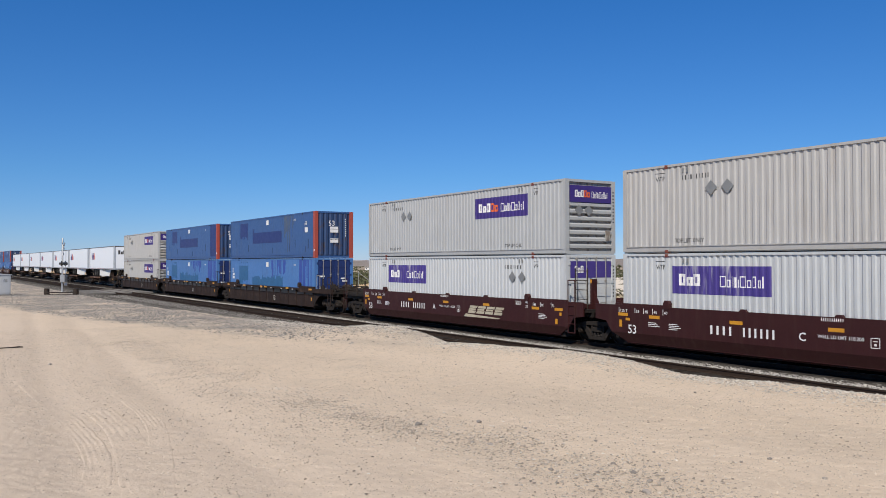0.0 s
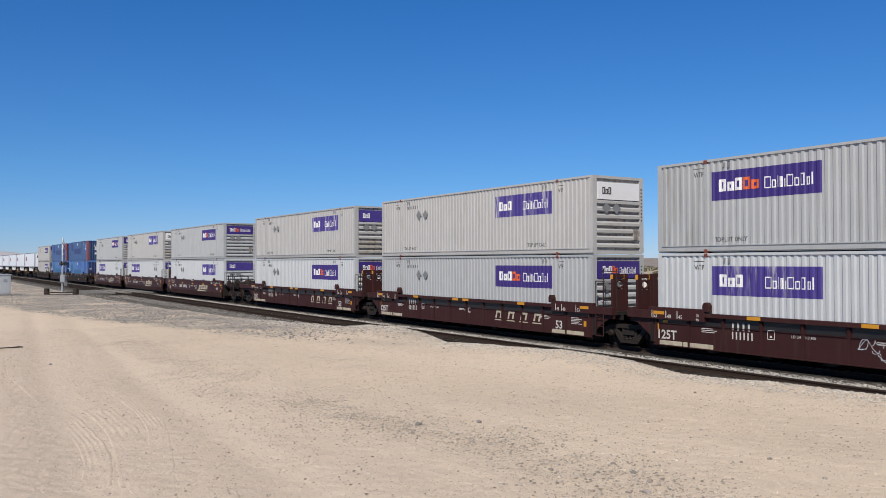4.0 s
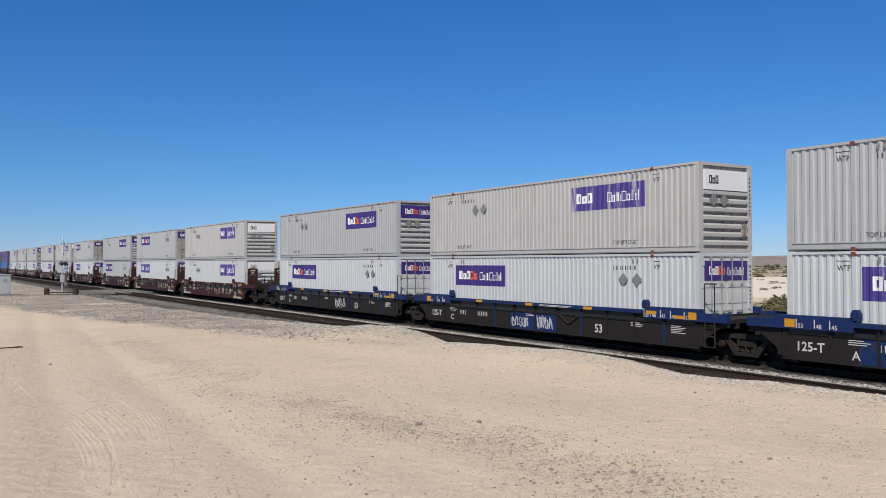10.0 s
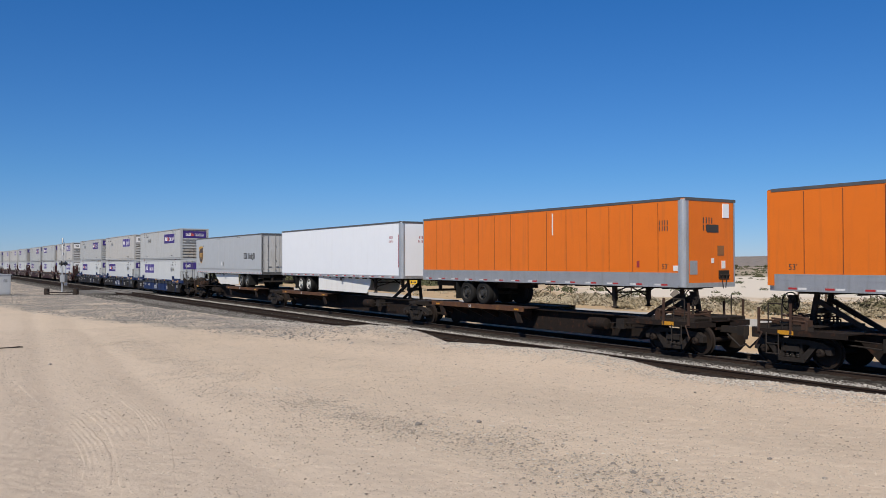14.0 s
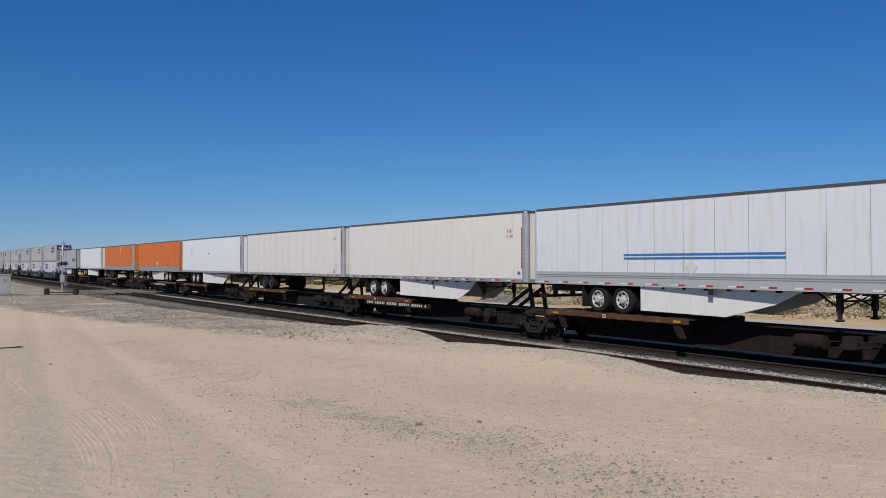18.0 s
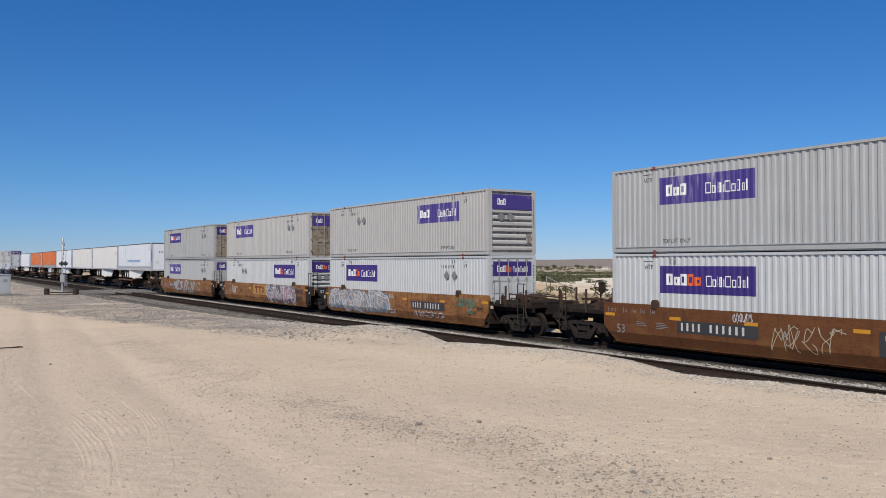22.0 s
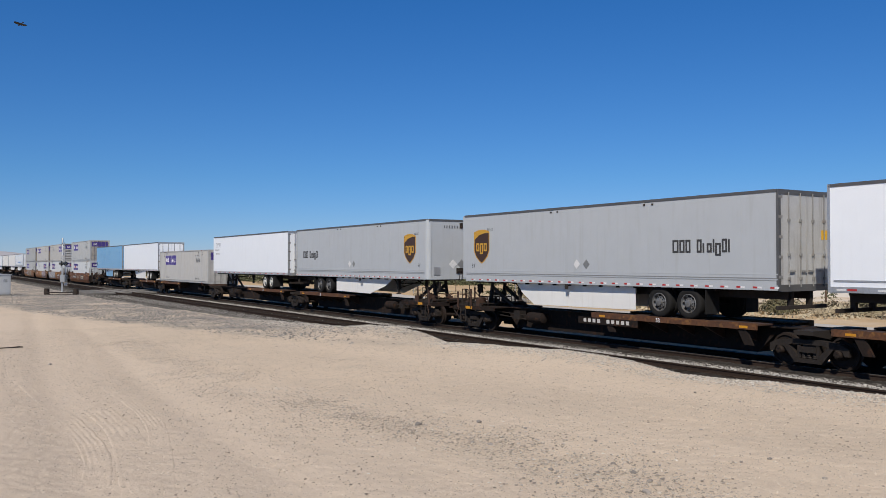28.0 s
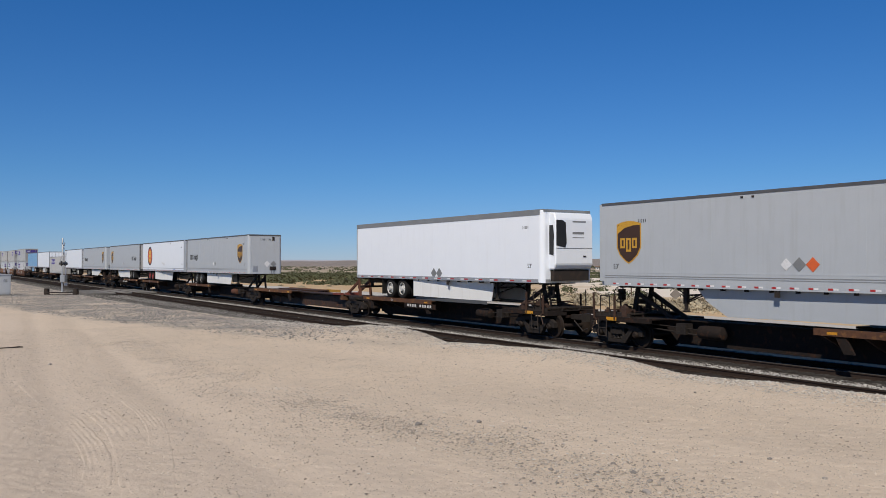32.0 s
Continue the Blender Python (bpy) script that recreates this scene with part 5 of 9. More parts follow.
def spine_car(s0, s1, tl, tr, first, last, hitch, wheels, loaded=True, box_load=False):
    """One unit of an articulated spine car between the trucks at tl and tr. hitch: the side (-1 or 1) of the hitch; wheels: where the trailer's wheels stand."""
    s = (tl + tr) / 2
    ob = empty("spine_car", "rusty dark spine car with wheel decks and trailer hitch", "railcar", "spine cars of the train")
    h = (tr - tl) / 2
    a, b = (-h - (1.1 if first else -0.2)), (h + (1.1 if last else -0.2))
    def sill(bm):
        prism(bm, [(a, 0.78), (-h + 1.6, 0.78), (-h + 2.2, 0.22), (h - 2.2, 0.22), (h - 1.6, 0.78), (b, 0.78), (b, 1.04), (a, 1.04)], -0.34, 0.34)
        for y in (-0.44, 0.44):
            box(bm, a, b, y - 0.1, y + 0.1, 1.02, 1.06)
    # loaded girders get the copy with trailer shade in its colour
    part("centre_sill", sill, SILLM if loaded else SILL_OLD, ob, "dark steel box girder", key=None)
    # wheel decks on both sides, under the trailer's wheels
    wx = wheels - s
    d0, d1 = (wx - 3.2, wx + 3.6) if hitch > 0 else (wx - 3.6, wx + 3.2)
    d0, d1 = max(d0, -h + 0.75), min(d1, h - 0.75)
    for sg in (-1, 1):
        def deck(bm):
            y0, y1 = sorted((sg * 0.45, sg * 1.34))
            box(bm, d0, d1, y0, y1, DECK - 0.05, DECK)
            for i in range(int((d1 - d0) / 1.2) + 1):
                x = min(d0 + 0.1 + i * 1.2, d1 - 0.1)
                prism(bm, [(sg * 0.34, DECK - 0.05), (sg * 1.30, DECK - 0.05), (sg * 1.30, DECK - 0.17), (sg * 0.34, 0.55)], x - 0.04, x + 0.04, "x")
        dk = part("wheel_deck", deck, RUSTY, ob, "rusted wheel deck")
        def edge(bm):
            y0, y1 = sorted((sg * 1.34, sg * 1.40))
            box(bm, d0 - 0.1, d1 + 0.1, y0, y1, DECK - 0.16, DECK + 0.03)
        part("deck_edge", edge, (EDGEM if loaded else EDGE_OLD) if sg < 0 else YELLOW_OLD, dk, "rust-orange edge channel")
        for x in (d0 + 0.5, d1 - 0.6):
            part("bracket", lambda bm: prism(bm, [(x, DECK - 0.16), (x + 0.3, DECK - 0.16), (x + 0.55, 0.52), (x + 0.25, 0.52)], *sorted((sg * 1.36, sg * 1.28))), SILLM, dk, "slanted bracket")
    def refs(bm):
        for x in (d0 + 0.3, d1 - 0.5):
            box(bm, x, x + 0.3, -1.406, -1.40, DECK - 0.12, DECK - 0.05)
    part("reflector", refs, REFLECT, ob, "amber reflectors")
    def num(bm):
        write(bm, "53", (d0 + d1) / 2 - 0.4, DECK - 0.15, 0.19, -1.4045, 0.016)
    part("stencil", num, WHITE_INK, ob, "white stencilled figures")
    if int(s0) in LETTERED:
        # the reporting marks along the deck's side as plain bars
        u0, u1, n = LETTERED[int(s0)]
        u0, u1 = u0 + s0 - s, u1 + s0 - s
        pl = part("side_plate", lambda bm: box(bm, u0 - 0.3, u1 + 0.3, -1.392, -1.37, 0.74, DECK - 0.16), SILLM, ob, "dark plate below the deck's edge")
        pitch = (u1 - u0) / n
        part("lettering", lambda bm: [box(bm, u0 + i * pitch, u0 + (i + 0.6) * pitch, -1.398, -1.392, 0.80, 0.93) for i in range(n) if i % 7 != 4], WORN_INK, pl, "worn white bars")
    # hitch: a post frame with a plate on top and a long diagonal strut
    hx = h - 0.92 if hitch > 0 else -h + 0.92
    if loaded and not box_load:
        hx = (s1 - 0.95 - s) if hitch > 0 else (s0 + 0.95 - s)
    if not box_load:
        up = 2.13
        k = hitch
        hm = STEEL if loaded else HITCHM
        hs = part("hitch_stand", lambda bm: (box(bm, hx - 0.1, hx + 0.1, -0.36, 0.36, 1.5, 1.62), box(bm, hx - 0.08, hx + 0.08, -0.36, 0.36, 1.62, 1.66)), hm, ob, "trailer hitch stand with diagonal struts")
        for y in (-0.34, 0.34):
            part("post", lambda bm: prism(bm, [(hx + k * 0.10, 1.05), (hx + k * 0.28, 1.05), (hx + k * 0.06, up - 0.08), (hx - k * 0.08, up - 0.08)], y - 0.05, y + 0.05), hm, hs)
            part("strut", lambda bm: prism(bm, [(hx - k * 1.75, 1.05), (hx - k * 1.5, 1.05), (hx + k * 0.02, up - 0.32), (hx - k * 0.1, up - 0.22)], y - 0.05, y + 0.05), hm, hs)
        part("hitch_plate", lambda bm: prism(bm, [(hx - 0.36, up - 0.08), (hx + 0.28, up - 0.08), (hx + 0.32, up - 0.01), (hx - 0.30, up + 0.03), (hx - 0.40, up - 0.02)], -0.32, 0.32), STEEL, hs, "dark hitch plate")
        if not loaded:
            part("red_bracket", lambda bm: (box(bm, hx - 2.6, hx - 1.6, -0.8, -0.5, 1.06, 1.16), box(bm, hx - 1.6, hx - 1.2, -0.45, 0.45, 1.06, 1.2)), REDCAST, ob, "red steel bracket")
    else:
        part("pedestal", lambda bm: [box(bm, x - 0.12, x + 0.12, -1.2, 1.2, 1.04, 1.19) for x in (-6.0, -HALF + 0.2, 6.0, HALF - 0.2)], RUSTY, ob, "container pedestals")
    # brake gear, tanks and end steps
    def gear(bm):
        bar(bm, (hx - hitch * 3.0, -0.7, 0.6), (hx - hitch * 1.2, -0.8, 0.72), 0.025)
        bar(bm, (hx - hitch * 3.0, -0.75, 0.78), (hx - hitch * 0.9, -0.75, 0.86), 0.02)
        box(bm, hx - hitch * 2.4 - 0.2, hx - hitch * 2.4 + 0.2, -0.85, -0.5, 0.6, 0.95)
    if loaded:
        part("brake_gear", gear, TRUCKM, ob, "brake cylinder and rods")
        part("air_tank", lambda bm: lathe(bm, [(0.05, -0.5), (0.2, -0.45), (0.22, -0.3), (0.22, 0.3), (0.2, 0.45), (0.05, 0.5)], (hx - hitch * 3.6, -0.75, 0.72), 18, "x"), HITCHM if int(s0) == 559 else SILLM, ob, "rust-stained cylindrical air reservoir", smooth=True)
    else:
        part("flange", lambda bm: (box(bm, d1 - 0.2, h - 2.3, -0.66, -0.54, 1.0, 1.055), box(bm, d1 - 0.2, h - 2.3, -0.36, -0.344, 0.93, 1.0)), SILLM, ob, "top flange of the girder")
        part("bracket", lambda bm: box(bm, h - 2.75, h - 2.3, -0.70, -0.345, 0.78, 1.07), EDGEM, ob, "orange rusted bracket")
        part("deck_block", lambda bm: box(bm, d1 - 0.3, d1 + 1.7, 1.34, 1.42, DECK - 0.12, DECK + 0.05), YELLOWED, ob, "faded yellow steel block", bevel=0.01)
    def bolster(bm):
        for x in ([-h] if not last else [-h, h]):
            prism(bm, [(-1.3, 1.06), (1.3, 1.06), (1.3, 0.94), (0.5, 0.80), (-0.5, 0.80), (-1.3, 0.94)], x - 0.3, x + 0.3, "x")
    part("bolster", bolster, STEEL, ob, "body bolster over the truck")
    truck(-h, ob, s)
    if last:
        truck(h, ob, s)
    for k, on, e in ((-1, first, a), (1, last, b)):
        if not on:
            continue
        coupler(e - k * 0.05, k, ob)
        def sillend(bm):
            x0, x1 = sorted((e, e - k * 0.35))
            box(bm, x0, x1, -1.35, 1.35, 0.88, 1.06)
            x0, x1 = sorted((e - k * 0.3, e - k * 2.9))
            box(bm, x0, x1, -1.36, -1.24, 0.9, 1.06)
            box(bm, x0, x1, 1.24, 1.36, 0.9, 1.06)
            box(bm, x0, x1, -1.24, 1.24, 1.01, 1.05)
        part("end_sill", sillend, SILLM, ob, "rust-brown end platform")
        end_clutter(e - k * 1.9, e - k * 0.1, 1.05, ob, RUSTY)
        def steps(bm):
            x = e - k * 0.7
            for q in (x - 0.2, x + 0.2):
                bar(bm, (q, -1.40, 0.35), (q, -1.40, 0.95), 0.02)
            for zz in (0.36, 0.64):
                bar(bm, (x - 0.2, -1.40, zz), (x + 0.2, -1.40, zz), 0.02)
            for q in (x - 0.2, x + 0.25):
                bar(bm, (q, -1.30, 1.05), (q, -1.30, 1.78), 0.02)
            bar(bm, (x - 0.2, -1.30, 1.78), (x + 0.25, -1.30, 1.78), 0.02)
            bar(bm, (x, 1.30, 1.05), (x, 1.30, 1.85), 0.02)
        part("end_steps", steps, STEEL, ob, "steps and grab irons")
        part("reflector", lambda bm: box(bm, e - k * 1.1 - 0.25, e - k * 1.1 + 0.25, -1.366, -1.36, 0.92, 1.04), REFLECT, ob, "amber reflector")
        handbrake(e - k * 0.75, -0.55, 1.06, ob)
    return rides(ob, s)


# ---- trailers ----
ZB, ZT = 1.06, 3.93    # the body's lower edge and roof over the wheels' ground


def wheel(parent, x, y, sg, rim):
    w = part("wheel", lambda bm: lathe(bm, [(0.30, sg * 0.02), (0.33, 0.0), (0.44, -sg * 0.005), (0.495, sg * 0.03), (0.505, sg * 0.06), (0.505, sg * 0.22), (0.495, sg * 0.25), (0.44, sg * 0.28), (0.30, sg * 0.27)], (0, 0, 0), 36, caps=(False, True)), RUBBER, parent, "black tyre", key=("tyre", sg), smooth=True)
    w.location = (x, y, 0.505)
    r = part("rim", lambda bm: lathe(bm, [(0.315, sg * 0.015), (0.29, sg * 0.0), (0.27, sg * 0.06), (0.20, sg * 0.10), (0.19, sg * 0.06), (0.12, sg * 0.05), (0.115, -sg * 0.03), (0.06, -sg * 0.04)], (0, 0, 0), 28, caps=(False, True)), rim, w, "wheel rim", key=("rim", sg), smooth=True)
    def holes(bm):
        for i in range(8):
            t = 2 * math.pi * i / 8
            bar(bm, (0.235 * math.cos(t), sg * 0.05, 0.235 * math.sin(t)), (0.235 * math.cos(t), sg * 0.09, 0.235 * math.sin(t)), 0.046, 8)
        for i in range(10):
            t = 2 * math.pi * i / 10
            bar(bm, (0.155 * math.cos(t), sg * 0.03, 0.155 * math.sin(t)), (0.155 * math.cos(t), sg * 0.08, 0.155 * math.sin(t)), 0.014, 6)
    part("wheel_nuts", holes, RUBBER, w, key=("nuts", sg))
    return w


def trailer(s, panel, nose=1, label="", posts=0, rim=RIMW, rail=ALU, skirt=None, corner=True, tape=True, axle=None, deep_rail=False, toprail=DARKRAIL,
            emblem=None, reefer=False, plates=None, lower=None, side_tags=True, doors_dark=False, post_paint=None, groove=False, wide_seam=False, seams=True, nose_marks=False):
    """A 53-foot highway trailer from s to s + 16.154; nose 1: its front faces +x."""
    ob = empty("trailer", label, "trailer", "trailers on the train")
    k = nose
    X = lambda d: k * (HALF - d)       # d metres back from the nose
    body_end = 0.12 if not reefer else 0.16
    def body(bm):
        r = 0.20 if corner else 0.03
        pts = [(X(16.154), -W2), (X(r), -W2)]
        for i in range(1, 6):
            t = i / 6 * math.pi / 2
            pts.append((X(r - r * math.sin(t)), -W2 + r - r * math.cos(t)))
        pts += [(X(0), -W2 + r), (X(0), W2 - r)]
        for i in range(1, 6):
            t = i / 6 * math.pi / 2
            pts.append((X(r - r * math.cos(t)), W2 - r + r * math.sin(t)))
        pts += [(X(r), W2), (X(16.154), W2)]
        prism(bm, pts, ZB + 0.1, ZT - 0.03, "z")
    part("body", body, panel, ob, key=("tbody", k, corner), smooth=False)
    lowz = 0.34 if deep_rail else 0.11
    for sg in (-1, 1):
        def rails(bm):
            o, i = sg * (W2 + 0.014), sg * (W2 - 0.05)
            m = sg * (W2 + 0.009)
            if deep_rail:
                pts = [(i, ZB - 0.05), (o, ZB - 0.05), (o, ZB + 0.10), (m, ZB + 0.10), (m, ZB + 0.25), (o, ZB + 0.25), (o, ZB + 0.28), (m, ZB + 0.28), (m, ZB + 0.40), (o, ZB + 0.40), (o, ZB + 0.43), (i, ZB + 0.43)]
            else:
                pts = [(i, ZB - 0.05), (o, ZB - 0.05), (o, ZB + lowz), (i, ZB + lowz)]
            prism(bm, pts, *sorted((X(16.16), X(0.25))), "x")
        part("bottom_rail", rails, rail, ob, "lower side rail", key=("trail", k, deep_rail, sg))
    part("nose_rail", lambda bm: box(bm, *sorted((X(0.3), X(-0.012))), -W2 + 0.15, W2 - 0.15, ZB - 0.05, ZB + 0.1), rail, ob, key=("tnrail", k))
    def trail_top(bm):
        for sg in (-1, 1):
            y0, y1 = sorted((sg * (W2 + 0.012), sg * (W2 - 0.05)))
            x0, x1 = sorted((X(16.16), X(0.15)))
            box(bm, x0, x1, y0, y1, ZT - (0.22 if reefer else 0.085), ZT)
        x0, x1 = sorted((X(0.15), X(-0.012)))
        box(bm, x0, x1, -W2 + 0.08, W2 - 0.08, ZT - 0.1, ZT)
        box(bm, *sorted((X(16.0), X(0.1))), -W2 + 0.05, W2 - 0.05, ZT - 0.03, ZT + 0.012)
    part("top_rail", trail_top, DIAMOND if reefer else toprail, ob, "grey top rail" if reefer else "dark top rail", key=("ttop", k, reefer))
    if posts:
        # upright posts or sheet seams, with a row of rivets' shadow line each
        for i in range(1, posts):
            x = X(16.154 * i / posts)
            part("side_post", lambda bm: box(bm, x - 0.025, x + 0.025, -W2 - (0.007 if seams and posts < 20 else 0.0015 if posts > 20 else 0.003), -W2 + 0.01, ZB + (0.44 if deep_rail else lowz), ZT - 0.12), panel, ob, key=("tpost", k, posts, i, deep_rail, seams))
        if seams:
          def gaps(bm):
            for i in range(1, posts):
                x = X(16.154 * i / posts)
                box(bm, x + 0.028, x + (0.052 if wide_seam else 0.040), -W2 - 0.003, -W2, ZB + (0.44 if deep_rail else lowz), ZT - 0.12)
          part("side_seams", gaps, SEAMO if panel is T_ORANGE else DIAMOND, ob, "fine dark panel joints", key=("tgap", k, posts, deep_rail, wide_seam))
    if corner:
        for sg in (-1, 1):
            def nosepost(bm):
                x0, x1 = sorted((X(0.25), X(0.2)))
                box(bm, x0, x1, *sorted((sg * (W2 + 0.01), sg * (W2 - 0.02))), ZB, ZT - 0.1)
                ring = []
                for i in range(7):
                    t = i / 6 * math.pi / 2
                    ring.append((X(0.2 - 0.212 * math.sin(t)), sg * (W2 - 0.2 + 0.212 * math.cos(t))))
                for a, b in zip(ring, ring[1:]):
                    vs = [bm.verts.new((a[0], a[1], ZB - 0.04)), bm.verts.new((b[0], b[1], ZB - 0.04)), bm.verts.new((b[0], b[1], ZT - 0.05)), bm.verts.new((a[0], a[1], ZT - 0.05))]
                    bm.faces.new(vs)
            part("nose_post", nosepost, post_paint or ALU, ob, "rounded corner post", key=("tnose", k, sg))
    if groove:
        part("groove", lambda bm: (box(bm, *sorted((X(16.1), X(0.3))), -W2 - 0.013, -W2 - 0.0095, ZB + 0.285, ZB + 0.315), box(bm, *sorted((X(16.1), X(0.3))), -W2 - 0.013, -W2 - 0.0095, ZB + 0.225, ZB + 0.24)), DIAMOND, ob, "dark rail grooves", key=("groove", k))
    # tape along the lower rail
    if tape:
        for m, off, nm in ((TAPE_R, 0.0, "red_tape"), (TAPE_W, 0.30, "white_tape")):
            def tp(bm):
                few, ln = (14, 0.27) if panel is not T_GREY else (27, 0.14)
                for i in range(few):
                    x = X(0.7 + i * 15.8 / few + off * ln / 0.27)
                    box(bm, *sorted((x, x - k * ln)), -W2 - 0.019, -W2 - 0.0145, ZB + 0.0, ZB + 0.055)
            part(nm, tp, m, ob, "reflective tape strips", key=("tape", nm, k, panel is T_GREY))
    # frame below: cross members, slider, axles, wheels
    ax = axle if axle is not None else 12.0
    def under(bm):
        for y in (-0.55, 0.55):
            box(bm, *sorted((X(ax - 2.2), X(16.0))), y - 0.06, y + 0.06, ZB - 0.33, ZB - 0.05)
        for i in range(18):
            x = X(1.0 + i * 0.86)
            box(bm, x - 0.03, x + 0.03, -W2 + 0.06, W2 - 0.06, ZB - 0.12, ZB + 0.1)
        for dx in (-0.62, 0.62):
            bar(bm, (X(ax + dx), -1.0, 0.505), (X(ax + dx), 1.0, 0.505), 0.07, 10)
        box(bm, *sorted((X(0.4), X(1.6))), -0.55, 0.55, ZB - 0.09, ZB - 0.05)
        # rear under-ride guard
        for y in (-0.45, 0.45):
            box(bm, *sorted((X(15.9), X(16.05))), y - 0.06, y + 0.06, 0.48, ZB - 0.05)
        box(bm, *sorted((X(15.98), X(16.09))), -1.15, 1.15, 0.45, 0.56)
    part("underframe", under, STEEL, ob, "dark underframe and rear guard", key=("tunder", k, round(ax, 2)))
    for dx in (-0.62, 0.62):
        for sg in (-1, 1):
            wheel(ob, X(ax + dx), sg * 1.225, 1 if sg < 0 else -1, rim)
            wheel(ob, X(ax + dx), sg * 0.97, (1 if sg < 0 else -1), RIMD)
    for sg in (-1, 1):
        part("mud_flap", lambda bm: box(bm, *sorted((X(ax + 1.35), X(ax + 1.38))), *sorted((sg * 0.65, sg * 1.28)), 0.2, ZB - 0.08), RUBBER, ob, "black mud flap", key=("flap", k, sg, round(ax, 2)))
    def gear(bm):
        for sg in (-1, 1):
            box(bm, X(3.6) - 0.07, X(3.6) + 0.07, sg * 0.85 - 0.07, sg * 0.85 + 0.07, 0.45, ZB)
            box(bm, X(3.6) - 0.045, X(3.6) + 0.045, sg * 0.85 - 0.045, sg * 0.85 + 0.045, 0.26, 0.45)
            lathe(bm, [(0.10, 0.0), (0.15, 0.03), (0.05, 0.08)], (X(3.6), sg * 0.85, 0.2), 10, "z")
            bar(bm, (X(3.6), sg * 0.85, 0.55), (X(4.5), sg * 0.6, ZB - 0.05), 0.03)
            bar(bm, (X(3.6), sg * 0.85, 0.75), (X(3.0), sg * 0.7, ZB - 0.05), 0.025)
        bar(bm, (X(3.6), -0.85, 0.75), (X(3.6), 0.85, 0.75), 0.03)
        bar(bm, (X(3.6), -0.85, 0.5), (X(3.6), 0.85, 0.95), 0.02)
    part("landing_gear", gear, STEEL, ob, "raised landing legs", key=("lgear", k))
    if skirt:
        d0, d1, slope = skirt
        def sk(bm):
            for sg in (-1, 1):
                # the panel toes in towards the nose
                toe = (0.24, 0.19) if panel is T_GREY else (0.34, 0.06)
                pts = [(d0, ZB - 0.05), (d1, ZB - 0.05), (d1, 0.19), (d0 + slope, 0.14), (d0 + slope * 0.35, 0.58)]
                rings = []
                for th in (0.0, 0.02):
                    rings.append([bm.verts.new((X(d), sg * (W2 - toe[0] + (toe[0] - toe[1]) * (d - d0) / (d1 - d0) - th), z)) for d, z in pts])
                fs = [bm.faces.new(rings[0]), bm.faces.new(rings[1][::-1])] + [bm.faces.new((rings[0][j], rings[0][i], rings[1][i], rings[1][j])) for i, j in ((0, 1), (1, 2), (2, 3), (3, 4), (4, 0))]
                bmesh.ops.recalc_face_normals(bm, faces=fs)
        sk_ob = part("side_skirt", sk, lower or SKIRT, ob, "smooth side skirt", key=("skirt", k, skirt, panel is T_GREY))
        if reefer:
            def flap(bm):
                for sg in (-1, 1):
                    box(bm, *sorted((X(d0 + 0.35), X(d1))), *sorted((sg * (W2 - 0.2), sg * (W2 - 0.215))), 0.0, 0.16)
            part("flap", flap, DARKRAIL, sk_ob, "dark rubber flap below the skirt")
        part("clip", lambda bm: box(bm, X((d0 + d1) / 2) - 0.09, X((d0 + d1) / 2) + 0.09, -W2 + 0.005, -W2 + 0.03, ZB - 0.25, ZB - 0.06), STEEL, sk_ob, "dark skirt clip", key=("clip", k, skirt))
    # rear doors
    dm = panel if not doors_dark else T_DOOR
    for sg in (-1, 1):
        def leaf(bm):
            x0, x1 = sorted((X(16.154), X(16.19)))
            y0, y1 = sorted((sg * 0.012, sg * (W2 - 0.1)))
            box(bm, x0, x1, y0, y1, ZB + 0.12, ZT - 0.15)
        lf = part("door", leaf, dm, ob, "rear cargo door leaf", key=("tdoor", k, sg))
        for q in (0.3, 0.85):
            def rod(bm):
                x = X(16.22)
                bar(bm, (x, sg * q, ZB + 0.05), (x, sg * q, ZT - 0.08), 0.018)
                for zz in (ZB + 0.25, 2.0, 3.0):
                    box(bm, *sorted((X(16.18), X(16.25))), sg * q - 0.04, sg * q + 0.04, zz, zz + 0.08)
                box(bm, *sorted((X(16.22), X(16.25))), *sorted((sg * q, sg * q - sg * 0.25)), 1.55, 1.59)
            part("lock_rod", rod, ROD, lf, key=("trod", k, sg, q))
        for i in range(5):
            part("hinge", lambda bm: box(bm, *sorted((X(16.15), X(16.205))), *sorted((sg * (W2 - 0.17), sg * (W2 + 0.004))), ZB + 0.3 + i * 0.58, ZB + 0.38 + i * 0.58), ROD, lf, key=("thin", k, sg, i))
    def rear_frame(bm):
        x0, x1 = sorted((X(16.12), X(16.2)))
        for sg in (-1, 1):
            box(bm, x0, x1, *sorted((sg * (W2 - 0.1), sg * (W2 + 0.012))), ZB - 0.05, ZT)
        box(bm, x0, x1, -W2 + 0.1, W2 - 0.1, ZT - 0.15, ZT)
        box(bm, x0, x1, -W2 + 0.1, W2 - 0.1, ZB - 0.08, ZB + 0.12)
    part("rear_frame", rear_frame, rail if not doors_dark else DARKRAIL, ob, "rear door frame", key=("trear", k))
    if doors_dark and k < 0:
        part("placard", lambda bm: box(bm, HALF + 0.037, HALF + 0.041, 0.74, 1.06, 2.5, 2.78), EM_YEL, ob, "yellow door placard", key="placard")
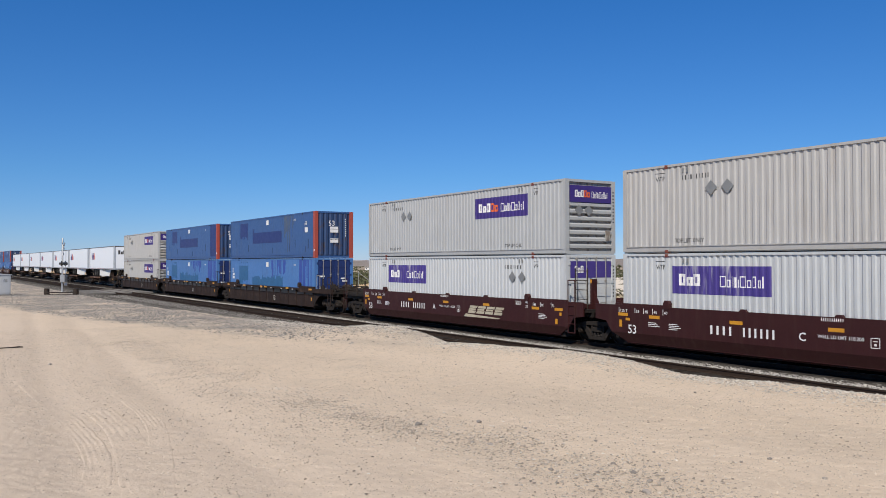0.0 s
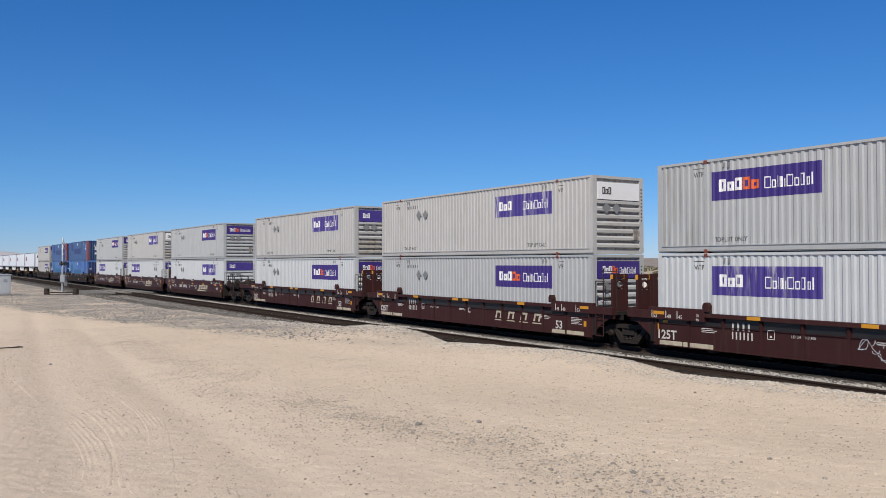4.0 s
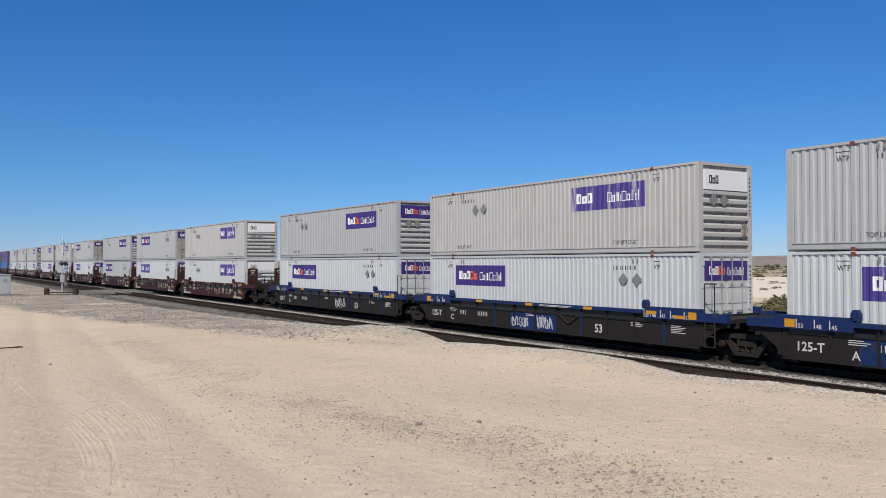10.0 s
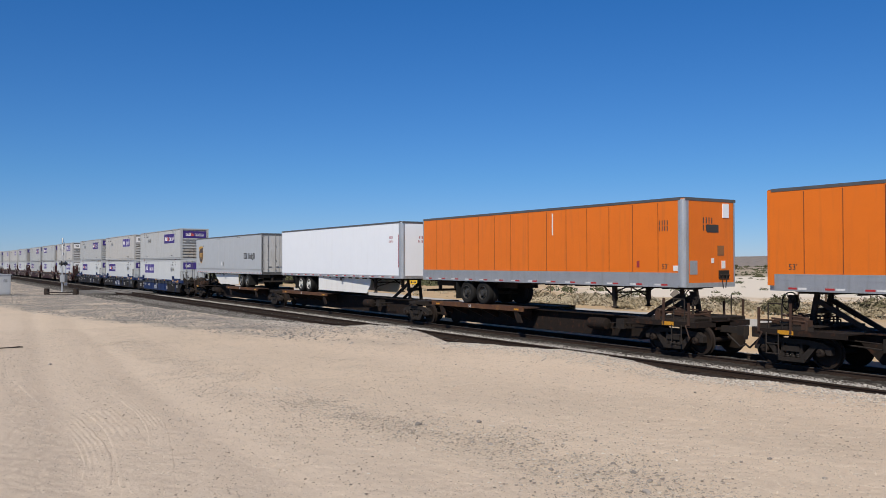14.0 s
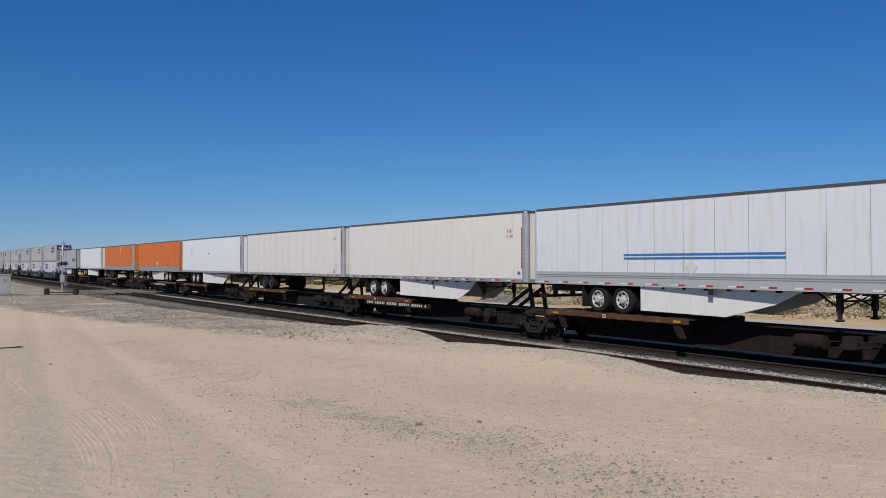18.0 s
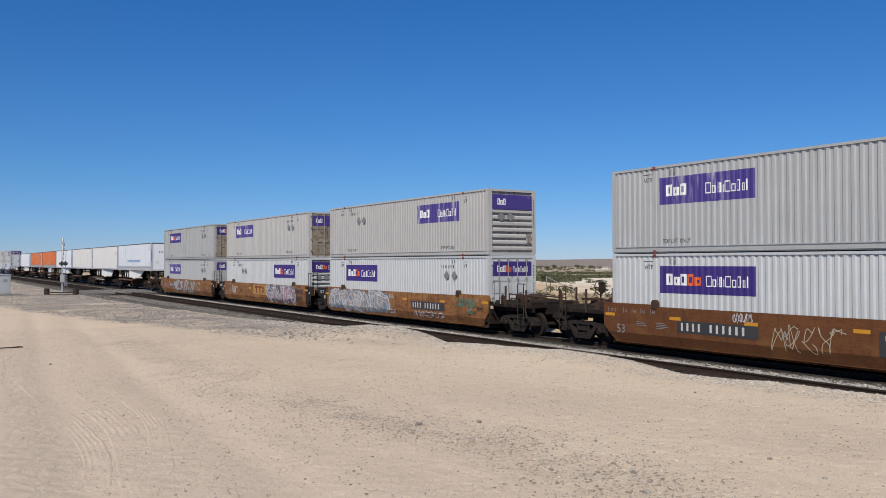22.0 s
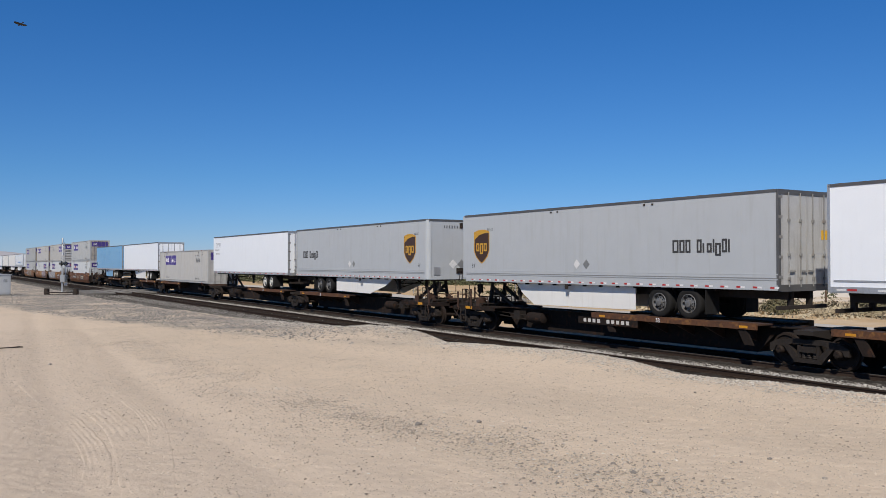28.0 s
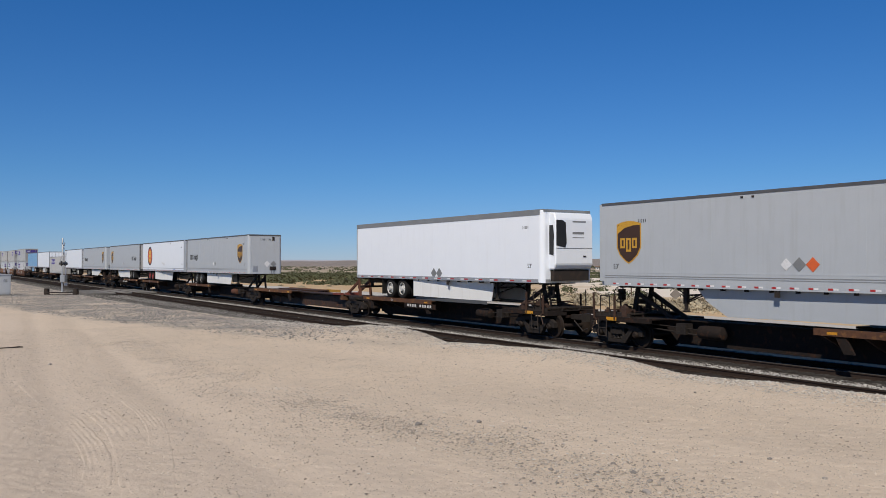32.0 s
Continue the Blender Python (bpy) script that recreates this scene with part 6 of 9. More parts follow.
    # nose gear: air couplings box and vents
    if not reefer:
        def nosebox(bm):
            x0, x1 = sorted((X(0), X(-0.03)))
            box(bm, x0, x1, 0.35, 0.85, ZB + 0.22, ZB + 0.5)
            for y in (0.42, 0.6, 0.76):
                bar(bm, (X(-0.03), y, ZB + 0.36), (X(-0.09), y, ZB + 0.33), 0.035, 8)
            bar(bm, (X(-0.06), 0.45, ZB + 0.36), (X(-0.07), 0.5, ZB - 0.1), 0.014)
            bar(bm, (X(-0.06), 0.7, ZB + 0.36), (X(-0.07), 0.62, ZB - 0.08), 0.014)
        part("document_box", lambda bm: box(bm, *sorted((X(0), X(-0.03))), 0.55, 0.72 if panel is not T_ORANGE else 0.85, ZT - 0.42 if panel is not T_ORANGE else ZT - 0.62, ZT - 0.15), STEEL if panel is not T_ORANGE else T_WHITE, ob, "small document box", key=("tdoc", k, panel is T_ORANGE))
        part("coupling_box", nosebox, STEEL, ob, "air line couplings on the nose", key=("tnbox", k))
    else:
        unit = part("cooling_unit", lambda bm: prism(bm, [(X(0), 1.55), (X(-0.30), 1.55), (X(-0.42), 1.75), (X(-0.42), 3.55), (X(-0.34), 3.78), (X(0), 3.82)], -0.98, 0.98), T_WHITE, ob, "white cooling unit on the nose", bevel=0.04)
        part("grille", lambda bm: prism(bm, [(X(-0.05), 2.15), (X(-0.30), 2.1), (X(-0.33), 2.9), (X(-0.28), 3.3), (X(-0.05), 3.3)], -0.99, -0.96), GLASSY, unit, "black air intake")
        part("grille", lambda bm: prism(bm, [(-0.94, 2.5), (-0.48, 2.42), (-0.42, 2.6), (-0.46, 3.4), (-0.62, 3.5), (-0.94, 3.5)], *sorted((X(-0.42), X(-0.435))), "x"), GLASSY, unit, "black air intake grille")
        part("latch", lambda bm: (box(bm, *sorted((X(-0.42), X(-0.44))), 0.45, 0.6, 2.05, 2.1), box(bm, *sorted((X(-0.42), X(-0.43))), -0.94, 0.94, 2.38, 2.392)), GLASSY, unit, "black latch and door joint")
        part("lower_tank", lambda bm: box(bm, *sorted((X(-0.02), X(-0.25))), -0.9, 0.9, 1.1, 1.54), STEEL, ob, "dark lower unit housing")
        part("stencil", lambda bm: [box(bm, *sorted((X(-0.421), X(-0.426))), -0.1, 0.5, zz, zz + h) for zz, h in ((2.95, 0.09), (2.8, 0.03))] + [box(bm, *sorted((X(-0.421), X(-0.426))), -0.1, 0.6, 3.42, 3.48)], DIAMOND, ob, "small grey unit lettering")
    for m, px, pz, r in plates or ():
        part("hazard_plate", lambda bm: plate(bm, px, pz, r, -W2 - 0.004), m, ob, "diamond hazard plate", key=("tplate", m.name, px, pz))
    if side_tags:
        def tags(bm):
            if panel is not T_ORANGE:
                tag_bars(bm, X(1.25) if k > 0 else X(1.9), ZT - 0.75, 5, 0.12, -W2 - 0.005)
            write(bm, "53'", X(0.95) if k > 0 else X(0.7), ZB + 0.55, 0.24, -W2 - 0.004, 0.006)
        part("stencil", tags, BLACK_INK, ob, "small black lettering", key=("ttags", k, panel is T_ORANGE))
    if nose_marks:
        part("hazard_plate", lambda bm: plate(bm, 0.15, 1.75, 0.24, HALF + 0.005, True), DIAMOND_W, ob, "white diamond hazard plate")
        part("hazard_plate", lambda bm: plate(bm, 0.65, 1.75, 0.24, HALF + 0.005, True), DIAMOND, ob, "grey diamond hazard plate")
        part("stencil", lambda bm: tag_bars(bm, -0.35, 3.5, 9, 0.14, HALF + 0.004, True), BLACK_INK, ob, "black unit number bars")
        part("nose_frame", lambda bm: (box(bm, HALF, HALF + 0.02, -0.95, -0.6, ZB + 0.15, ZB + 0.55), box(bm, HALF + 0.02, HALF + 0.025, -0.9, -0.65, ZB + 0.2, ZB + 0.5)), ALU, ob, "small metal placard frame")
    if panel is T_GREY:
        for x in (-1.95, -1.56, 2.94, 3.31):
            part("marker_lamp", lambda bm: box(bm, x - 0.04, x + 0.04, -W2 - 0.02, -W2, ZT - 0.19, ZT - 0.13), STEEL, ob, "small dark marker lamp", key=("mlamp", x))
    if emblem:
        emblem(ob, k, X)
    rides(ob, s + HALF, DECK)
    return ob


def noted(rows, nose=(), then=None):
    """Small stickers, plates and marks: (x0, x1, z0, z1, paint, words) on the side, (y0, y1, ...) on the nose."""
    def add(ob, k, X):
        for x0, x1, z0, z1, m, words in rows:
            part("sticker", lambda bm: box(bm, x0, x1, -W2 - 0.013, -W2 - 0.001, z0, z1), m, ob, words)
        for y0, y1, z0, z1, m, words in nose:
            part("sticker", lambda bm: box(bm, *sorted((X(0), X(-0.012))), y0, y1, z0, z1), m, ob, words)
        if then:
            then(ob, k, X)
    return add


def upright_number(x, z0, z1, n, paint, words):
    """Unit number that runs down a corner post, as plain bars."""
    step = (z1 - z0) / n
    def add(ob, k, X):
        part("stencil", lambda bm: [box(bm, x - 0.05, x + 0.05, -W2 - 0.0145, -W2 - 0.0105, z0 + i * step, z0 + (i + 0.68) * step) for i in range(n)], paint, ob, words)
    return add


def shield_emblem(x, z, word_x=None, nose=False):
    """A brown and gold shield and a dark two-part word of plain blocks."""
    def add(ob, k, X):
        y = -W2 - 0.003
        def outline(w, h, cx, cz):
            pts = [(cx - w, cz + h * 0.86)]
            for i in range(7):
                t = -1 + 2 * i / 6
                pts.append((cx + w * t, cz + h * (0.86 + 0.14 * (1 - t * t))))
            pts += [(cx + w, cz + h * 0.86), (cx + w, cz - h * 0.25), (cx + w * 0.75, cz - h * 0.6), (cx + w * 0.3, cz - h * 0.88), (cx, cz - h), (cx - w * 0.3, cz - h * 0.88), (cx - w * 0.75, cz - h * 0.6), (cx - w, cz - h * 0.25)]
            return pts[1:8] + pts[9:]
        e = part("emblem", lambda bm: prism(bm, outline(0.58, 0.74, x, z), y - 0.004, y), GOLD, ob, "brown and gold shield emblem")
        part("field", lambda bm: prism(bm, outline(0.53, 0.69, x, z), y - 0.007, y - 0.0042), SHIELD, e, "dark brown field")
        part("crest", lambda bm: prism(bm, [(x - 0.53, z + 0.30), (x - 0.2, z + 0.50), (x + 0.2, z + 0.58), (x + 0.53, z + 0.59), (x + 0.4, z + 0.66), (x, z + 0.69), (x - 0.4, z + 0.65), (x - 0.53, z + 0.55)], y - 0.010, y - 0.0072), GOLD, e, "gold arc")
        def blocks(bm):
            for i in range(3):
                a = x - 0.40 + i * 0.28
                glyph(a, a + 0.23, z - 0.2 - (0.12 if i == 1 else 0), z + 0.15, 0.07, lambda p0, p1, q0, q1: box(bm, p0, p1, y - 0.010, y - 0.0072, q0, q1))
        part("lettering", blocks, GOLD, e, "gold blocks")
        if word_x is not None:
            def blk(bm):
                a, b = word_x
                u = (b - a) / 2.55
                zz, h = 2.13, 0.42
                cx, j = a, -1
                for ww, lo, hi in ((0.26, 0, 1), (0.22, 0, 1), (0.21, 0, 1), (-0.1, 0, 0), (0.2, 0, 1), (0.13, 0, 0.7), (0.2, 0, 0.7), (0.06, 0, 1), (0.22, -0.25, 0.7), (0.2, 0, 1), (0.14, 0, 0.95)):
                    if ww < 0:
                        cx += 0.22 * u
                        continue
                    glyph(cx, cx + ww * u, zz + h * lo, zz + h * hi, 0.068 * u, lambda p0, p1, q0, q1: box(bm, p0, p1, y - 0.004, y, q0, q1))
                    cx += (ww + 0.035) * u
            part("lettering", blk, BLACK_INK, ob, "dark word of plain blocks")
    return add


def oval_emblem(x, z):
    def add(ob, k, X):
        y = -W2 - 0.003
        def ell(w, h, a, b):
            def f(bm):
                prism(bm, [(x + w * math.cos(i * math.pi / 16), z + h * math.sin(i * math.pi / 16)) for i in range(32)], y - b, y - a)
            return f
        e = part("emblem", ell(0.96, 0.97, 0.0, 0.004), BLACK_INK, ob, "round black, red and yellow emblem")
        part("disc", ell(0.76, 0.79, 0.0042, 0.007), EM_RED, e, "red disc")
        for z0, z1 in ((0.25, 0.56), (-0.15, 0.16), (-0.57, -0.26)):
            def bolt(bm):
                prism(bm, [(x - 0.42 + z0 * 0.25, z + z0), (x + 0.42 + z0 * 0.25, z + z0), (x + 0.42 + z1 * 0.25, z + z1), (x - 0.42 + z1 * 0.25, z + z1)], y - 0.010, y - 0.0072)
            part("slanted_bar", bolt, EM_YEL, e, "slanted yellow bar")
    return add


def stripe_emblem(ob, k, X):
    def f(bm):
        box(bm, -3.24, 3.14, -W2 - 0.011, -W2 - 0.008, 2.05, 2.12)
        box(bm, -3.24, 3.14, -W2 - 0.011, -W2 - 0.008, 1.93, 2.00)
    part("stripe", f, BLUE_INK, ob, "two thin blue stripes")
    part("stencil", lambda bm: tag_bars(bm, -0.5, 2.85, 3, 0.24, HALF + 0.004, True), BLACK_INK, ob)
    part("hazard_plate", lambda bm: plate(bm, -0.76, 1.94, 0.25, HALF + 0.005, True), DIAMOND_W, ob, "white diamond hazard plate")
    upright_number(HALF - 0.06, 2.02, 3.36, 10, BLUE_INK, "blue unit number bars")(ob, k, X)
    part("hazard_plate", lambda bm: plate(bm, -0.25, 1.68, 0.26, -W2 - 0.0105), DIAMOND_W, ob, "peeling white diamond plate")


def red_tags(ob, k, X):
    def f(bm):
        tag_bars(bm, X(1.25), 3.05, 4, 0.15, -W2 - 0.005)
        tag_bars(bm, X(1.3), 2.86, 6, 0.12, -W2 - 0.005)
        for i in range(10):
            box(bm, X(0.31), X(0.31) + 0.07, -W2 - 0.014, -W2 - 0.0105, 1.6 + i * 0.17, 1.72 + i * 0.17)
        tag_bars(bm, -0.25, 3.05, 4, 0.15, HALF + 0.004, True)
        tag_bars(bm, -0.30, 2.86, 6, 0.12, HALF + 0.004, True)
    part("stencil", f, RED_INK, ob, "small red lettering")


def blue_patches(ob, k, X):
    for i, (a, b, z0, z1, m) in enumerate(((2.2, 6.0, 2.55, 3.25, T_BLUE_D), (6.6, 8.6, 2.2, 3.3, T_BLUE_D), (1.2, 1.3, 1.65, 1.95, SIGNWHITE))):
        part("patch", lambda bm: box(bm, -HALF + a, -HALF + b, -W2 - 0.0085, -W2 - 0.002, z0, z1), m, ob, "patch of fresher paint")
    dark_tags(ob, k, X)
    part("stencil", lambda bm: (tag_bars(bm, -HALF + 0.5, 1.75, 4, 0.17, -W2 - 0.01), tag_bars(bm, -HALF + 0.5, 1.52, 5, 0.17, -W2 - 0.01)), BLACK_INK, ob)


def dark_tags(ob, k, X):
    def f(bm):
        if k > 0:
            tag_bars(bm, X(1.05), 3.05, 4, 0.16, -W2 - 0.008)
            tag_bars(bm, X(1.05), 2.86, 4, 0.16, -W2 - 0.008)
            tag_bars(bm, -0.4, 3.1, 4, 0.2, HALF + 0.004, True)
            tag_bars(bm, -0.4, 2.86, 4, 0.2, HALF + 0.004, True)
        else:
            for i in range(8):
                box(bm, HALF + 0.037, HALF + 0.041, -0.98, -0.88, 2.3 + i * 0.15, 2.41 + i * 0.15)
    part("stencil", f, BLACK_INK, ob, "black unit lettering")


def white_word(ob, k, X):
    def f(bm):
        for a, b, z0, z1 in ((0.7, 1.2, 3.1, 3.45), (1.3, 1.85, 3.1, 3.45)):
            for i in range(4):
                box(bm, -HALF + a, -HALF + b, -W2 - 0.005, -W2 - 0.001, z0 + i * 0.095, z0 + i * 0.095 + 0.03)
        tag_bars(bm, -HALF + 0.45, 2.8, 14, 0.12, -W2 - 0.005)
        tag_bars(bm, -HALF + 0.8, 2.5, 9, 0.14, -W2 - 0.005)
        tag_bars(bm, 0.0, 2.3, 5, 0.18, HALF + 0.04, True)
        tag_bars(bm, 0.0, 2.05, 4, 0.18, HALF + 0.04, True)
    part("lettering", f, DIAMOND, ob, "grey lettering as plain bars")


def purple_word(ob, k, X):
    x = -HALF + 1.2
    def f(bm):
        for i in range(3):
            box(bm, x + i * 0.5, x + i * 0.5 + 0.4, -W2 - 0.005, -W2 - 0.001, 2.3, 3.2 if i != 1 else 2.95)
    part("lettering", f, VIOLET, ob, "violet lettering blocks")
    def g(bm):
        for i in range(2):
            box(bm, x + 1.5 + i * 0.5, x + 1.9 + i * 0.5, -W2 - 0.005, -W2 - 0.001, 2.3, 3.2 if i == 0 else 2.95)
    part("lettering", g, ORANGE_INK, ob, "orange lettering blocks")
    def h(bm):
        for i in range(3):
            box(bm, HALF, HALF + 0.004, -0.8 + i * 0.3, -0.56 + i * 0.3, 2.9, 3.4 if i != 1 else 3.25)
    part("lettering", h, BLACK_INK, ob, "dark blocks on the nose")


# ---- the train, from its head to its tail ----
def stack(s, style, low, up, **kw):
    container(s, 0.356, **low)
    container(s, 3.271, **up)


def well_set(starts, style, letters, tower, graf=(0, 0, 0), set_id=0):
    n = len(starts)
    for i, s in enumerate(starts):
        well_car(s + HALF, style, i == 0, i == n - 1, letters[i], tower and i < n, graf[i], set_id)


LO, HI = 2.2, 10.12
# leading trailers
LEAD = [-230.0, -212.6, -195.0, -177.5, -160.0, -142.4, -124.3]
tr = [LEAD[0] + 0.65] + [(a + L53 + b) / 2 for a, b in zip(LEAD, LEAD[1:])] + [LEAD[-1] + L53 - 0.65]
for i, s in enumerate(LEAD):
    spine_car(s, s + L53, tr[i], tr[i + 1], i == 0, i == 6, 1, s + 4.0)
    trailer(s, T_WHITE, 1, "white highway trailer with violet and orange lettering blocks", 0, RIMD, axle=12.0, skirt=(3.6, 9.5, 1.0), emblem=purple_word, side_tags=False)
# blue pair far ahead
well_set([-253.6, -272.9], "brown", "AB", False)
for s in (-253.6, -272.9):
    stack(s, "brown", dict(blue=2, end="doors"), dict(blue=1, end="ribs"))
# first double stacks
well_set([-102.4, -83.15, -63.6], "ribbed", "ABC", False, set_id=9)
stack(-102.4, "", dict(at=HI, paint=1), dict(at=HI, paint=1))
stack(-83.15, "", dict(blue=2, end="doors"), dict(blue=1, end="ribs", seg_dark=True))
stack(-63.6, "", dict(blue=2, end="doors"), dict(blue=1, end="ribs"))
well_set([-40.3, -21.1, -1.95], "brown", "ACB", False)
stack(-40.3, "", dict(at=LO, paint=2, end="doors", faded=True), dict(at=HI, paint=0))
stack(-21.1, "", dict(at=LO, paint=2, end="doors", faded=True), dict(at=HI, paint=1, end_panel="white", faded=True))
stack(-1.95, "", dict(at=HI, paint=2, faded=True), dict(at=HI, paint=0))
well_set([21.35, 40.63, 59.93], "ribbed", "BCA", True)
stack(21.35, "", dict(at=HI, paint=2), dict(at=HI, paint=1, faded=True))
stack(40.63, "", dict(at=HI, paint=0), dict(at=HI, paint=1, end_panel="white", faded=True))
stack(59.93, "", dict(at=LO, paint=2, end="doors", faded=True), dict(at=LO, paint=0, end="doors", seg_dark=True))
well_set([83.3, 102.65, 122.05], "ribbed", "BCA", True)
stack(83.3, "", dict(at=LO, paint=0), dict(at=HI, paint=0))
stack(102.65, "", dict(at=LO, paint=2, end="doors", faded=True), dict(at=LO, paint=0, end="doors"))
stack(122.05, "", dict(at=HI, paint=2, end_panel="white", faded=True), dict(at=HI, paint=1, end_panel="white", faded=True))
well_set([145.26, 164.63, 183.9], "navy", "BCA", False)
stack(145.26, "", dict(at=LO, paint=2, end="doors"), dict(at=HI, paint=0))
stack(164.63, "", dict(at=LO, paint=2, end="doors"), dict(at=HI, paint=1, end_panel="white", faded=True))
stack(183.9, "", dict(at=LO, paint=2, end="doors", faded=True), dict(at=HI, paint=0))


def spine_set(trucks, units):
    """units: (start, hitch side, wheels' place from the start, loaded, box load)."""
    n = len(units)
    for i, (s, hitch, wx, loaded, bl) in enumerate(units):
        spine_car(s, s + L53, trucks[i], trucks[i + 1], i == 0, i == n - 1, hitch, s + wx, loaded, bl)


spine_set([205.75, 223.15, 242.35, 258.95], [(205.1, -1, 12.25, 1, 0), (225.1, 1, 3.65, 1, 0), (243.45, 1, 4.2, 1, 0)])
UPL = [(DIAMOND_W, -HALF + 7.05, 1.76, 0.18), (DIAMOND, -HALF + 7.55, 1.76, 0.18)]
trailer(205.1, T_GREY, -1, "silver-grey freight trailer with brown and gold shield", 13, RIMG, seams=False, deep_rail=True, rail=T_GREY, groove=True, doors_dark=True, post_paint=T_GREY, axle=3.9 + 8.35, skirt=(4.6, 10.6, 1.5), emblem=shield_emblem(-HALF + 1.46, 2.52, (-HALF + 12.35, -HALF + 14.95)), plates=UPL, corner=False)
trailer(225.1, T_WHITE, 1, "plain white highway trailer with small red lettering", 0, RIMW, axle=12.5, skirt=(3.9, 10.3, 0.5), emblem=red_tags, side_tags=False)
trailer(243.45, T_ORANGE, 1, "orange highway trailer with upright posts and silver rail", 14, RIMD, axle=11.95, deep_rail=True, wide_seam=True,
        emblem=noted([(1.53, 1.59, 2.88, 3.72, SIGNWHITE, "thin white strip"), (7.62, 7.82, 1.55, 1.72, SIGNWHITE, "small white note"), (6.0, 6.12, 1.66, 1.88, RED_INK, "small red mark")],
                     [(-0.22, 0.35, 2.81, 3.07, BLACK_INK, "black unit number bar"), (0.30, 0.62, 2.05, 2.38, BRONZE, "bronze hazard plate"), (0.0, 0.12, 1.80, 1.96, SIGNWHITE, "white note"),
                      (0.5, 0.68, 1.62, 1.88, SIGNWHITE, "white note"), (-1.05, -0.69, 1.43, 1.88, ALU, "metal placard frame")], dark_tags))
spine_set([263.3, 279.5, 297.0, 314.2, 331.1, 346.95], [(262.67, -1, 12.2, 1, 0), (280.15, 1, 4.0, 1, 0), (297.7, 1, 4.0, 1, 0), (314.7, 1, 3.4, 1, 0), (331.5, 1, 4.05, 1, 0)])
trailer(262.67, T_ORANGE, -1, "orange highway trailer with white skirt, doors shut", 14, RIMW, axle=12.24, deep_rail=True, wide_seam=True, skirt=(4.4, 10.4, 1.0), corner=False,
        emblem=noted([(-4.52, -4.30, 1.50, 1.70, SIGNWHITE, "white note"), (-0.36, -0.06, 1.62, 2.0, SCUFF, "scuffed grey sticker"), (-0.06, 0.18, 1.72, 1.95, SCUFF, "scuffed grey sticker"), (0.2, 0.42, 1.58, 1.84, SCUFF, "scuffed grey sticker"),
                      (3.93, 3.97, 1.5, 1.92, RED_INK, "thin red mark"), (4.22, 4.26, 1.48, 1.95, RED_INK, "thin red mark"), (5.05, 5.22, 1.45, 1.54, SIGNWHITE, "white label"), (5.45, 5.75, 1.45, 1.54, SIGNWHITE, "white label"), (4.75, 4.9, 1.5, 1.72, DARKRAIL, "dark label")],
                     then=dark_tags))
trailer(280.15, T_WHITE, 1, "plain white highway trailer with bare sides", 0, RIMW, axle=12.2, skirt=(4.0, 10.0, 1.2), side_tags=False,
        emblem=noted([(-5.22, -5.06, 2.58, 3.15, SCUFF, "faint grey scuff"), (-5.06, -4.85, 2.98, 3.13, SCUFF, "faint grey scuff"), (-0.2, 0.1, 2.56, 2.67, DARKRAIL, "dark label")], then=upright_number(7.95, 1.55, 3.2, 11, RED_INK, "red unit number bars")))
trailer(297.7, T_CREAM, 1, "off-white highway trailer with upright posts", 14, RIMD, axle=12.2,
        emblem=noted([(6.75, 7.1, 1.26, 1.31, BLACK_INK, "thin black mark"), (6.85, 7.15, 1.38, 1.42, BLACK_INK, "thin black mark"), (5.45, 5.49, 2.0, 2.25, SCUFF, "upright scratch")], then=upright_number(7.93, 2.4, 3.72, 9, BLACK_INK, "black unit number bars")))
trailer(314.7, T_CREAM, 1, "cream white trailer with small red lettering", 0, RIMW, axle=12.75, skirt=(4.0, 10.4, 1.4), emblem=noted([(7.52, 7.70, 1.34, 1.46, BLUE_INK, "small blue sticker")], then=red_tags), side_tags=False)
trailer(331.5, T_PALE, 1, "pale grey trailer with two thin blue stripes", 13, RIMW, axle=12.1, skirt=(4.6, 10.6, 2.6), deep_rail=True, rail=T_GREY, groove=True, emblem=stripe_emblem)
well_set([352.88, 372.3, 391.53], "yellow", "BCA", False, (1, 2, 3))
stack(352.88, "", dict(at=LO, paint=0, end="doors", faded=True), dict(at=LO, paint=3, end="doors"))
stack(372.3, "", dict(at=HI, paint=2), dict(at=LO, paint=1, end="doors", faded=True))
stack(391.53, "", dict(at=LO, paint=2, end="doors"), dict(at=HI, paint=1, faded=True))
well_set([415.2], "yellow", "A", False, (4,))
stack(415.2, "", dict(at=LO, paint=2, end="doors"), dict(at=LO, paint=0, end="doors", faded=True))
spine_set([437.1, 453.0, 470.0, 487.3, 504.8, 521.15], [(436.45, -1, 12.3, 1, 0), (453.5, -1, 12.2, 1, 0), (470.4, 1, 4.0, 1, 1), (488.0, -1, 12.3, 1, 0), (505.65, 1, 4.05, 1, 0)])
trailer(436.45, T_BLUE, -1, "sky-blue highway trailer with blue skirt, doors shut", 12, RIMW, seams=False, axle=12.28, skirt=(4.2, 10.4, 1.2), lower=T_BLUE, corner=False, emblem=blue_patches, side_tags=False)
trailer(453.5, T_WHITE, -1, "white ribbed highway trailer with white skirt", 34, RIMW, seams=False, axle=12.2, skirt=(4.4, 10.6, 0.8), corner=False, side_tags=False)
container(470.4, 1.19, at=LO, paint=1, end="doors", faded=True)
trailer(488.0, T_WHITE, -1, "white highway trailer with grey lettering bars", 0, RIMW, axle=12.3, emblem=white_word, corner=False, side_tags=False)
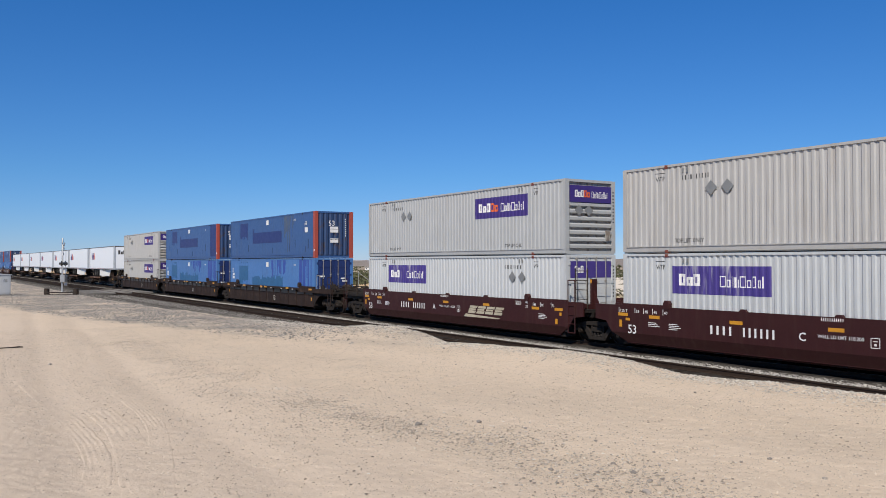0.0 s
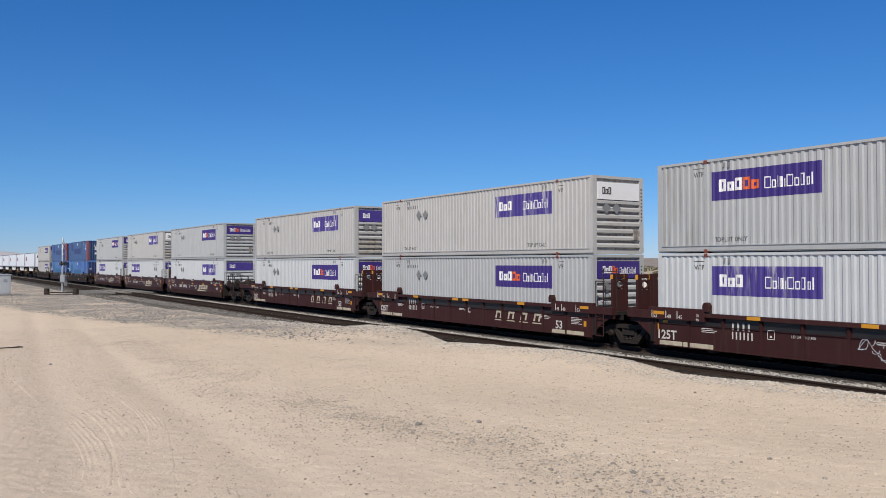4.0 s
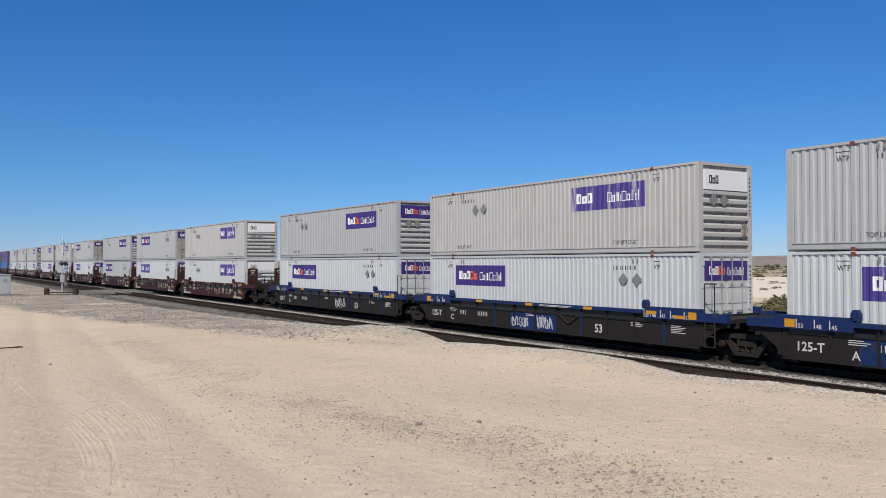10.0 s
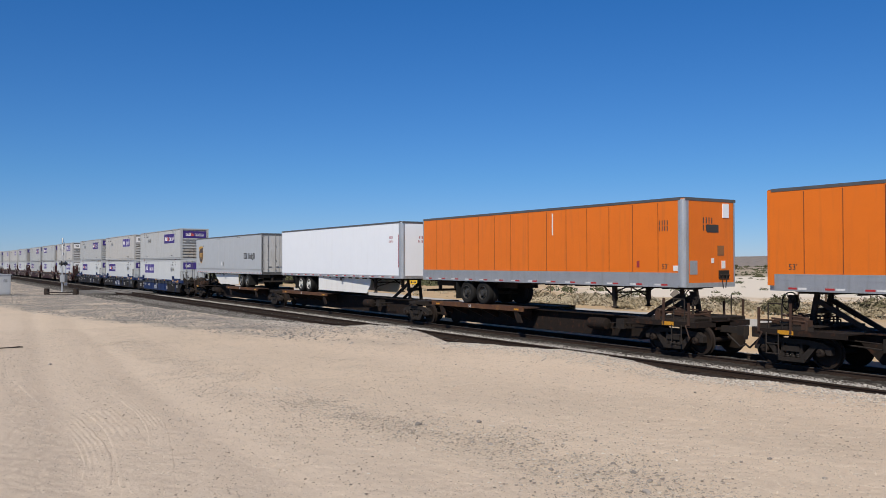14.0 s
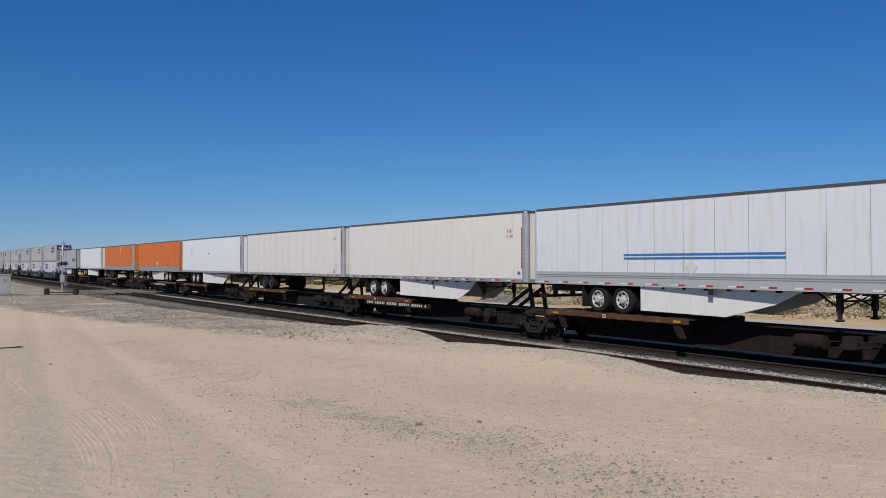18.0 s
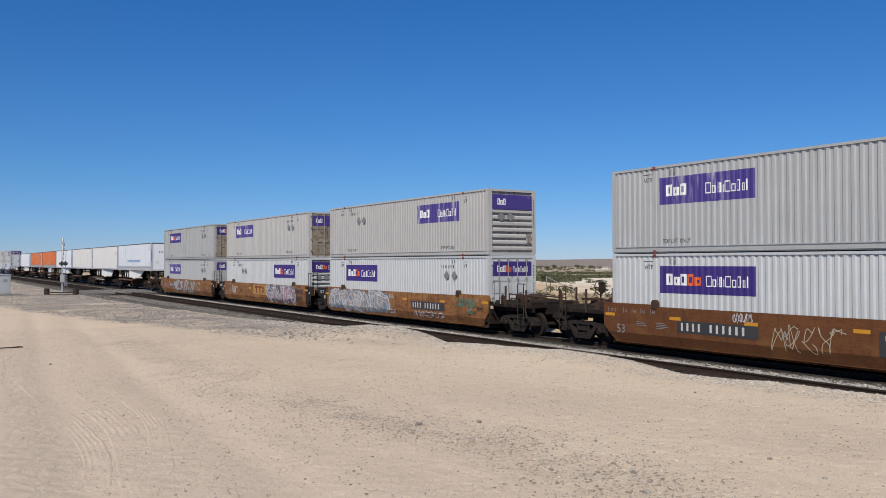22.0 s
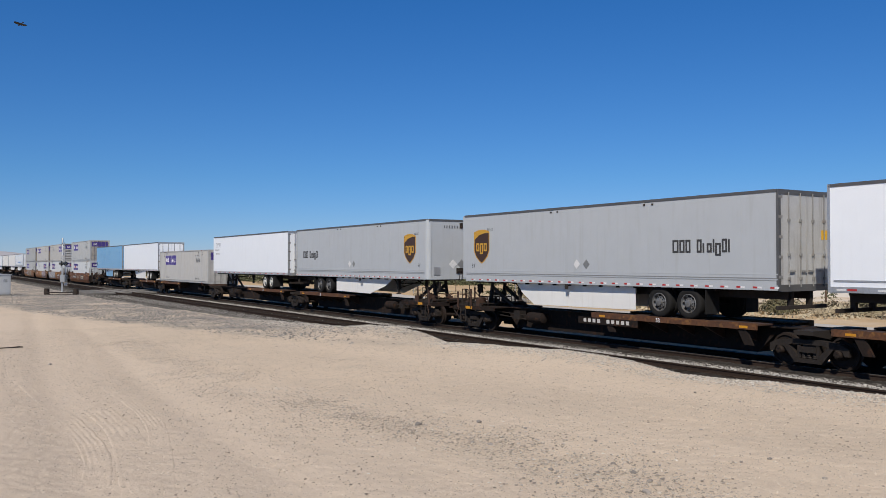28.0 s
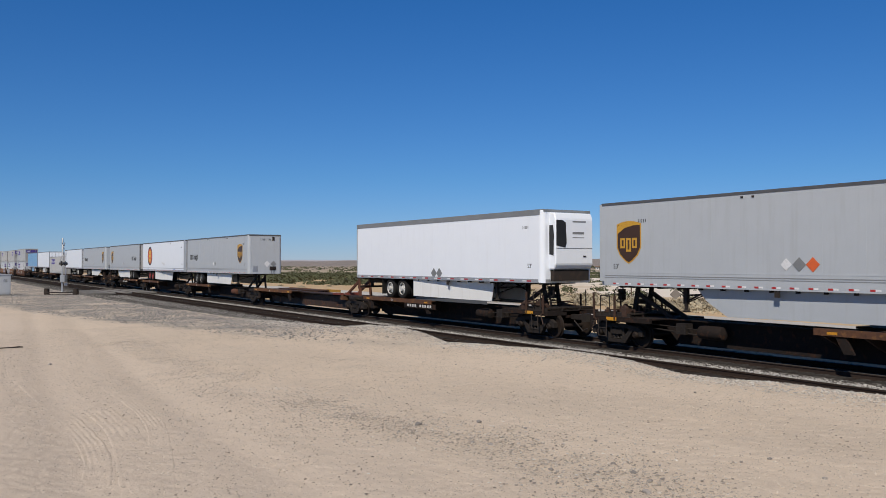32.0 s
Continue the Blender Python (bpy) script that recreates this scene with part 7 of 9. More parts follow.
trailer(505.65, T_GREY, 1, "silver-grey freight trailer with shield near its nose", 13, RIMG, seams=False, deep_rail=True, rail=T_GREY, groove=True, doors_dark=True, post_paint=T_GREY, axle=12.1, skirt=(3.8, 10.6, 2.6), nose_marks=True, emblem=shield_emblem(-HALF + 14.45, 2.52, (-HALF + 1.05, -HALF + 3.55)), plates=[(DIAMOND_W, -HALF + 7.68, 1.76, 0.18), (DIAMOND, -HALF + 8.2, 1.76, 0.18)])
spine_set([525.4, 541.8, 558.9, 576.3, 592.95, 609.1], [(524.85, -1, 12.2, 1, 0), (542.6, 1, 3.4, 1, 0), (559.7, 1, 3.4, 1, 0), (576.6, 1, 4.0, 0, 0), (593.6, 1, 4.35, 1, 0)])
trailer(524.85, T_GREY, -1, "silver-grey freight trailer, shield at its nose", 13, RIMG, seams=False, deep_rail=True, rail=T_GREY, groove=True, doors_dark=True, post_paint=T_GREY, axle=12.2, skirt=(3.6, 10.4, 1.2), emblem=shield_emblem(-HALF + 1.46, 2.52, (-HALF + 12.25, -HALF + 14.75)), plates=[(DIAMOND_W, -HALF + 7.61, 1.76, 0.18), (DIAMOND, -HALF + 8.13, 1.76, 0.18)], corner=False)
trailer(542.6, T_WHITE, 1, "white highway trailer with round red and yellow emblem", 0, RIMR, axle=12.75, skirt=(5.2, 11.0, 0.3),
        emblem=noted([(-7.95, 7.8, 1.30, 1.35, ALU, "grey stripe above the lower rail"), (-6.05, -5.55, 1.14, 1.22, BLUE_INK, "small blue lifting mark"), (4.35, 4.8, 1.20, 1.28, BLUE_INK, "small blue lifting mark"),
                      (0.0, 0.18, 1.72, 1.90, SCUFF, "faint label"), (3.15, 3.35, 3.62, 3.78, SCUFF, "grey smudge")], then=oval_emblem(-HALF + 3.1, 2.55)), plates=[(DIAMOND_W, 0.76, 1.73, 0.22)])
trailer(559.7, T_GREY, 1, "grey freight trailer with shield near its nose", 13, RIMG, seams=False, deep_rail=True, rail=T_GREY, groove=True, doors_dark=True, post_paint=T_GREY, axle=12.75, skirt=(4.4, 10.8, 0.3), nose_marks=True, emblem=shield_emblem(-HALF + 14.3, 2.52, (-HALF + 0.95, -HALF + 3.5)), plates=[(DIAMOND_W, -HALF + 7.68, 1.76, 0.18), (DIAMOND, -HALF + 8.2, 1.76, 0.18)])
trailer(593.72, T_WHITE, 1, "white refrigerated trailer with cooling unit", 0, RIMW, axle=11.9, skirt=(3.7, 10.1, 0.2), post_paint=T_WHITE, reefer=True, plates=[(DIAMOND, -HALF + 8.07, 1.33, 0.25), (DIAMOND, -HALF + 8.55, 1.33, 0.25)])
spine_set([613.75, 630.5, 647.5], [(613.1, -1, 12.2, 1, 0), (631.0, 1, 4.0, 0, 0)])
trailer(613.1, T_GREY, -1, "silver-grey freight trailer with orange hazard plate", 13, RIMG, seams=False, lower=T_GREY, deep_rail=True, rail=T_GREY, groove=True, doors_dark=True, post_paint=T_GREY, axle=12.2, skirt=(4.2, 10.4, 1.2), emblem=shield_emblem(-HALF + 1.46, 2.52, (-HALF + 12.25, -HALF + 14.75)), plates=[(DIAMOND_W, -HALF + 7.61, 1.76, 0.21), (DIAMOND, -HALF + 8.02, 1.76, 0.21), (ORANGE_INK, -HALF + 8.44, 1.76, 0.21)], corner=False)


# ---- ground, tracks ----
def smoothstep(a, b, x):
    t = min(1.0, max(0.0, (x - a) / (b - a)))
    return t * t * (3 - 2 * t)


BANK_X = (-80.0, -59.0, -46.5, -38.0, -31.6, -29.0, -26.8, -25.2, -23.6, -20.5, -17.4, -15.2, -13.4, -11.8, -10.4, -8.0)
BANK_Z = (-0.29, -0.20, -0.08, 0.12, 0.31, 0.54, 0.58, 0.52, 0.31, 0.41, 0.58, 0.53, 0.38, 0.43, 0.51, 0.52)
SAND_R = (0.0, 10.0, 17.0, 28.0, 40.0, 48.0, 60.0, 80.0)
SAND_Z = (1.05, 0.80, 0.52, 0.36, 0.08, -0.08, -0.20, -0.29)


def crest(x):
    """Where the sand bank ends towards the tracks."""
    return 15.1 + 0.12 * noise.noise((x * 0.6, 7.7, 0))


def ground_z(x, y):
    """The sand falls from the camera to a bank along the tracks; beyond them the land drops to a dry wash."""
    r = math.hypot(x, y)
    if y < 26:
        sand = float(np.interp(r, SAND_R, SAND_Z))
        if -90 < x < 10:
            sand += (float(np.interp(x, BANK_X, BANK_Z)) - sand) * math.exp(-((y - 15.0) / (1.8 if y < 15 else 9.0)) ** 2)
        near = 1 - smoothstep(60, 160, r)
        sand += near * (0.035 * noise.noise((x * 0.35, y * 0.35, 0)) + 0.018 * noise.noise((x * 1.7, y * 1.7, 4)))
        for off in (-0.9, 0.9):
            d = (y - 2.3 - off) - 0.10 * (-x - 8.7)
            sand -= near * 0.05 * math.exp(-(d / 0.35) ** 2)
        z = sand + (-0.45 - sand) * smoothstep(crest(x), crest(x) + 1.3, y)
    else:
        far = -0.35 - 4.6 * smoothstep(36, 130, y) + 0.30 * noise.noise((x * 0.05, y * 0.05, 9)) * smoothstep(26, 60, y)
        z = -0.45 + (far + 0.45) * smoothstep(26, 31, y)
    return z


def spaced(lo, hi, d0, d1, step, grow, far):
    """Coordinates: even steps from d0 to d1, growing ones outside, out to far."""
    v = list(np.arange(d0, d1 + step / 2, step))
    s, x = step, v[-1]
    while x < hi:
        s = min(s * grow, far)
        x += s
        v.append(x)
    s, x = step, v[0]
    while x > lo:
        s = min(s * grow, far)
        x -= s
        v.insert(0, x)
    return v


def ground_mat():
    m = bpy.data.materials.new("desert sand")
    m.use_nodes = True
    n, l = m.node_tree.nodes, m.node_tree.links
    p = n["Principled BSDF"]
    geo = n.new("ShaderNodeNewGeometry")
    sep = n.new("ShaderNodeSeparateXYZ")
    l.new(geo.outputs["Position"], sep.inputs[0])

    def noisy(scale, detail=5.0, rough=0.55, vec=None):
        t = n.new("ShaderNodeTexNoise")
        t.inputs["Scale"].default_value, t.inputs["Detail"].default_value, t.inputs["Roughness"].default_value = scale, detail, rough
        l.new(vec or geo.outputs["Position"], t.inputs["Vector"])
        return t.outputs["Fac"]

    def ramp(f, a, b, lo=0.0, hi=1.0):
        r = n.new("ShaderNodeMapRange")
        for i, v in ((1, a), (2, b), (3, lo), (4, hi)):
            r.inputs[i].default_value = v
        l.new(f, r.inputs[0])
        return r.outputs[0]

    def mixed(f, a, b):
        x = n.new("ShaderNodeMix")
        x.data_type = "RGBA"
        l.new(f, x.inputs[0])
        for c, i in ((a, 6), (b, 7)):
            if isinstance(c, tuple):
                x.inputs[i].default_value = (*c, 1)
            else:
                l.new(c, x.inputs[i])
        return x.outputs[2]

    def mul(a, b):
        x = n.new("ShaderNodeMath")
        x.operation = "MULTIPLY"
        l.new(a, x.inputs[0])
        l.new(b, x.inputs[1])
        return x.outputs[0]
    sand = mixed(ramp(noisy(0.22), 0.35, 0.65), (0.675, 0.552, 0.428), (0.625, 0.515, 0.404))
    sand = mixed(ramp(noisy(1.1), 0.5, 0.9), sand, (0.57, 0.475, 0.376))
    sand = mixed(ramp(noisy(8.0, 6.0, 0.75), 0.47, 0.66, 0.0, 0.5), sand, (0.54, 0.445, 0.352))
    sand = mixed(ramp(noisy(2.6, 8.0, 0.8), 0.47, 0.60, 0.0, 0.4), sand, (0.52, 0.438, 0.356))
    # broad swept bands, smoother and paler where wheels have passed
    sweep = n.new("ShaderNodeMapping")
    sweep.inputs["Rotation"].default_value = (0, 0, radians(3.0))
    sweep.inputs["Scale"].default_value = (0.05, 0.55, 1.0)
    l.new(geo.outputs["Position"], sweep.inputs["Vector"])
    sand = mixed(ramp(noisy(1.0, 3.0, 0.5, sweep.outputs["Vector"]), 0.46, 0.62, 0.0, 0.5), sand, (0.72, 0.595, 0.47))
    sand = mixed(ramp(noisy(1.9, 8.0, 0.8), 0.54, 0.66, 0.0, 0.5), sand, (0.725, 0.61, 0.488))
    # the ground where vehicles turn is greyer
    sand = mixed(ramp(sep.outputs["Y"], 6.5, 2.0, 0.0, 0.45), sand, (0.555, 0.465, 0.39))
    # fine grit and pebbles
    grit = mixed(ramp(noisy(60.0, 4.0, 0.7), 0.50, 0.64, 0.0, 0.6), sand, (0.53, 0.445, 0.36))
    grit = mixed(ramp(noisy(30.0, 2.0), 0.66, 0.70), grit, (0.20, 0.17, 0.145))
    grit = mixed(ramp(noisy(36.0, 2.0), 0.67, 0.71), grit, (0.74, 0.67, 0.57))
    # faint wheel marks dragged along the sand
    drag = n.new("ShaderNodeMapping")
    drag.inputs["Rotation"].default_value = (0, 0, radians(8.6))
    drag.inputs["Scale"].default_value = (0.14, 6.0, 1.0)
    l.new(geo.outputs["Position"], drag.inputs["Vector"])
    marks = noisy(1.0, 4.0, 0.6, drag.outputs["Vector"])
    where = mul(ramp(sep.outputs["Y"], 5.5, 2.5), ramp(noisy(0.18, 3.0), 0.42, 0.56))
    grit = mixed(mul(ramp(marks, 0.5, 0.66, 0.0, 0.3), where), grit, (0.46, 0.39, 0.33))
    # grey gravel patches near the railway
    edge = n.new("ShaderNodeMath")
    edge.operation = "MULTIPLY_ADD"
    l.new(sep.outputs["X"], edge.inputs[0])
    edge.inputs[1].default_value = -0.13
    l.new(sep.outputs["Y"], edge.inputs[2])
    gv = mul(mul(ramp(noisy(0.35, 6.0, 0.65), 0.36, 0.60), ramp(edge.outputs[0], 13.8, 16.0)), ramp(sep.outputs["X"], -20.0, -34.0))
    stones = n.new("ShaderNodeTexVoronoi")
    stones.inputs["Scale"].default_value = 24.0
    l.new(geo.outputs["Position"], stones.inputs["Vector"])
    sc = n.new("ShaderNodeSeparateColor")
    l.new(stones.outputs["Color"], sc.inputs[0])
    stone_c = mixed(sc.outputs[0], (0.165, 0.152, 0.14), (0.40, 0.37, 0.335))
    near = mixed(gv, grit, stone_c)
    # beyond the tracks: tan flats, a pale dry wash, dark brush, then brown fields
    dot = n.new("ShaderNodeVectorMath")
    dot.operation = "DOT_PRODUCT"
    l.new(geo.outputs["Position"], dot.inputs[0])
    dot.inputs[1].default_value = (-0.843, 0.537, 0)
    side = n.new("ShaderNodeVectorMath")
    side.operation = "DOT_PRODUCT"
    l.new(geo.outputs["Position"], side.inputs[0])
    side.inputs[1].default_value = (0.537, 0.843, 0)

    def add(f, k, g):
        x = n.new("ShaderNodeMath")
        x.operation = "MULTIPLY_ADD"
        l.new(f, x.inputs[0])
        x.inputs[1].default_value = k
        l.new(g, x.inputs[2])
        return x.outputs[0]
    far = mixed(ramp(noisy(0.05, 6.0), 0.4, 0.62), (0.57, 0.415, 0.25), (0.50, 0.36, 0.215))
    far = mixed(ramp(noisy(0.9, 5.0, 0.7), 0.5, 0.68, 0.0, 0.6), far, (0.42, 0.32, 0.20))
    far = mixed(mul(ramp(noisy(0.22, 6.0, 0.65), 0.46, 0.6, 0.0, 0.8), ramp(side.outputs["Value"], 5.0, 45.0)), far, (0.66, 0.575, 0.46))
    wob = add(noisy(0.06, 6.0, 0.6), 110.0, add(noisy(0.012, 5.0), 120.0, dot.outputs["Value"]))
    across = add(noisy(0.03, 6.0, 0.65), 110.0, side.outputs["Value"])
    far = mixed(mul(ramp(wob, 272, 300), ramp(across, 85, 105)), far, (0.73, 0.655, 0.56))
    far = mixed(ramp(wob, 545, 590), far, (0.40, 0.34, 0.255))
    far = mixed(ramp(wob, 800, 1000), far, (0.38, 0.31, 0.24))
    far = mixed(mul(ramp(noisy(0.008, 6.0, 0.7), 0.48, 0.6), ramp(wob, 800, 1000)), far, (0.29, 0.245, 0.195))
    col = mixed(ramp(sep.outputs["Y"], 25.5, 28.0), near, far)
    l.new(col, p.inputs["Base Color"])
    p.inputs["Roughness"].default_value = 0.95
    p.inputs["Specular IOR Level"].default_value = 0.15
    b1 = n.new("ShaderNodeBump")
    b1.inputs["Strength"].default_value, b1.inputs["Distance"].default_value = 1.0, 0.010
    l.new(noisy(46.0, 6.0, 0.7), b1.inputs["Height"])
    b2 = n.new("ShaderNodeBump")
    b2.inputs["Strength"].default_value, b2.inputs["Distance"].default_value = 0.6, 0.06
    l.new(noisy(4.0, 6.0, 0.6), b2.inputs["Height"])
    l.new(b1.outputs["Normal"], b2.inputs["Normal"])
    l.new(b2.outputs["Normal"], p.inputs["Normal"])
    return m


GROUND = ground_mat()
gx = spaced(-4400, 4400, -60.0, 14.0, 0.33, 1.14, 160)
gy = spaced(-600, 4400, 1.0, 19.0, 0.22, 1.14, 130)
verts = [(x, y, ground_z(x, y)) for y in gy for x in gx]
nx = len(gx)
faces = [(j * nx + i, j * nx + i + 1, (j + 1) * nx + i + 1, (j + 1) * nx + i) for j in range(len(gy) - 1) for i in range(nx - 1)]
me = bpy.data.meshes.new("ground")
me.from_pydata(verts, [], faces)
me.materials.append(GROUND)
me.shade_smooth()
tagged(new("ground", me), "pale tan desert sand with grit and gravel", "ground", kind="structure")

BALLAST = mat("grey ballast stone", (0.30, 0.28, 0.26), (0.42, 0.39, 0.35), 0.9, fine=14, coarse=9, mix=0.3, dirt=(0.12, 0.10, 0.085), amount=0.7, bump=0.05, bumpscale=14, space="Object")
# oil stains, and the shade below the train painted into the same dark colour
OILY_SHADE = mat("ballast darkened by oil and painted shade", (0.030, 0.027, 0.025), (0.055, 0.05, 0.045), 0.9, fine=14, coarse=7, mix=0.3, bump=0.05, bumpscale=14, spec=0.05)


def pale_edges(m):
    """Clean pale stone between the two tracks and beyond the far one; oil, dust and train shade put into the colour
    darken it under the cars.
    """
    n, l = m.node_tree.nodes, m.node_tree.links
    p = n["Principled BSDF"]
    src = p.inputs["Base Color"].links[0].from_socket
    geo = n.new("ShaderNodeNewGeometry")
    sep = n.new("ShaderNodeSeparateXYZ")
    l.new(geo.outputs["Position"], sep.inputs[0])
    wide = n.new("ShaderNodeValToRGB")
    span = n.new("ShaderNodeMapRange")
    span.inputs[1].default_value, span.inputs[2].default_value = 15.0, 27.0
    l.new(sep.outputs["Y"], span.inputs[0])
    l.new(span.outputs[0], wide.inputs[0])
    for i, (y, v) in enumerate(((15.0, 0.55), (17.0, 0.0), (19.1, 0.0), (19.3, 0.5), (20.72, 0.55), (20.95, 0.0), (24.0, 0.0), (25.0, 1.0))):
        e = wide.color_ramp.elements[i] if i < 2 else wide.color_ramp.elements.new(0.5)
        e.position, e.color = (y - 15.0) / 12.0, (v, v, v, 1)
    cells = n.new("ShaderNodeTexVoronoi")
    cells.inputs["Scale"].default_value = 15.0
    l.new(geo.outputs["Position"], cells.inputs["Vector"])
    one = n.new("ShaderNodeSeparateColor")
    l.new(cells.outputs["Color"], one.inputs[0])
    pale = n.new("ShaderNodeMix")
    pale.data_type = "RGBA"
    pick = n.new("ShaderNodeMapRange")
    pick.inputs[1].default_value, pick.inputs[2].default_value = 0.5, 1.0
    l.new(one.outputs[0], pick.inputs[0])
    l.new(pick.outputs[0], pale.inputs[0])
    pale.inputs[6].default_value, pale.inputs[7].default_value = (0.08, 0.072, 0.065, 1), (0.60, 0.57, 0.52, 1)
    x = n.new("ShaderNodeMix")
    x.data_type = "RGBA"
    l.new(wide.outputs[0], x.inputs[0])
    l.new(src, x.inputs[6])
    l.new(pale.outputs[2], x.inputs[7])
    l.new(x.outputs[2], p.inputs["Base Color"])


pale_edges(OILY_SHADE)
TIE = mat("creosoted tie wood", (0.022, 0.018, 0.016), (0.034, 0.027, 0.023), 0.9, fine=20, coarse=3, vary=0.25, bump=0.006, stretch=(6, 1, 6), spec=0.1)
RAILM = mat("rusty rail steel", (0.05, 0.034, 0.026), (0.036, 0.026, 0.021), 0.85, fine=20, coarse=3, spec=0.1)
RAILTOP = mat("worn rail head", (0.10, 0.095, 0.09), (0.07, 0.065, 0.06), 0.7, metal=0.0, spec=0.2)
X0, X1 = -900.0, 300.0


def bed_make(bm):
    """The ballast bed: a strip with shoulders, its top rippled."""
    xs = spaced(X0, X1, -80, 8, 0.5, 1.15, 20)
    prof = [(-4.6, -0.60), (-3.4, -0.20), (-2.2, -0.155), (-1.0, -0.165), (0.0, -0.17), (1.0, -0.165), (1.6, -0.19), (2.0, -0.21), (2.4, -0.20), (2.65, -0.155), (3.0, -0.14), (4.0, -0.15), (5.0, -0.15), (5.6, -0.145), (6.4, -0.20), (7.8, -0.62)]
    rows = []
    for x in xs:
        rows.append([bm.verts.new((x, YN + y + 0.12 * noise.noise((x * 0.4, y, 0)), z + 0.035 * noise.noise((x * 1.3, y * 2.0, 2)))) for y, z in prof])
    for a, b in zip(rows, rows[1:]):
        for i in range(len(prof) - 1):
            bm.faces.new((a[i], b[i], b[i + 1], a[i + 1]))


bed = part("ballast_bed", bed_make, OILY_SHADE, None, smooth=True)
tagged(bed, "grey crushed stone ballast bed under two tracks", "ballast", kind="structure")
for name, yc in (("near", YN), ("far", YC)):
    tk = empty("track_" + name, "railway track with rusty rails and dark ties", "track", kind="structure")
    for sg in (-1, 1):
        y = yc + sg * 0.755
        def rail_make(bm):
            prism(bm, [(y - 0.07, -0.172), (y + 0.07, -0.172), (y + 0.07, -0.158), (y + 0.012, -0.14), (y + 0.012, -0.045), (y + 0.036, -0.035), (y + 0.036, -0.008), (y - 0.036, -0.008), (y - 0.036, -0.035), (y - 0.012, -0.045), (y - 0.012, -0.14), (y - 0.07, -0.158)], X0, X1, "x")
        r = part("rail", rail_make, RAILM, tk, "rust-brown steel rail")
        part("rail_head", lambda bm: box(bm, X0, X1, y - 0.033, y + 0.033, -0.008, 0.0), RAILTOP if yc == YC else RAILM, r, "worn rail top")
    k = 0
    tie_mesh = None
    rest = []
    x = 6.0
    while x > -330:
        if x > -75:
            if tie_mesh is None:
                bm = bmesh.new()
                box(bm, -0.115, 0.115, -1.3, 1.3, -0.18, 0.0)
                bmesh.ops.bevel(bm, geom=bm.edges[:], offset=0.012, segments=1, affect="EDGES")
                tie_mesh = bpy.data.meshes.new("tie")
                bm.to_mesh(tie_mesh)
                bm.free()
                tie_mesh.materials.append(TIE)
            t = new("tie", tie_mesh)
            t.parent = tk
            rr = random.Random(int(x * 100))
            t.matrix_basis = pose(x, yc + rr.uniform(-0.05, 0.05), -0.145 + rr.uniform(-0.012, 0.01), 0, 0, rr.uniform(-1.2, 1.2))
        else:
            rest.append(x)
        x -= 0.54
    tagged(part("far_ties", lambda bm: [box(bm, q - 0.115, q + 0.115, yc - 1.3, yc + 1.3, -0.32, -0.145) for q in rest], TIE, tk), kind="stuff")
    def plates_make(bm):
        q = 6.0
        while q > -75:
            for sg in (-1, 1):
                for d in (-0.11, 0.11):
                    box(bm, q - 0.09, q + 0.09, yc + sg * 0.755 + d - 0.06, yc + sg * 0.755 + d + 0.06, -0.15, -0.128)
            q -= 0.54
    tagged(part("tie_plates", plates_make, RAILM, tk), kind="stuff")


# ---- loose stone ----
def stones(name, spots, sizes, material, label, parent=None, seed=1):
    """Many small rough stones in one mesh."""
    rs = np.random.RandomState(seed)
    base = np.array([(1, 0, 0), (0, 1, 0), (-1, 0, 0), (0, -1, 0), (0.1, 0.1, 0.8), (0.62, 0.62, 0.42), (-0.6, 0.55, 0.45), (-0.55, -0.62, 0.4), (0.6, -0.6, 0.45)])
    tri = [(0, 5, 4), (5, 1, 4), (1, 6, 4), (6, 2, 4), (2, 7, 4), (7, 3, 4), (3, 8, 4), (8, 0, 4), (0, 1, 5), (1, 2, 6), (2, 3, 7), (3, 0, 8)]
    n = len(spots)
    spots, sizes = np.asarray(spots), np.asarray(sizes)
    ang = rs.uniform(0, 6.28, n)
    sc = rs.uniform(0.6, 1.25, (n, 1, 3)) * sizes[:, None, None] * np.array([1.0, 1.0, 0.85])
    v = base[None] * (1 + rs.uniform(-0.22, 0.22, (n, len(base), 1))) * sc
    c, s = np.cos(ang)[:, None], np.sin(ang)[:, None]
    x = v[:, :, 0] * c - v[:, :, 1] * s
    y = v[:, :, 0] * s + v[:, :, 1] * c
    v = np.stack([x, y, v[:, :, 2]], 2) + spots[:, None, :]
    f = (np.arange(n)[:, None, None] * len(base) + np.array(tri)[None]).reshape(-1, 3)
    me = bpy.data.meshes.new(name)
    me.from_pydata(v.reshape(-1, 3).tolist(), [], f.tolist())
    me.materials.append(material)
    ob = new(name, me)
    return tagged(ob, label, "gravel", kind="stuff")


def grit(name, spots, sizes, material, label, seed):
    rr = np.random.RandomState(seed)
    spots, sizes = np.asarray(spots), np.asarray(sizes)
    base = np.array([(1, 0, 0), (0, 1, 0), (-1, 0, 0), (0, -1, 0), (0, 0, 0.85)])
    n = len(spots)
    v = base[None] * sizes[:, None, None] * rr.uniform(0.6, 1.4, (n, 5, 1)) + spots[:, None, :]
    f = (np.arange(n)[:, None, None] * 5 + np.array([(0, 1, 4), (1, 2, 4), (2, 3, 4), (3, 0, 4)])[None]).reshape(-1, 3)
    me = bpy.data.meshes.new(name)
    me.from_pydata(v.reshape(-1, 3).tolist(), [], f.tolist())
    me.materials.append(material)
    return tagged(new(name, me), label, "gravel", kind="stuff")


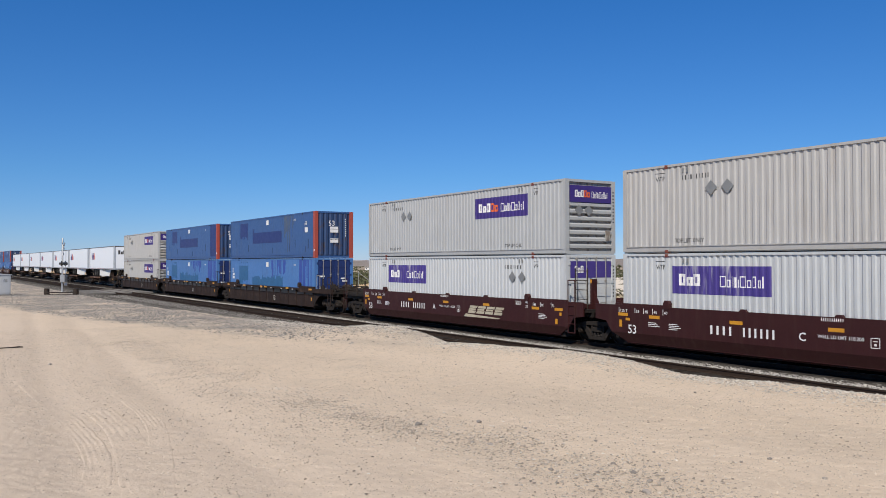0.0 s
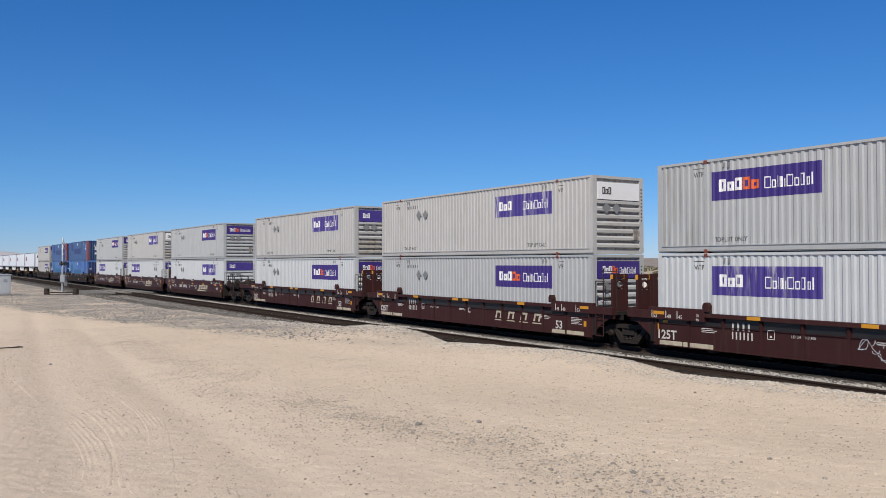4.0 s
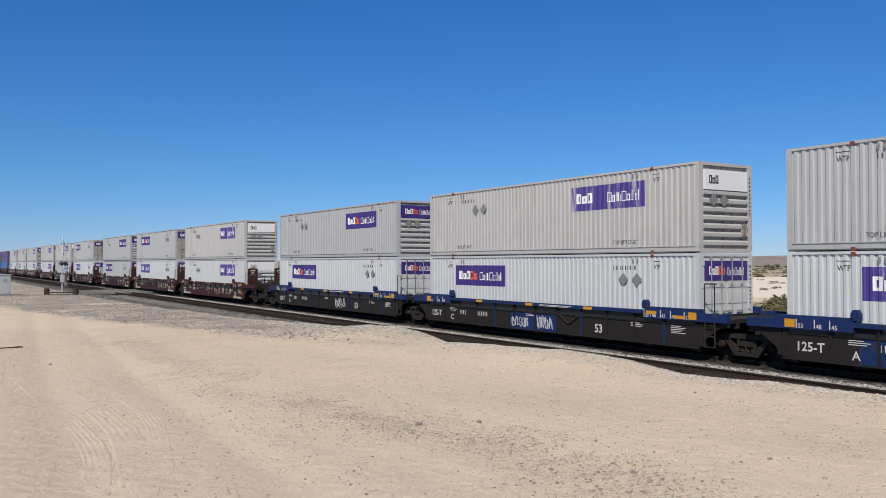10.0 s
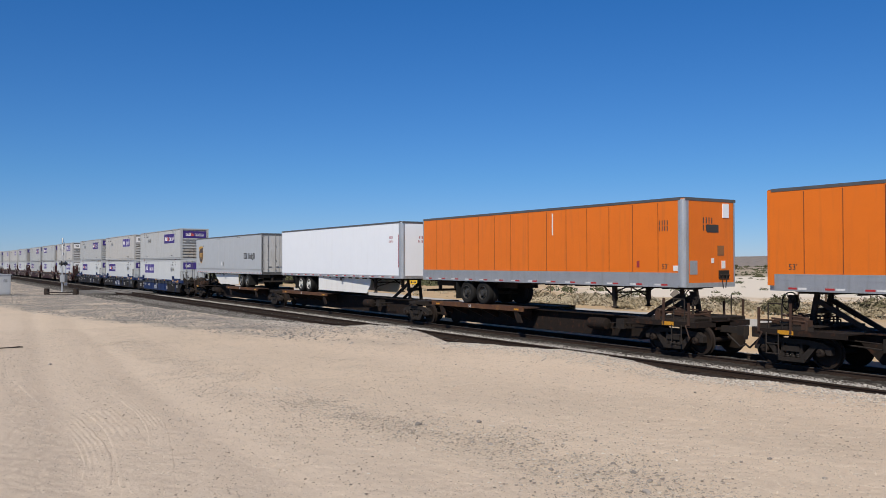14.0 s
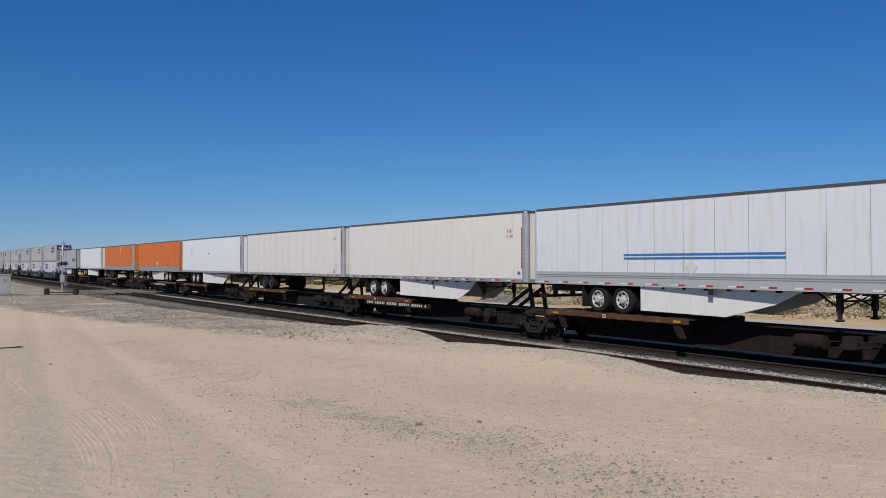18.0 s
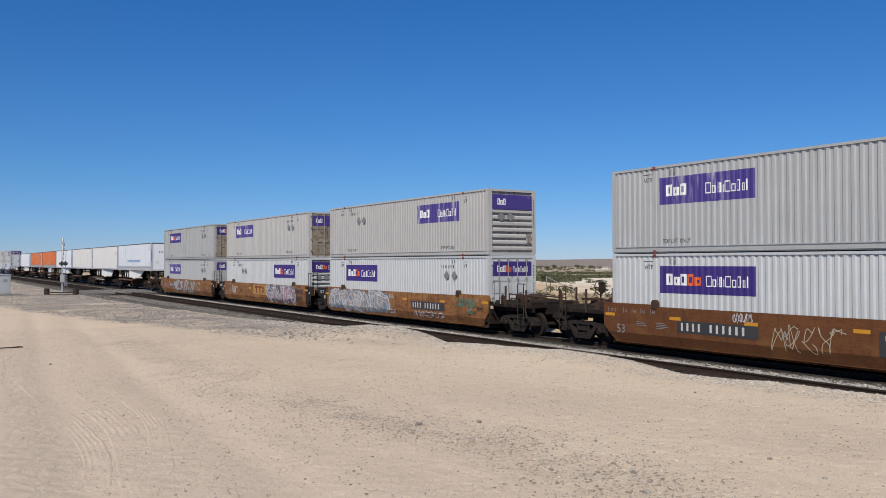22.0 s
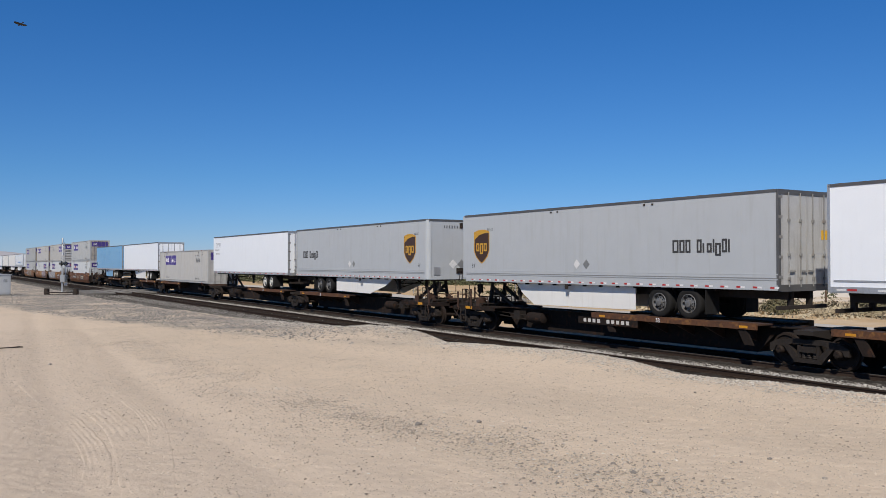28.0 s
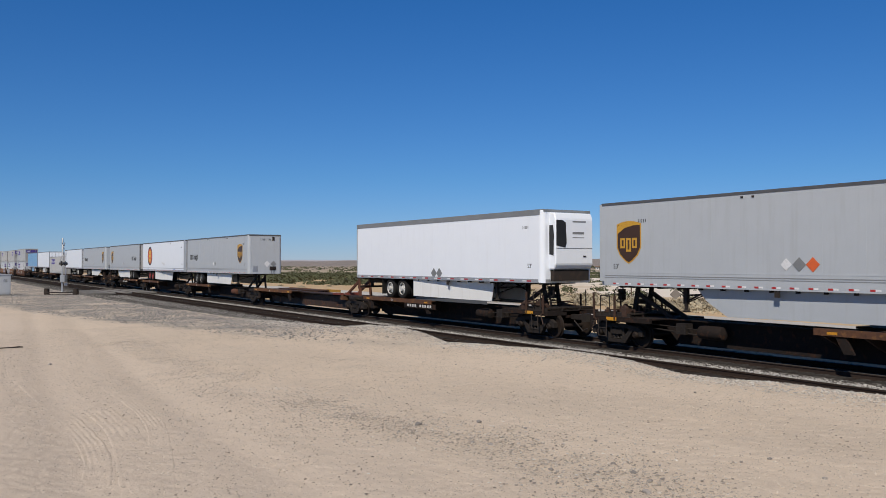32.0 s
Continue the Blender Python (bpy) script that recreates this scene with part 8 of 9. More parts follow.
def stone_mat(name, a, b, lo=0.5, hi=1.45, coarse=12):
    m = mat(name, a, b, 0.9, fine=60, coarse=coarse)
    n, l = m.node_tree.nodes, m.node_tree.links
    geo = n.new("ShaderNodeNewGeometry")
    mr = n.new("ShaderNodeMapRange")
    mr.inputs[3].default_value, mr.inputs[4].default_value = lo, hi
    l.new(geo.outputs["Random Per Island"], mr.inputs[0])
    h = n.new("ShaderNodeHueSaturation")
    l.new(mr.outputs[0], h.inputs["Value"])
    link = n["Principled BSDF"].inputs["Base Color"].links[0]
    src = link.from_socket
    l.new(src, h.inputs["Color"])
    l.new(h.outputs["Color"], n["Principled BSDF"].inputs["Base Color"])
    return m


STONE_L = stone_mat("pale gravel", (0.57, 0.53, 0.47), (0.43, 0.40, 0.36), 0.5, 1.35)
STONE_G = stone_mat("grey gravel", (0.205, 0.19, 0.178), (0.33, 0.31, 0.29))
STONE_D = stone_mat("dark pebble stone", (0.21, 0.17, 0.14), (0.33, 0.275, 0.225), 0.55, 1.3)
STONE_B = stone_mat("mixed grey and tan chips", (0.31, 0.28, 0.25), (0.47, 0.405, 0.335), 0.5, 1.3)
STONE_T = stone_mat("brown-grey chips", (0.30, 0.255, 0.21), (0.42, 0.365, 0.31))
PEBBLE = stone_mat("tan pebbles", (0.40, 0.335, 0.27), (0.58, 0.50, 0.41), 0.45, 1.2)
STONE_P = stone_mat("pale tan chips", (0.66, 0.56, 0.45), (0.56, 0.47, 0.38), 0.6, 1.2)
STONE_M = stone_mat("grey-white ballast", (0.46, 0.44, 0.41), (0.34, 0.32, 0.30))
rs = np.random.RandomState(5)


def scatter(n, x0, x1, y0, y1, lo, hi, keep=None, lift=0.3):
    out, sz = [], []
    while len(out) < n:
        x, y = rs.uniform(x0, x1), rs.uniform(y0, y1)
        if keep and rs.rand() > keep(x, y):
            continue
        s = lo + (hi - lo) * rs.rand() ** 2.5
        out.append((x, y, ground_z(x, y) + lift * s * 0.5))
        sz.append(s)
    return out, sz


# pale stones along the edge of the bank
p, z = scatter(32000, -42, -4, 12.6, 16.2, 0.008, 0.030, lambda x, y: math.exp(-((y - 15.05) / (0.6 if y > 15.05 else 1.0)) ** 2) * (0.55 + 0.45 * noise.noise((x * 0.5, y, 1))))
stones("bank_gravel", p, z, STONE_L, "pale crushed stone along the sand bank", seed=2)
# grey gravel spread beside the track, towards the crossing
p, z = scatter(30000, -95, -21, 4.5, 16.3, 0.014, 0.06, lambda x, y: smoothstep(0.0, 2.2, y - 5.2 - 0.13 * (x + 66)) * smoothstep(-20, -32, x) * (0.35 + 0.9 * max(0, noise.noise((x * 0.16, y * 0.35, 5)) + 0.25)))
stones("shoulder_gravel", p, z, STONE_G, "grey gravel strewn beside the track", seed=3)
# pebbles on the open sand, thicker in a patch
p, z = scatter(18000, -34, 3, 1.5, 15, 0.005, 0.020, lambda x, y: 0.35 + 0.65 * smoothstep(0.0, 0.35, noise.noise((x * 0.25, y * 0.35, 8))))
stones("sand_pebbles", p, z, PEBBLE, "scattered brown and tan pebbles on sand", seed=4)
def band(x, y, wide):
    """How near a place lies to the strip of loose gravel that crosses the sand."""
    mid = 5.55 + 0.12 * noise.noise((x * 0.8, 3.1, 0)) + 0.0016 * max(0.0, -x - 10.0) ** 2
    return math.exp(-((y - mid - (0.35 if x > -9 else 0.0)) / (wide * (1.5 if x > -9.5 else 1.0))) ** 2)


def clumped(x, y, f, cut):
    return smoothstep(cut, cut + 0.4, noise.noise((x * f, y * f, 3)))


p, z = scatter(8000, -13.5, -3.0, 3.5, 9.5, 0.005, 0.021, lambda x, y: band(x, y, 0.42) * clumped(x, y, 0.9, -0.5))
stones("gravel_patch", p, z, STONE_B, "patch of loose grey gravel on the sand", seed=6)
p, z = scatter(6500, -30, -9.5, 3.5, 11.0, 0.006, 0.020, lambda x, y: band(x, y, 0.9) * clumped(x, y, 0.6, -0.45))
stones("gravel_strip", p, z, STONE_T, "strip of loose brown gravel across the sand", seed=26)
p, z = scatter(2600, -32, -3.5, 3.5, 9.5, 0.005, 0.020, lambda x, y: band(x, y, 0.8) * clumped(x, y, 0.7, -0.3))
stones("pale_patch", p, z, STONE_L, "pale stone chips on the sand", seed=16)
p, z = scatter(80000, -40, 3, 1.2, 15.2, 0.004, 0.014, lambda x, y: 0.3 + 0.7 * smoothstep(-0.2, 0.4, noise.noise((x * 0.5, y * 0.6, 12))), 0.0)
grit("sand_grit", p, z, PEBBLE, "fine grit strewn over the sand", 8)
p, z = scatter(22000, -60, 2, 6.0, 15.2, 0.004, 0.014, lambda x, y: smoothstep(6, 14, y), 0.0)
grit("pale_grit", p, z, STONE_P, "fine pale grit near the track", 9)
p, z = scatter(12000, -40, 3, 1.5, 15, 0.004, 0.019, lambda x, y: 0.3 + 0.7 * smoothstep(-0.1, 0.4, noise.noise((x * 0.3, y * 0.5, 21))))
stones("dark_pebbles", p, z, STONE_D, "dark brown pebbles strewn over the sand", seed=14)
# darker ballast along the near rail, towards the crossing
p, z = scatter(9000, -84, -22, 15.6, 17.3, 0.016, 0.045)
stones("rail_ballast", [(a[0], a[1], -0.15 + 0.02 * rs.rand() - 0.04 * max(0, 16.0 - a[1])) for a in p], z, STONE_G, "dark ballast stones beside the near rail", seed=15)
p, z = scatter(5000, -150, -90, 8.5, 16.6, 0.03, 0.08)
stones("crossing_gravel", p, z, STONE_G, "dark gravel beside the crossing", seed=17)
# ballast between and beside the rails
spots, sizes = [], []
for i in range(20000):
    x = -3 - 82 * rs.rand() ** 1.6
    y = rs.choice((rs.normal(20.42, 0.24), rs.uniform(23.6, 26.4), rs.normal(20.3, 0.24), rs.uniform(YN - 0.6, YC + 1.3)), p=(0.46, 0.28, 0.18, 0.08))
    if abs(abs(y - YN) - 0.755) < 0.12 or abs(abs(y - YC) - 0.755) < 0.12:
        continue
    spots.append((x, y, (-0.165 if y < 19.7 else -0.192 if y < 24.4 else -0.16 - 0.22 * (y - 24.4)) + rs.uniform(-0.02, 0.012)))
    sizes.append(rs.uniform(0.016, 0.042))
stones("ballast_gravel", spots, sizes, STONE_M, "loose crushed stone between the ties", seed=7)

ROCKM = mat("grey-brown rock", (0.21, 0.185, 0.165), (0.31, 0.285, 0.26), 0.9, fine=40, coarse=8, bump=0.01, vary=0.35)
for x, y, s in ((-9.51, 6.65, 0.07), (-8.31, 5.71, 0.055), (-8.08, 5.81, 0.06), (-9.79, 5.83, 0.10), (-8.71, 6.84, 0.045), (-6.71, 5.6, 0.055), (-6.12, 6.18, 0.06), (-5.74, 6.02, 0.055), (-5.45, 5.68, 0.075),
                (-6.58, 6.35, 0.06), (-5.86, 8.01, 0.055), (-7.61, 8.95, 0.045), (-4.94, 7.61, 0.05), (-23.28, 2.97, 0.09), (-7.22, 3.55, 0.03), (-7.6, 7.05, 0.04), (-6.21, 5.25, 0.045), (-9.48, 5.35, 0.05), (-6.28, 6.51, 0.04), (-5.89, 5.47, 0.045),
                (-10.5, 12.2, 0.05), (-14.2, 13.1, 0.06), (-17.0, 11.2, 0.05), (-9.2, 11.8, 0.045), (-21.0, 13.4, 0.09), (-24.5, 9.5, 0.06), (-13.0, 8.1, 0.04)):
    s *= 0.58
    def rock(bm):
        bmesh.ops.create_icosphere(bm, subdivisions=1, radius=1.0)
        q = random.Random(int(x * 50 + y * 7))
        off = Vector((q.uniform(0, 9), q.uniform(0, 9), q.uniform(0, 9)))
        for v in bm.verts:
            d = 1 + 0.6 * noise.noise(v.co * 1.1 + off) + 0.3 * noise.noise(v.co * 2.3 + off)
            v.co = v.co * d * s
            v.co.z *= 0.62
    ob = part("rock", rock, ROCKM, None)
    ob.matrix_world = pose(x, y, ground_z(x, y) + s * 0.22, 0, 0, (x * 77) % 360)
    tagged(ob, "small angular grey rock lying on sand", "rock", "rocks on the sand")

# tread marks pressed into the sand by turning wheels
def tread(pts, width):
    """A strip with five grooves and cross lugs that follows the sand, sinking into it at both ends."""
    way = [Vector((x, y, 0)) for x, y in pts]
    line = []
    for i in range(len(way) - 1):
        p0, p1, p2, p3 = way[max(0, i - 1)], way[i], way[i + 1], way[min(len(way) - 1, i + 2)]
        n = max(2, int((p2 - p1).length / 0.045))
        for j in range(n):
            t = j / n
            line.append(0.5 * (2 * p1 + (p2 - p0) * t + (2 * p0 - 5 * p1 + 4 * p2 - p3) * t * t + (3 * p1 - p0 - 3 * p2 + p3) * t ** 3))
    vs, fs = [], []
    cols = 23
    for i, p in enumerate(line):
        d = (line[min(i + 1, len(line) - 1)] - line[max(i - 1, 0)]).normalized()
        side = Vector((-d.y, d.x, 0))
        fade = smoothstep(0, 40, i) * smoothstep(0, 40, len(line) - 1 - i)
        for j in range(cols):
            u = j / (cols - 1) * 2 - 1
            q = p + side * (u * width / 2)
            worn = 0.55 + 0.45 * noise.noise((q.x * 0.9, q.y * 2.0, 31))
            groove = 0.5 + 0.5 * math.cos(u * math.pi * 5)
            lug = 0.35 if (i + int(3 * abs(u))) % 4 < 2 and abs(u) > 0.45 else 0.0
            rise = 0.002 + 0.0095 * worn * (groove - lug) * smoothstep(-0.15, 0.25, noise.noise((q.x * 0.35, q.y * 0.8, 17)))
            edge = smoothstep(1.0, 0.86, abs(u))
            z = ground_z(q.x, q.y) - 0.02 + (0.02 + rise) * edge * fade
            vs.append((q.x, q.y, z))
    for i in range(len(line) - 1):
        for j in range(cols - 1):
            k = i * cols + j
            fs.append((k, k + 1, k + cols + 1, k + cols))
    me = bpy.data.meshes.new("tyre_marks")
    me.from_pydata(vs, [], fs)
    me.materials.append(GROUND)
    me.shade_smooth()
    return tagged(new("tyre_marks", me), "tyre tread marks pressed into soft sand", "tyre marks", kind="structure")


tread([(-15.6, 2.55), (-12.82, 2.47), (-11.24, 2.33), (-9.4, 2.05), (-7.92, 1.8), (-5.5, 1.3)], 0.46)
tread([(-23.0, 2.1), (-20.34, 1.95), (-15.61, 2.01), (-12.9, 1.97), (-10.73, 1.85), (-9.19, 1.62), (-7.0, 1.1)], 0.34)
tread([(-19.0, 3.3), (-15.5, 3.2), (-12.5, 2.95), (-10.2, 2.5), (-8.3, 2.05), (-6.0, 1.5)], 0.30)

# dry stick
st = part("stick", lambda bm: (bar(bm, (0, 0, 0.03), (0.9, 0.05, 0.05), 0.018), bar(bm, (0.5, 0.02, 0.04), (0.8, 0.22, 0.06), 0.01)), TIE, None)
st.matrix_world = pose(-28.8, 2.0, ground_z(-28.8, 2.0), 0, 0, 75)
tagged(st, "dry dark stick lying on the sand", "stick")

# ---- level crossing ----
CONC = mat("worn concrete panel", (0.23, 0.218, 0.20), (0.17, 0.16, 0.15), 0.85, dirt=(0.2, 0.18, 0.16), bump=0.004)
ASPH = mat("sun-bleached asphalt", (0.11, 0.104, 0.097), (0.16, 0.15, 0.14), 0.9, fine=50, dirt=(0.3, 0.26, 0.2), bump=0.004)
cr = empty("crossing", "level crossing of worn concrete panels", "crossing", kind="structure")
for yc in (YN, YC):
    for y0, y1 in ((yc - 1.5, yc - 0.84), (yc - 0.66, yc + 0.66), (yc + 0.84, yc + 1.5)):
        for i in range(3):
            part("panel", lambda bm: box(bm, -99.5 + i * 3.6, -95.95 + i * 3.6, y0, y1, -0.14, -0.012), CONC, cr, bevel=0.01)
def apron(bm):
    box(bm, -99.5, -88.8, YN + 1.54, YC - 1.54, -0.3, -0.025)
    box(bm, -99.5, -88.8, 14.6, YN - 1.54, -0.5, -0.04)
part("apron", apron, ASPH, cr, "bleached asphalt between the tracks")

SILVER = mat("aluminium mast paint", (0.42, 0.43, 0.44), (0.34, 0.35, 0.36), 0.4, metal=0.5)
BLACKP = mat("black signal paint", (0.02, 0.02, 0.021), (0.03, 0.03, 0.03), 0.5)
LENS = mat("dark red lens", (0.12, 0.015, 0.012), (0.1, 0.012, 0.01), 0.15)
SIGNW = mat("white sign sheet", (0.78, 0.78, 0.78), (0.7, 0.7, 0.7), 0.5)
sg_ = empty("crossing_signal", "silver crossing signal mast with crossed white boards", "signal")
part("mast", lambda bm: (lathe(bm, [(0.2, 0.0), (0.2, 0.05), (0.12, 0.12), (0.09, 0.2), (0.085, 5.9), (0.04, 5.96)], (0, 0, 0), 16, "z")), SILVER, sg_, smooth=True)
part("foundation", lambda bm: box(bm, -0.35, 0.35, -0.35, 0.35, -0.35, 0.03), CONC, sg_, "concrete footing")
for k in (-1, 1):
    def board(bm):
        prism(bm, [(-0.5, -0.09), (0.5, -0.09), (0.5, 0.09), (-0.5, 0.09)], -0.012, 0.012, "x")
    b = part("cross_board", board, SIGNW, sg_, "white crossed board")
    b.matrix_basis = pose(0.115 + 0.03 * k, 0, 5.1, k * 45, 0, 0)
    lamp = part("signal_lamp", lambda bm: (lathe(bm, [(0.30, 0.0), (0.30, 0.02), (0.02, 0.03)], (0.1, k * 0.62, 3.2), 20, "x"), lathe(bm, [(0.12, -0.22), (0.13, 0.0), (0.14, 0.2), (0.12, 0.2), (0.02, 0.05)], (0.1, k * 0.62, 3.2), 16, "x")), BLACKP, sg_, "round black flasher")
    part("lens", lambda bm: lathe(bm, [(0.115, 0.0), (0.09, 0.03), (0.02, 0.04)], (0.16, k * 0.62, 3.2), 16, "x"), LENS, lamp, "dark red lens")
part("cross_arm", lambda bm: bar(bm, (0.05, -0.62, 3.2), (0.05, 0.62, 3.2), 0.045), SILVER, sg_)
part("number_board", lambda bm: box(bm, 0.07, 0.09, -0.25, 0.25, 4.1, 4.35), SIGNW, sg_, "small white board")
def gate_box(bm):
    box(bm, -0.1, 0.4, -0.48, 0.42, 1.2, 2.0)
part("gate_mechanism", gate_box, SILVER, sg_, "silver gate mechanism box", bevel=0.03)
def gate_arm(bm):
    bar(bm, (0.2, 0.42, 1.3), (0.2, 0.5, 4.6), 0.03)
    box(bm, 0.05, 0.35, 0.3, 0.55, 0.75, 1.2)
part("gate_arm", gate_arm, SIGNW, sg_, "raised white gate arm")
sg_.matrix_world = pose(-97.6, 13.6, -0.28, 0, 0, 64)

ba = empty("guard_barrier", "dark guard rail between two stout posts", "barrier")
for y in (-1.9, 1.9):
    part("post", lambda bm: lathe(bm, [(0.27, -0.3), (0.27, 0.72), (0.23, 0.76)], (0, y, 0), 16, "z"), STEEL, ba, "stout dark post", smooth=True)
for zz in (0.08, 0.30):
    part("beam", lambda bm: box(bm, 0.1, 0.22, -1.8, 1.8, zz, zz + 0.11), STEEL, ba, "dark steel beam")
ba.matrix_world = pose(-93.3, 12.9, -0.40, 0, 0, -52)

CAB = mat("pale grey cabinet paint", (0.48, 0.50, 0.52), (0.42, 0.44, 0.46), 0.4, metal=0.3, streak=(0.3, 0.3, 0.3), amount=0.3)
cb = empty("relay_cabinet", "pale grey steel relay cabinet beside the track", "cabinet")
part("body", lambda bm: box(bm, -0.6, 0.6, -1.4, 0.6, 0.12, 2.05), CAB, cb, bevel=0.015)
part("roof", lambda bm: prism(bm, [(-1.5, 2.05), (0.7, 2.05), (0.7, 2.12), (-0.4, 2.2), (-1.5, 2.12)], -0.68, 0.68, "x"), CAB, cb)
part("plinth", lambda bm: box(bm, -0.7, 0.7, -1.5, 0.7, -0.4, 0.12), CONC, cb, "concrete plinth")
part("door", lambda bm: box(bm, 0.6, 0.63, -0.3, 0.5, 0.22, 1.95), CAB, cb, "cabinet door")
part("notice", lambda bm: [box(bm, 0.63, 0.634, -0.05, 0.3, 1.35 + i * 0.1, 1.40 + i * 0.1) for i in range(3)], BLACKP, cb, "dark lines of a notice")
cb.matrix_world = pose(-94.2, 7.7, -0.27)

# ---- beyond the tracks ----
POLEM = mat("weathered pole wood", (0.12, 0.075, 0.045), (0.09, 0.06, 0.04), 0.85, fine=30, stretch=(1, 1, 0.2))
WIREM = mat("dark cable", (0.03, 0.03, 0.03), (0.04, 0.04, 0.04), 0.6)
SAGE = stone_mat("dry sagebrush", (0.40, 0.335, 0.215), (0.31, 0.26, 0.17), 0.85, 1.15, 1.2)
STRAW = stone_mat("bleached dry grass", (0.47, 0.405, 0.285), (0.40, 0.335, 0.23), 0.88, 1.12, 1.0)
GREEN = stone_mat("desert shrub green", (0.15, 0.132, 0.07), (0.105, 0.096, 0.05), 0.8, 1.2, 1.2)
DGREEN = stone_mat("dark brush green", (0.07, 0.082, 0.034), (0.092, 0.092, 0.044), 0.75, 1.25, 0.05)


def utility_pole(x, y, z, h):
    ob = empty("utility_pole", "brown wooden utility pole with cross-arms", "pole", "poles beyond the tracks")
    part("post", lambda bm: lathe(bm, [(0.18, -0.5), (0.17, 0.0), (0.11, h)], (0, 0, 0), 10, "z"), POLEM, ob, key=("pole", h), smooth=True)
    for i, zz in enumerate((h - 0.25, h - 1.1)):
        a = part("cross_arm", lambda bm: box(bm, -1.25, 1.25, -0.07, 0.07, zz - 0.07, zz + 0.07), POLEM, ob, key=("arm", h, i))
        for q in (-1.1, -0.55, 0.55, 1.1):
            part("insulator", lambda bm: lathe(bm, [(0.03, 0.07), (0.06, 0.12), (0.05, 0.22)], (q, 0, zz), 8, "z"), SIGNW, a, key=("insul", h, i, q))
    ob.matrix_world = pose(x, y, z, 0, 0, 35)
    return ob


POLES = ((-138.0, 139.1, -5.1, 10.0), (-93.5, 136.5, -4.8, 10.0), (-89.6, 138.9, -4.8, 10.2))
for p_ in POLES:
    utility_pole(*p_)
cable = empty("overhead_cable", "thin dark overhead cables between poles", "cable")
for q in (-1.1, 1.1):
    def wire(bm):
        a = Vector((-89.6 + q * 0.8, 138.9 + q * 0.6, 5.4))
        b = Vector((-34.0 + q * 0.8, 178.0 + q * 0.6, 5.6))
        pts = [a.lerp(b, i / 14) - Vector((0, 0, 4 * 0.9 * (i / 14) * (1 - i / 14))) for i in range(15)]
        for u, v in zip(pts, pts[1:]):
            bar(bm, u, v, 0.03, 4)
    part("wire", wire, WIREM, cable)

# signs beyond the tracks
def road_sign(x, y, z, face, size, shape, label, h):
    ob = empty("road_sign", label, "sign")
    part("post", lambda bm: box(bm, -0.04, 0.04, 0.02, 0.07, -0.3, h + 0.3), SILVER, ob)
    r = size / 2
    pts = [(-r, h), (0, h - r), (r, h), (0, h + r)] if shape == "diamond" else [(-r, h - r * 0.55), (r, h - r * 0.55), (r, h + r * 0.55), (-r, h + r * 0.55)]
    part("plate", lambda bm: prism(bm, pts, -0.01, 0.015), face, ob, "sign plate")
    if shape != "diamond":
        def arrow(bm):
            prism(bm, [(-r * 0.8, h), (-r * 0.35, h + r * 0.35), (-r * 0.35, h + r * 0.1), (r * 0.35, h + r * 0.1), (r * 0.35, h + r * 0.35), (r * 0.8, h), (r * 0.35, h - r * 0.35), (r * 0.35, h - r * 0.1), (-r * 0.35, h - r * 0.1), (-r * 0.35, h - r * 0.35)], -0.016, -0.011)
        part("arrow", arrow, BLACKP, ob, "black double arrow")
    ob.matrix_world = pose(x, y, z, 0, 0, 50)
    return ob


YELLOWS = mat("yellow sign sheet", (0.75, 0.45, 0.02), (0.68, 0.40, 0.02), 0.45)
road_sign(-82.0, 48.2, ground_z(-82, 48.2), YELLOWS, 0.9, "wide", "yellow road sign with black double arrow", 1.26)
SIGNBACK = mat("dull sign back", (0.23, 0.20, 0.17), (0.18, 0.16, 0.14), 0.6, metal=0.2)
road_sign(-59.0, 65.7, ground_z(-59.0, 65.7), SIGNBACK, 1.15, "diamond", "bare metal back of a diamond sign", 1.15)
GREENS = mat("green street name sheet", (0.02, 0.20, 0.11), (0.02, 0.17, 0.095), 0.45)
street = empty("street_sign", "green street name blades on a metal post", "sign")
part("post", lambda bm: bar(bm, (0, 0, -0.3), (0, 0, 2.35), 0.045, 8), SILVER, street)
part("blade", lambda bm: box(bm, -0.38, 0.38, -0.012, 0.012, 2.36, 2.58), GREENS, street, "green name blade")
part("blade", lambda bm: box(bm, -0.012, 0.012, -0.38, 0.38, 2.59, 2.80), GREENS, street, "green name blade")
part("lettering", lambda bm: [box(bm, -0.30 + i * 0.1, -0.24 + i * 0.1, -0.017, -0.0125, 2.42, 2.52) for i in range(6)], SIGNW, street, "white bars")
street.matrix_world = pose(-72.6, 55.6, ground_z(-72.6, 55.6), 0, 0, 100)
for x, y, h in ((-185.5, 122.2, 4.6), (-158.1, 131.9, 3.6), (-86.2, 147.2, 3.6), (-85.3, 147.8, 3.9)):
    fp = part("field_post", lambda bm: lathe(bm, [(0.11, -0.4), (0.10, 0.0), (0.085, h), (0.02, h + 0.04)], (0, 0, 0), 8, "z"), POLEM, None, smooth=True)
    fp.matrix_world = pose(x, y, ground_z(x, y))
    tagged(fp, "bare weathered wooden post in a field", "post", "posts in the fields")


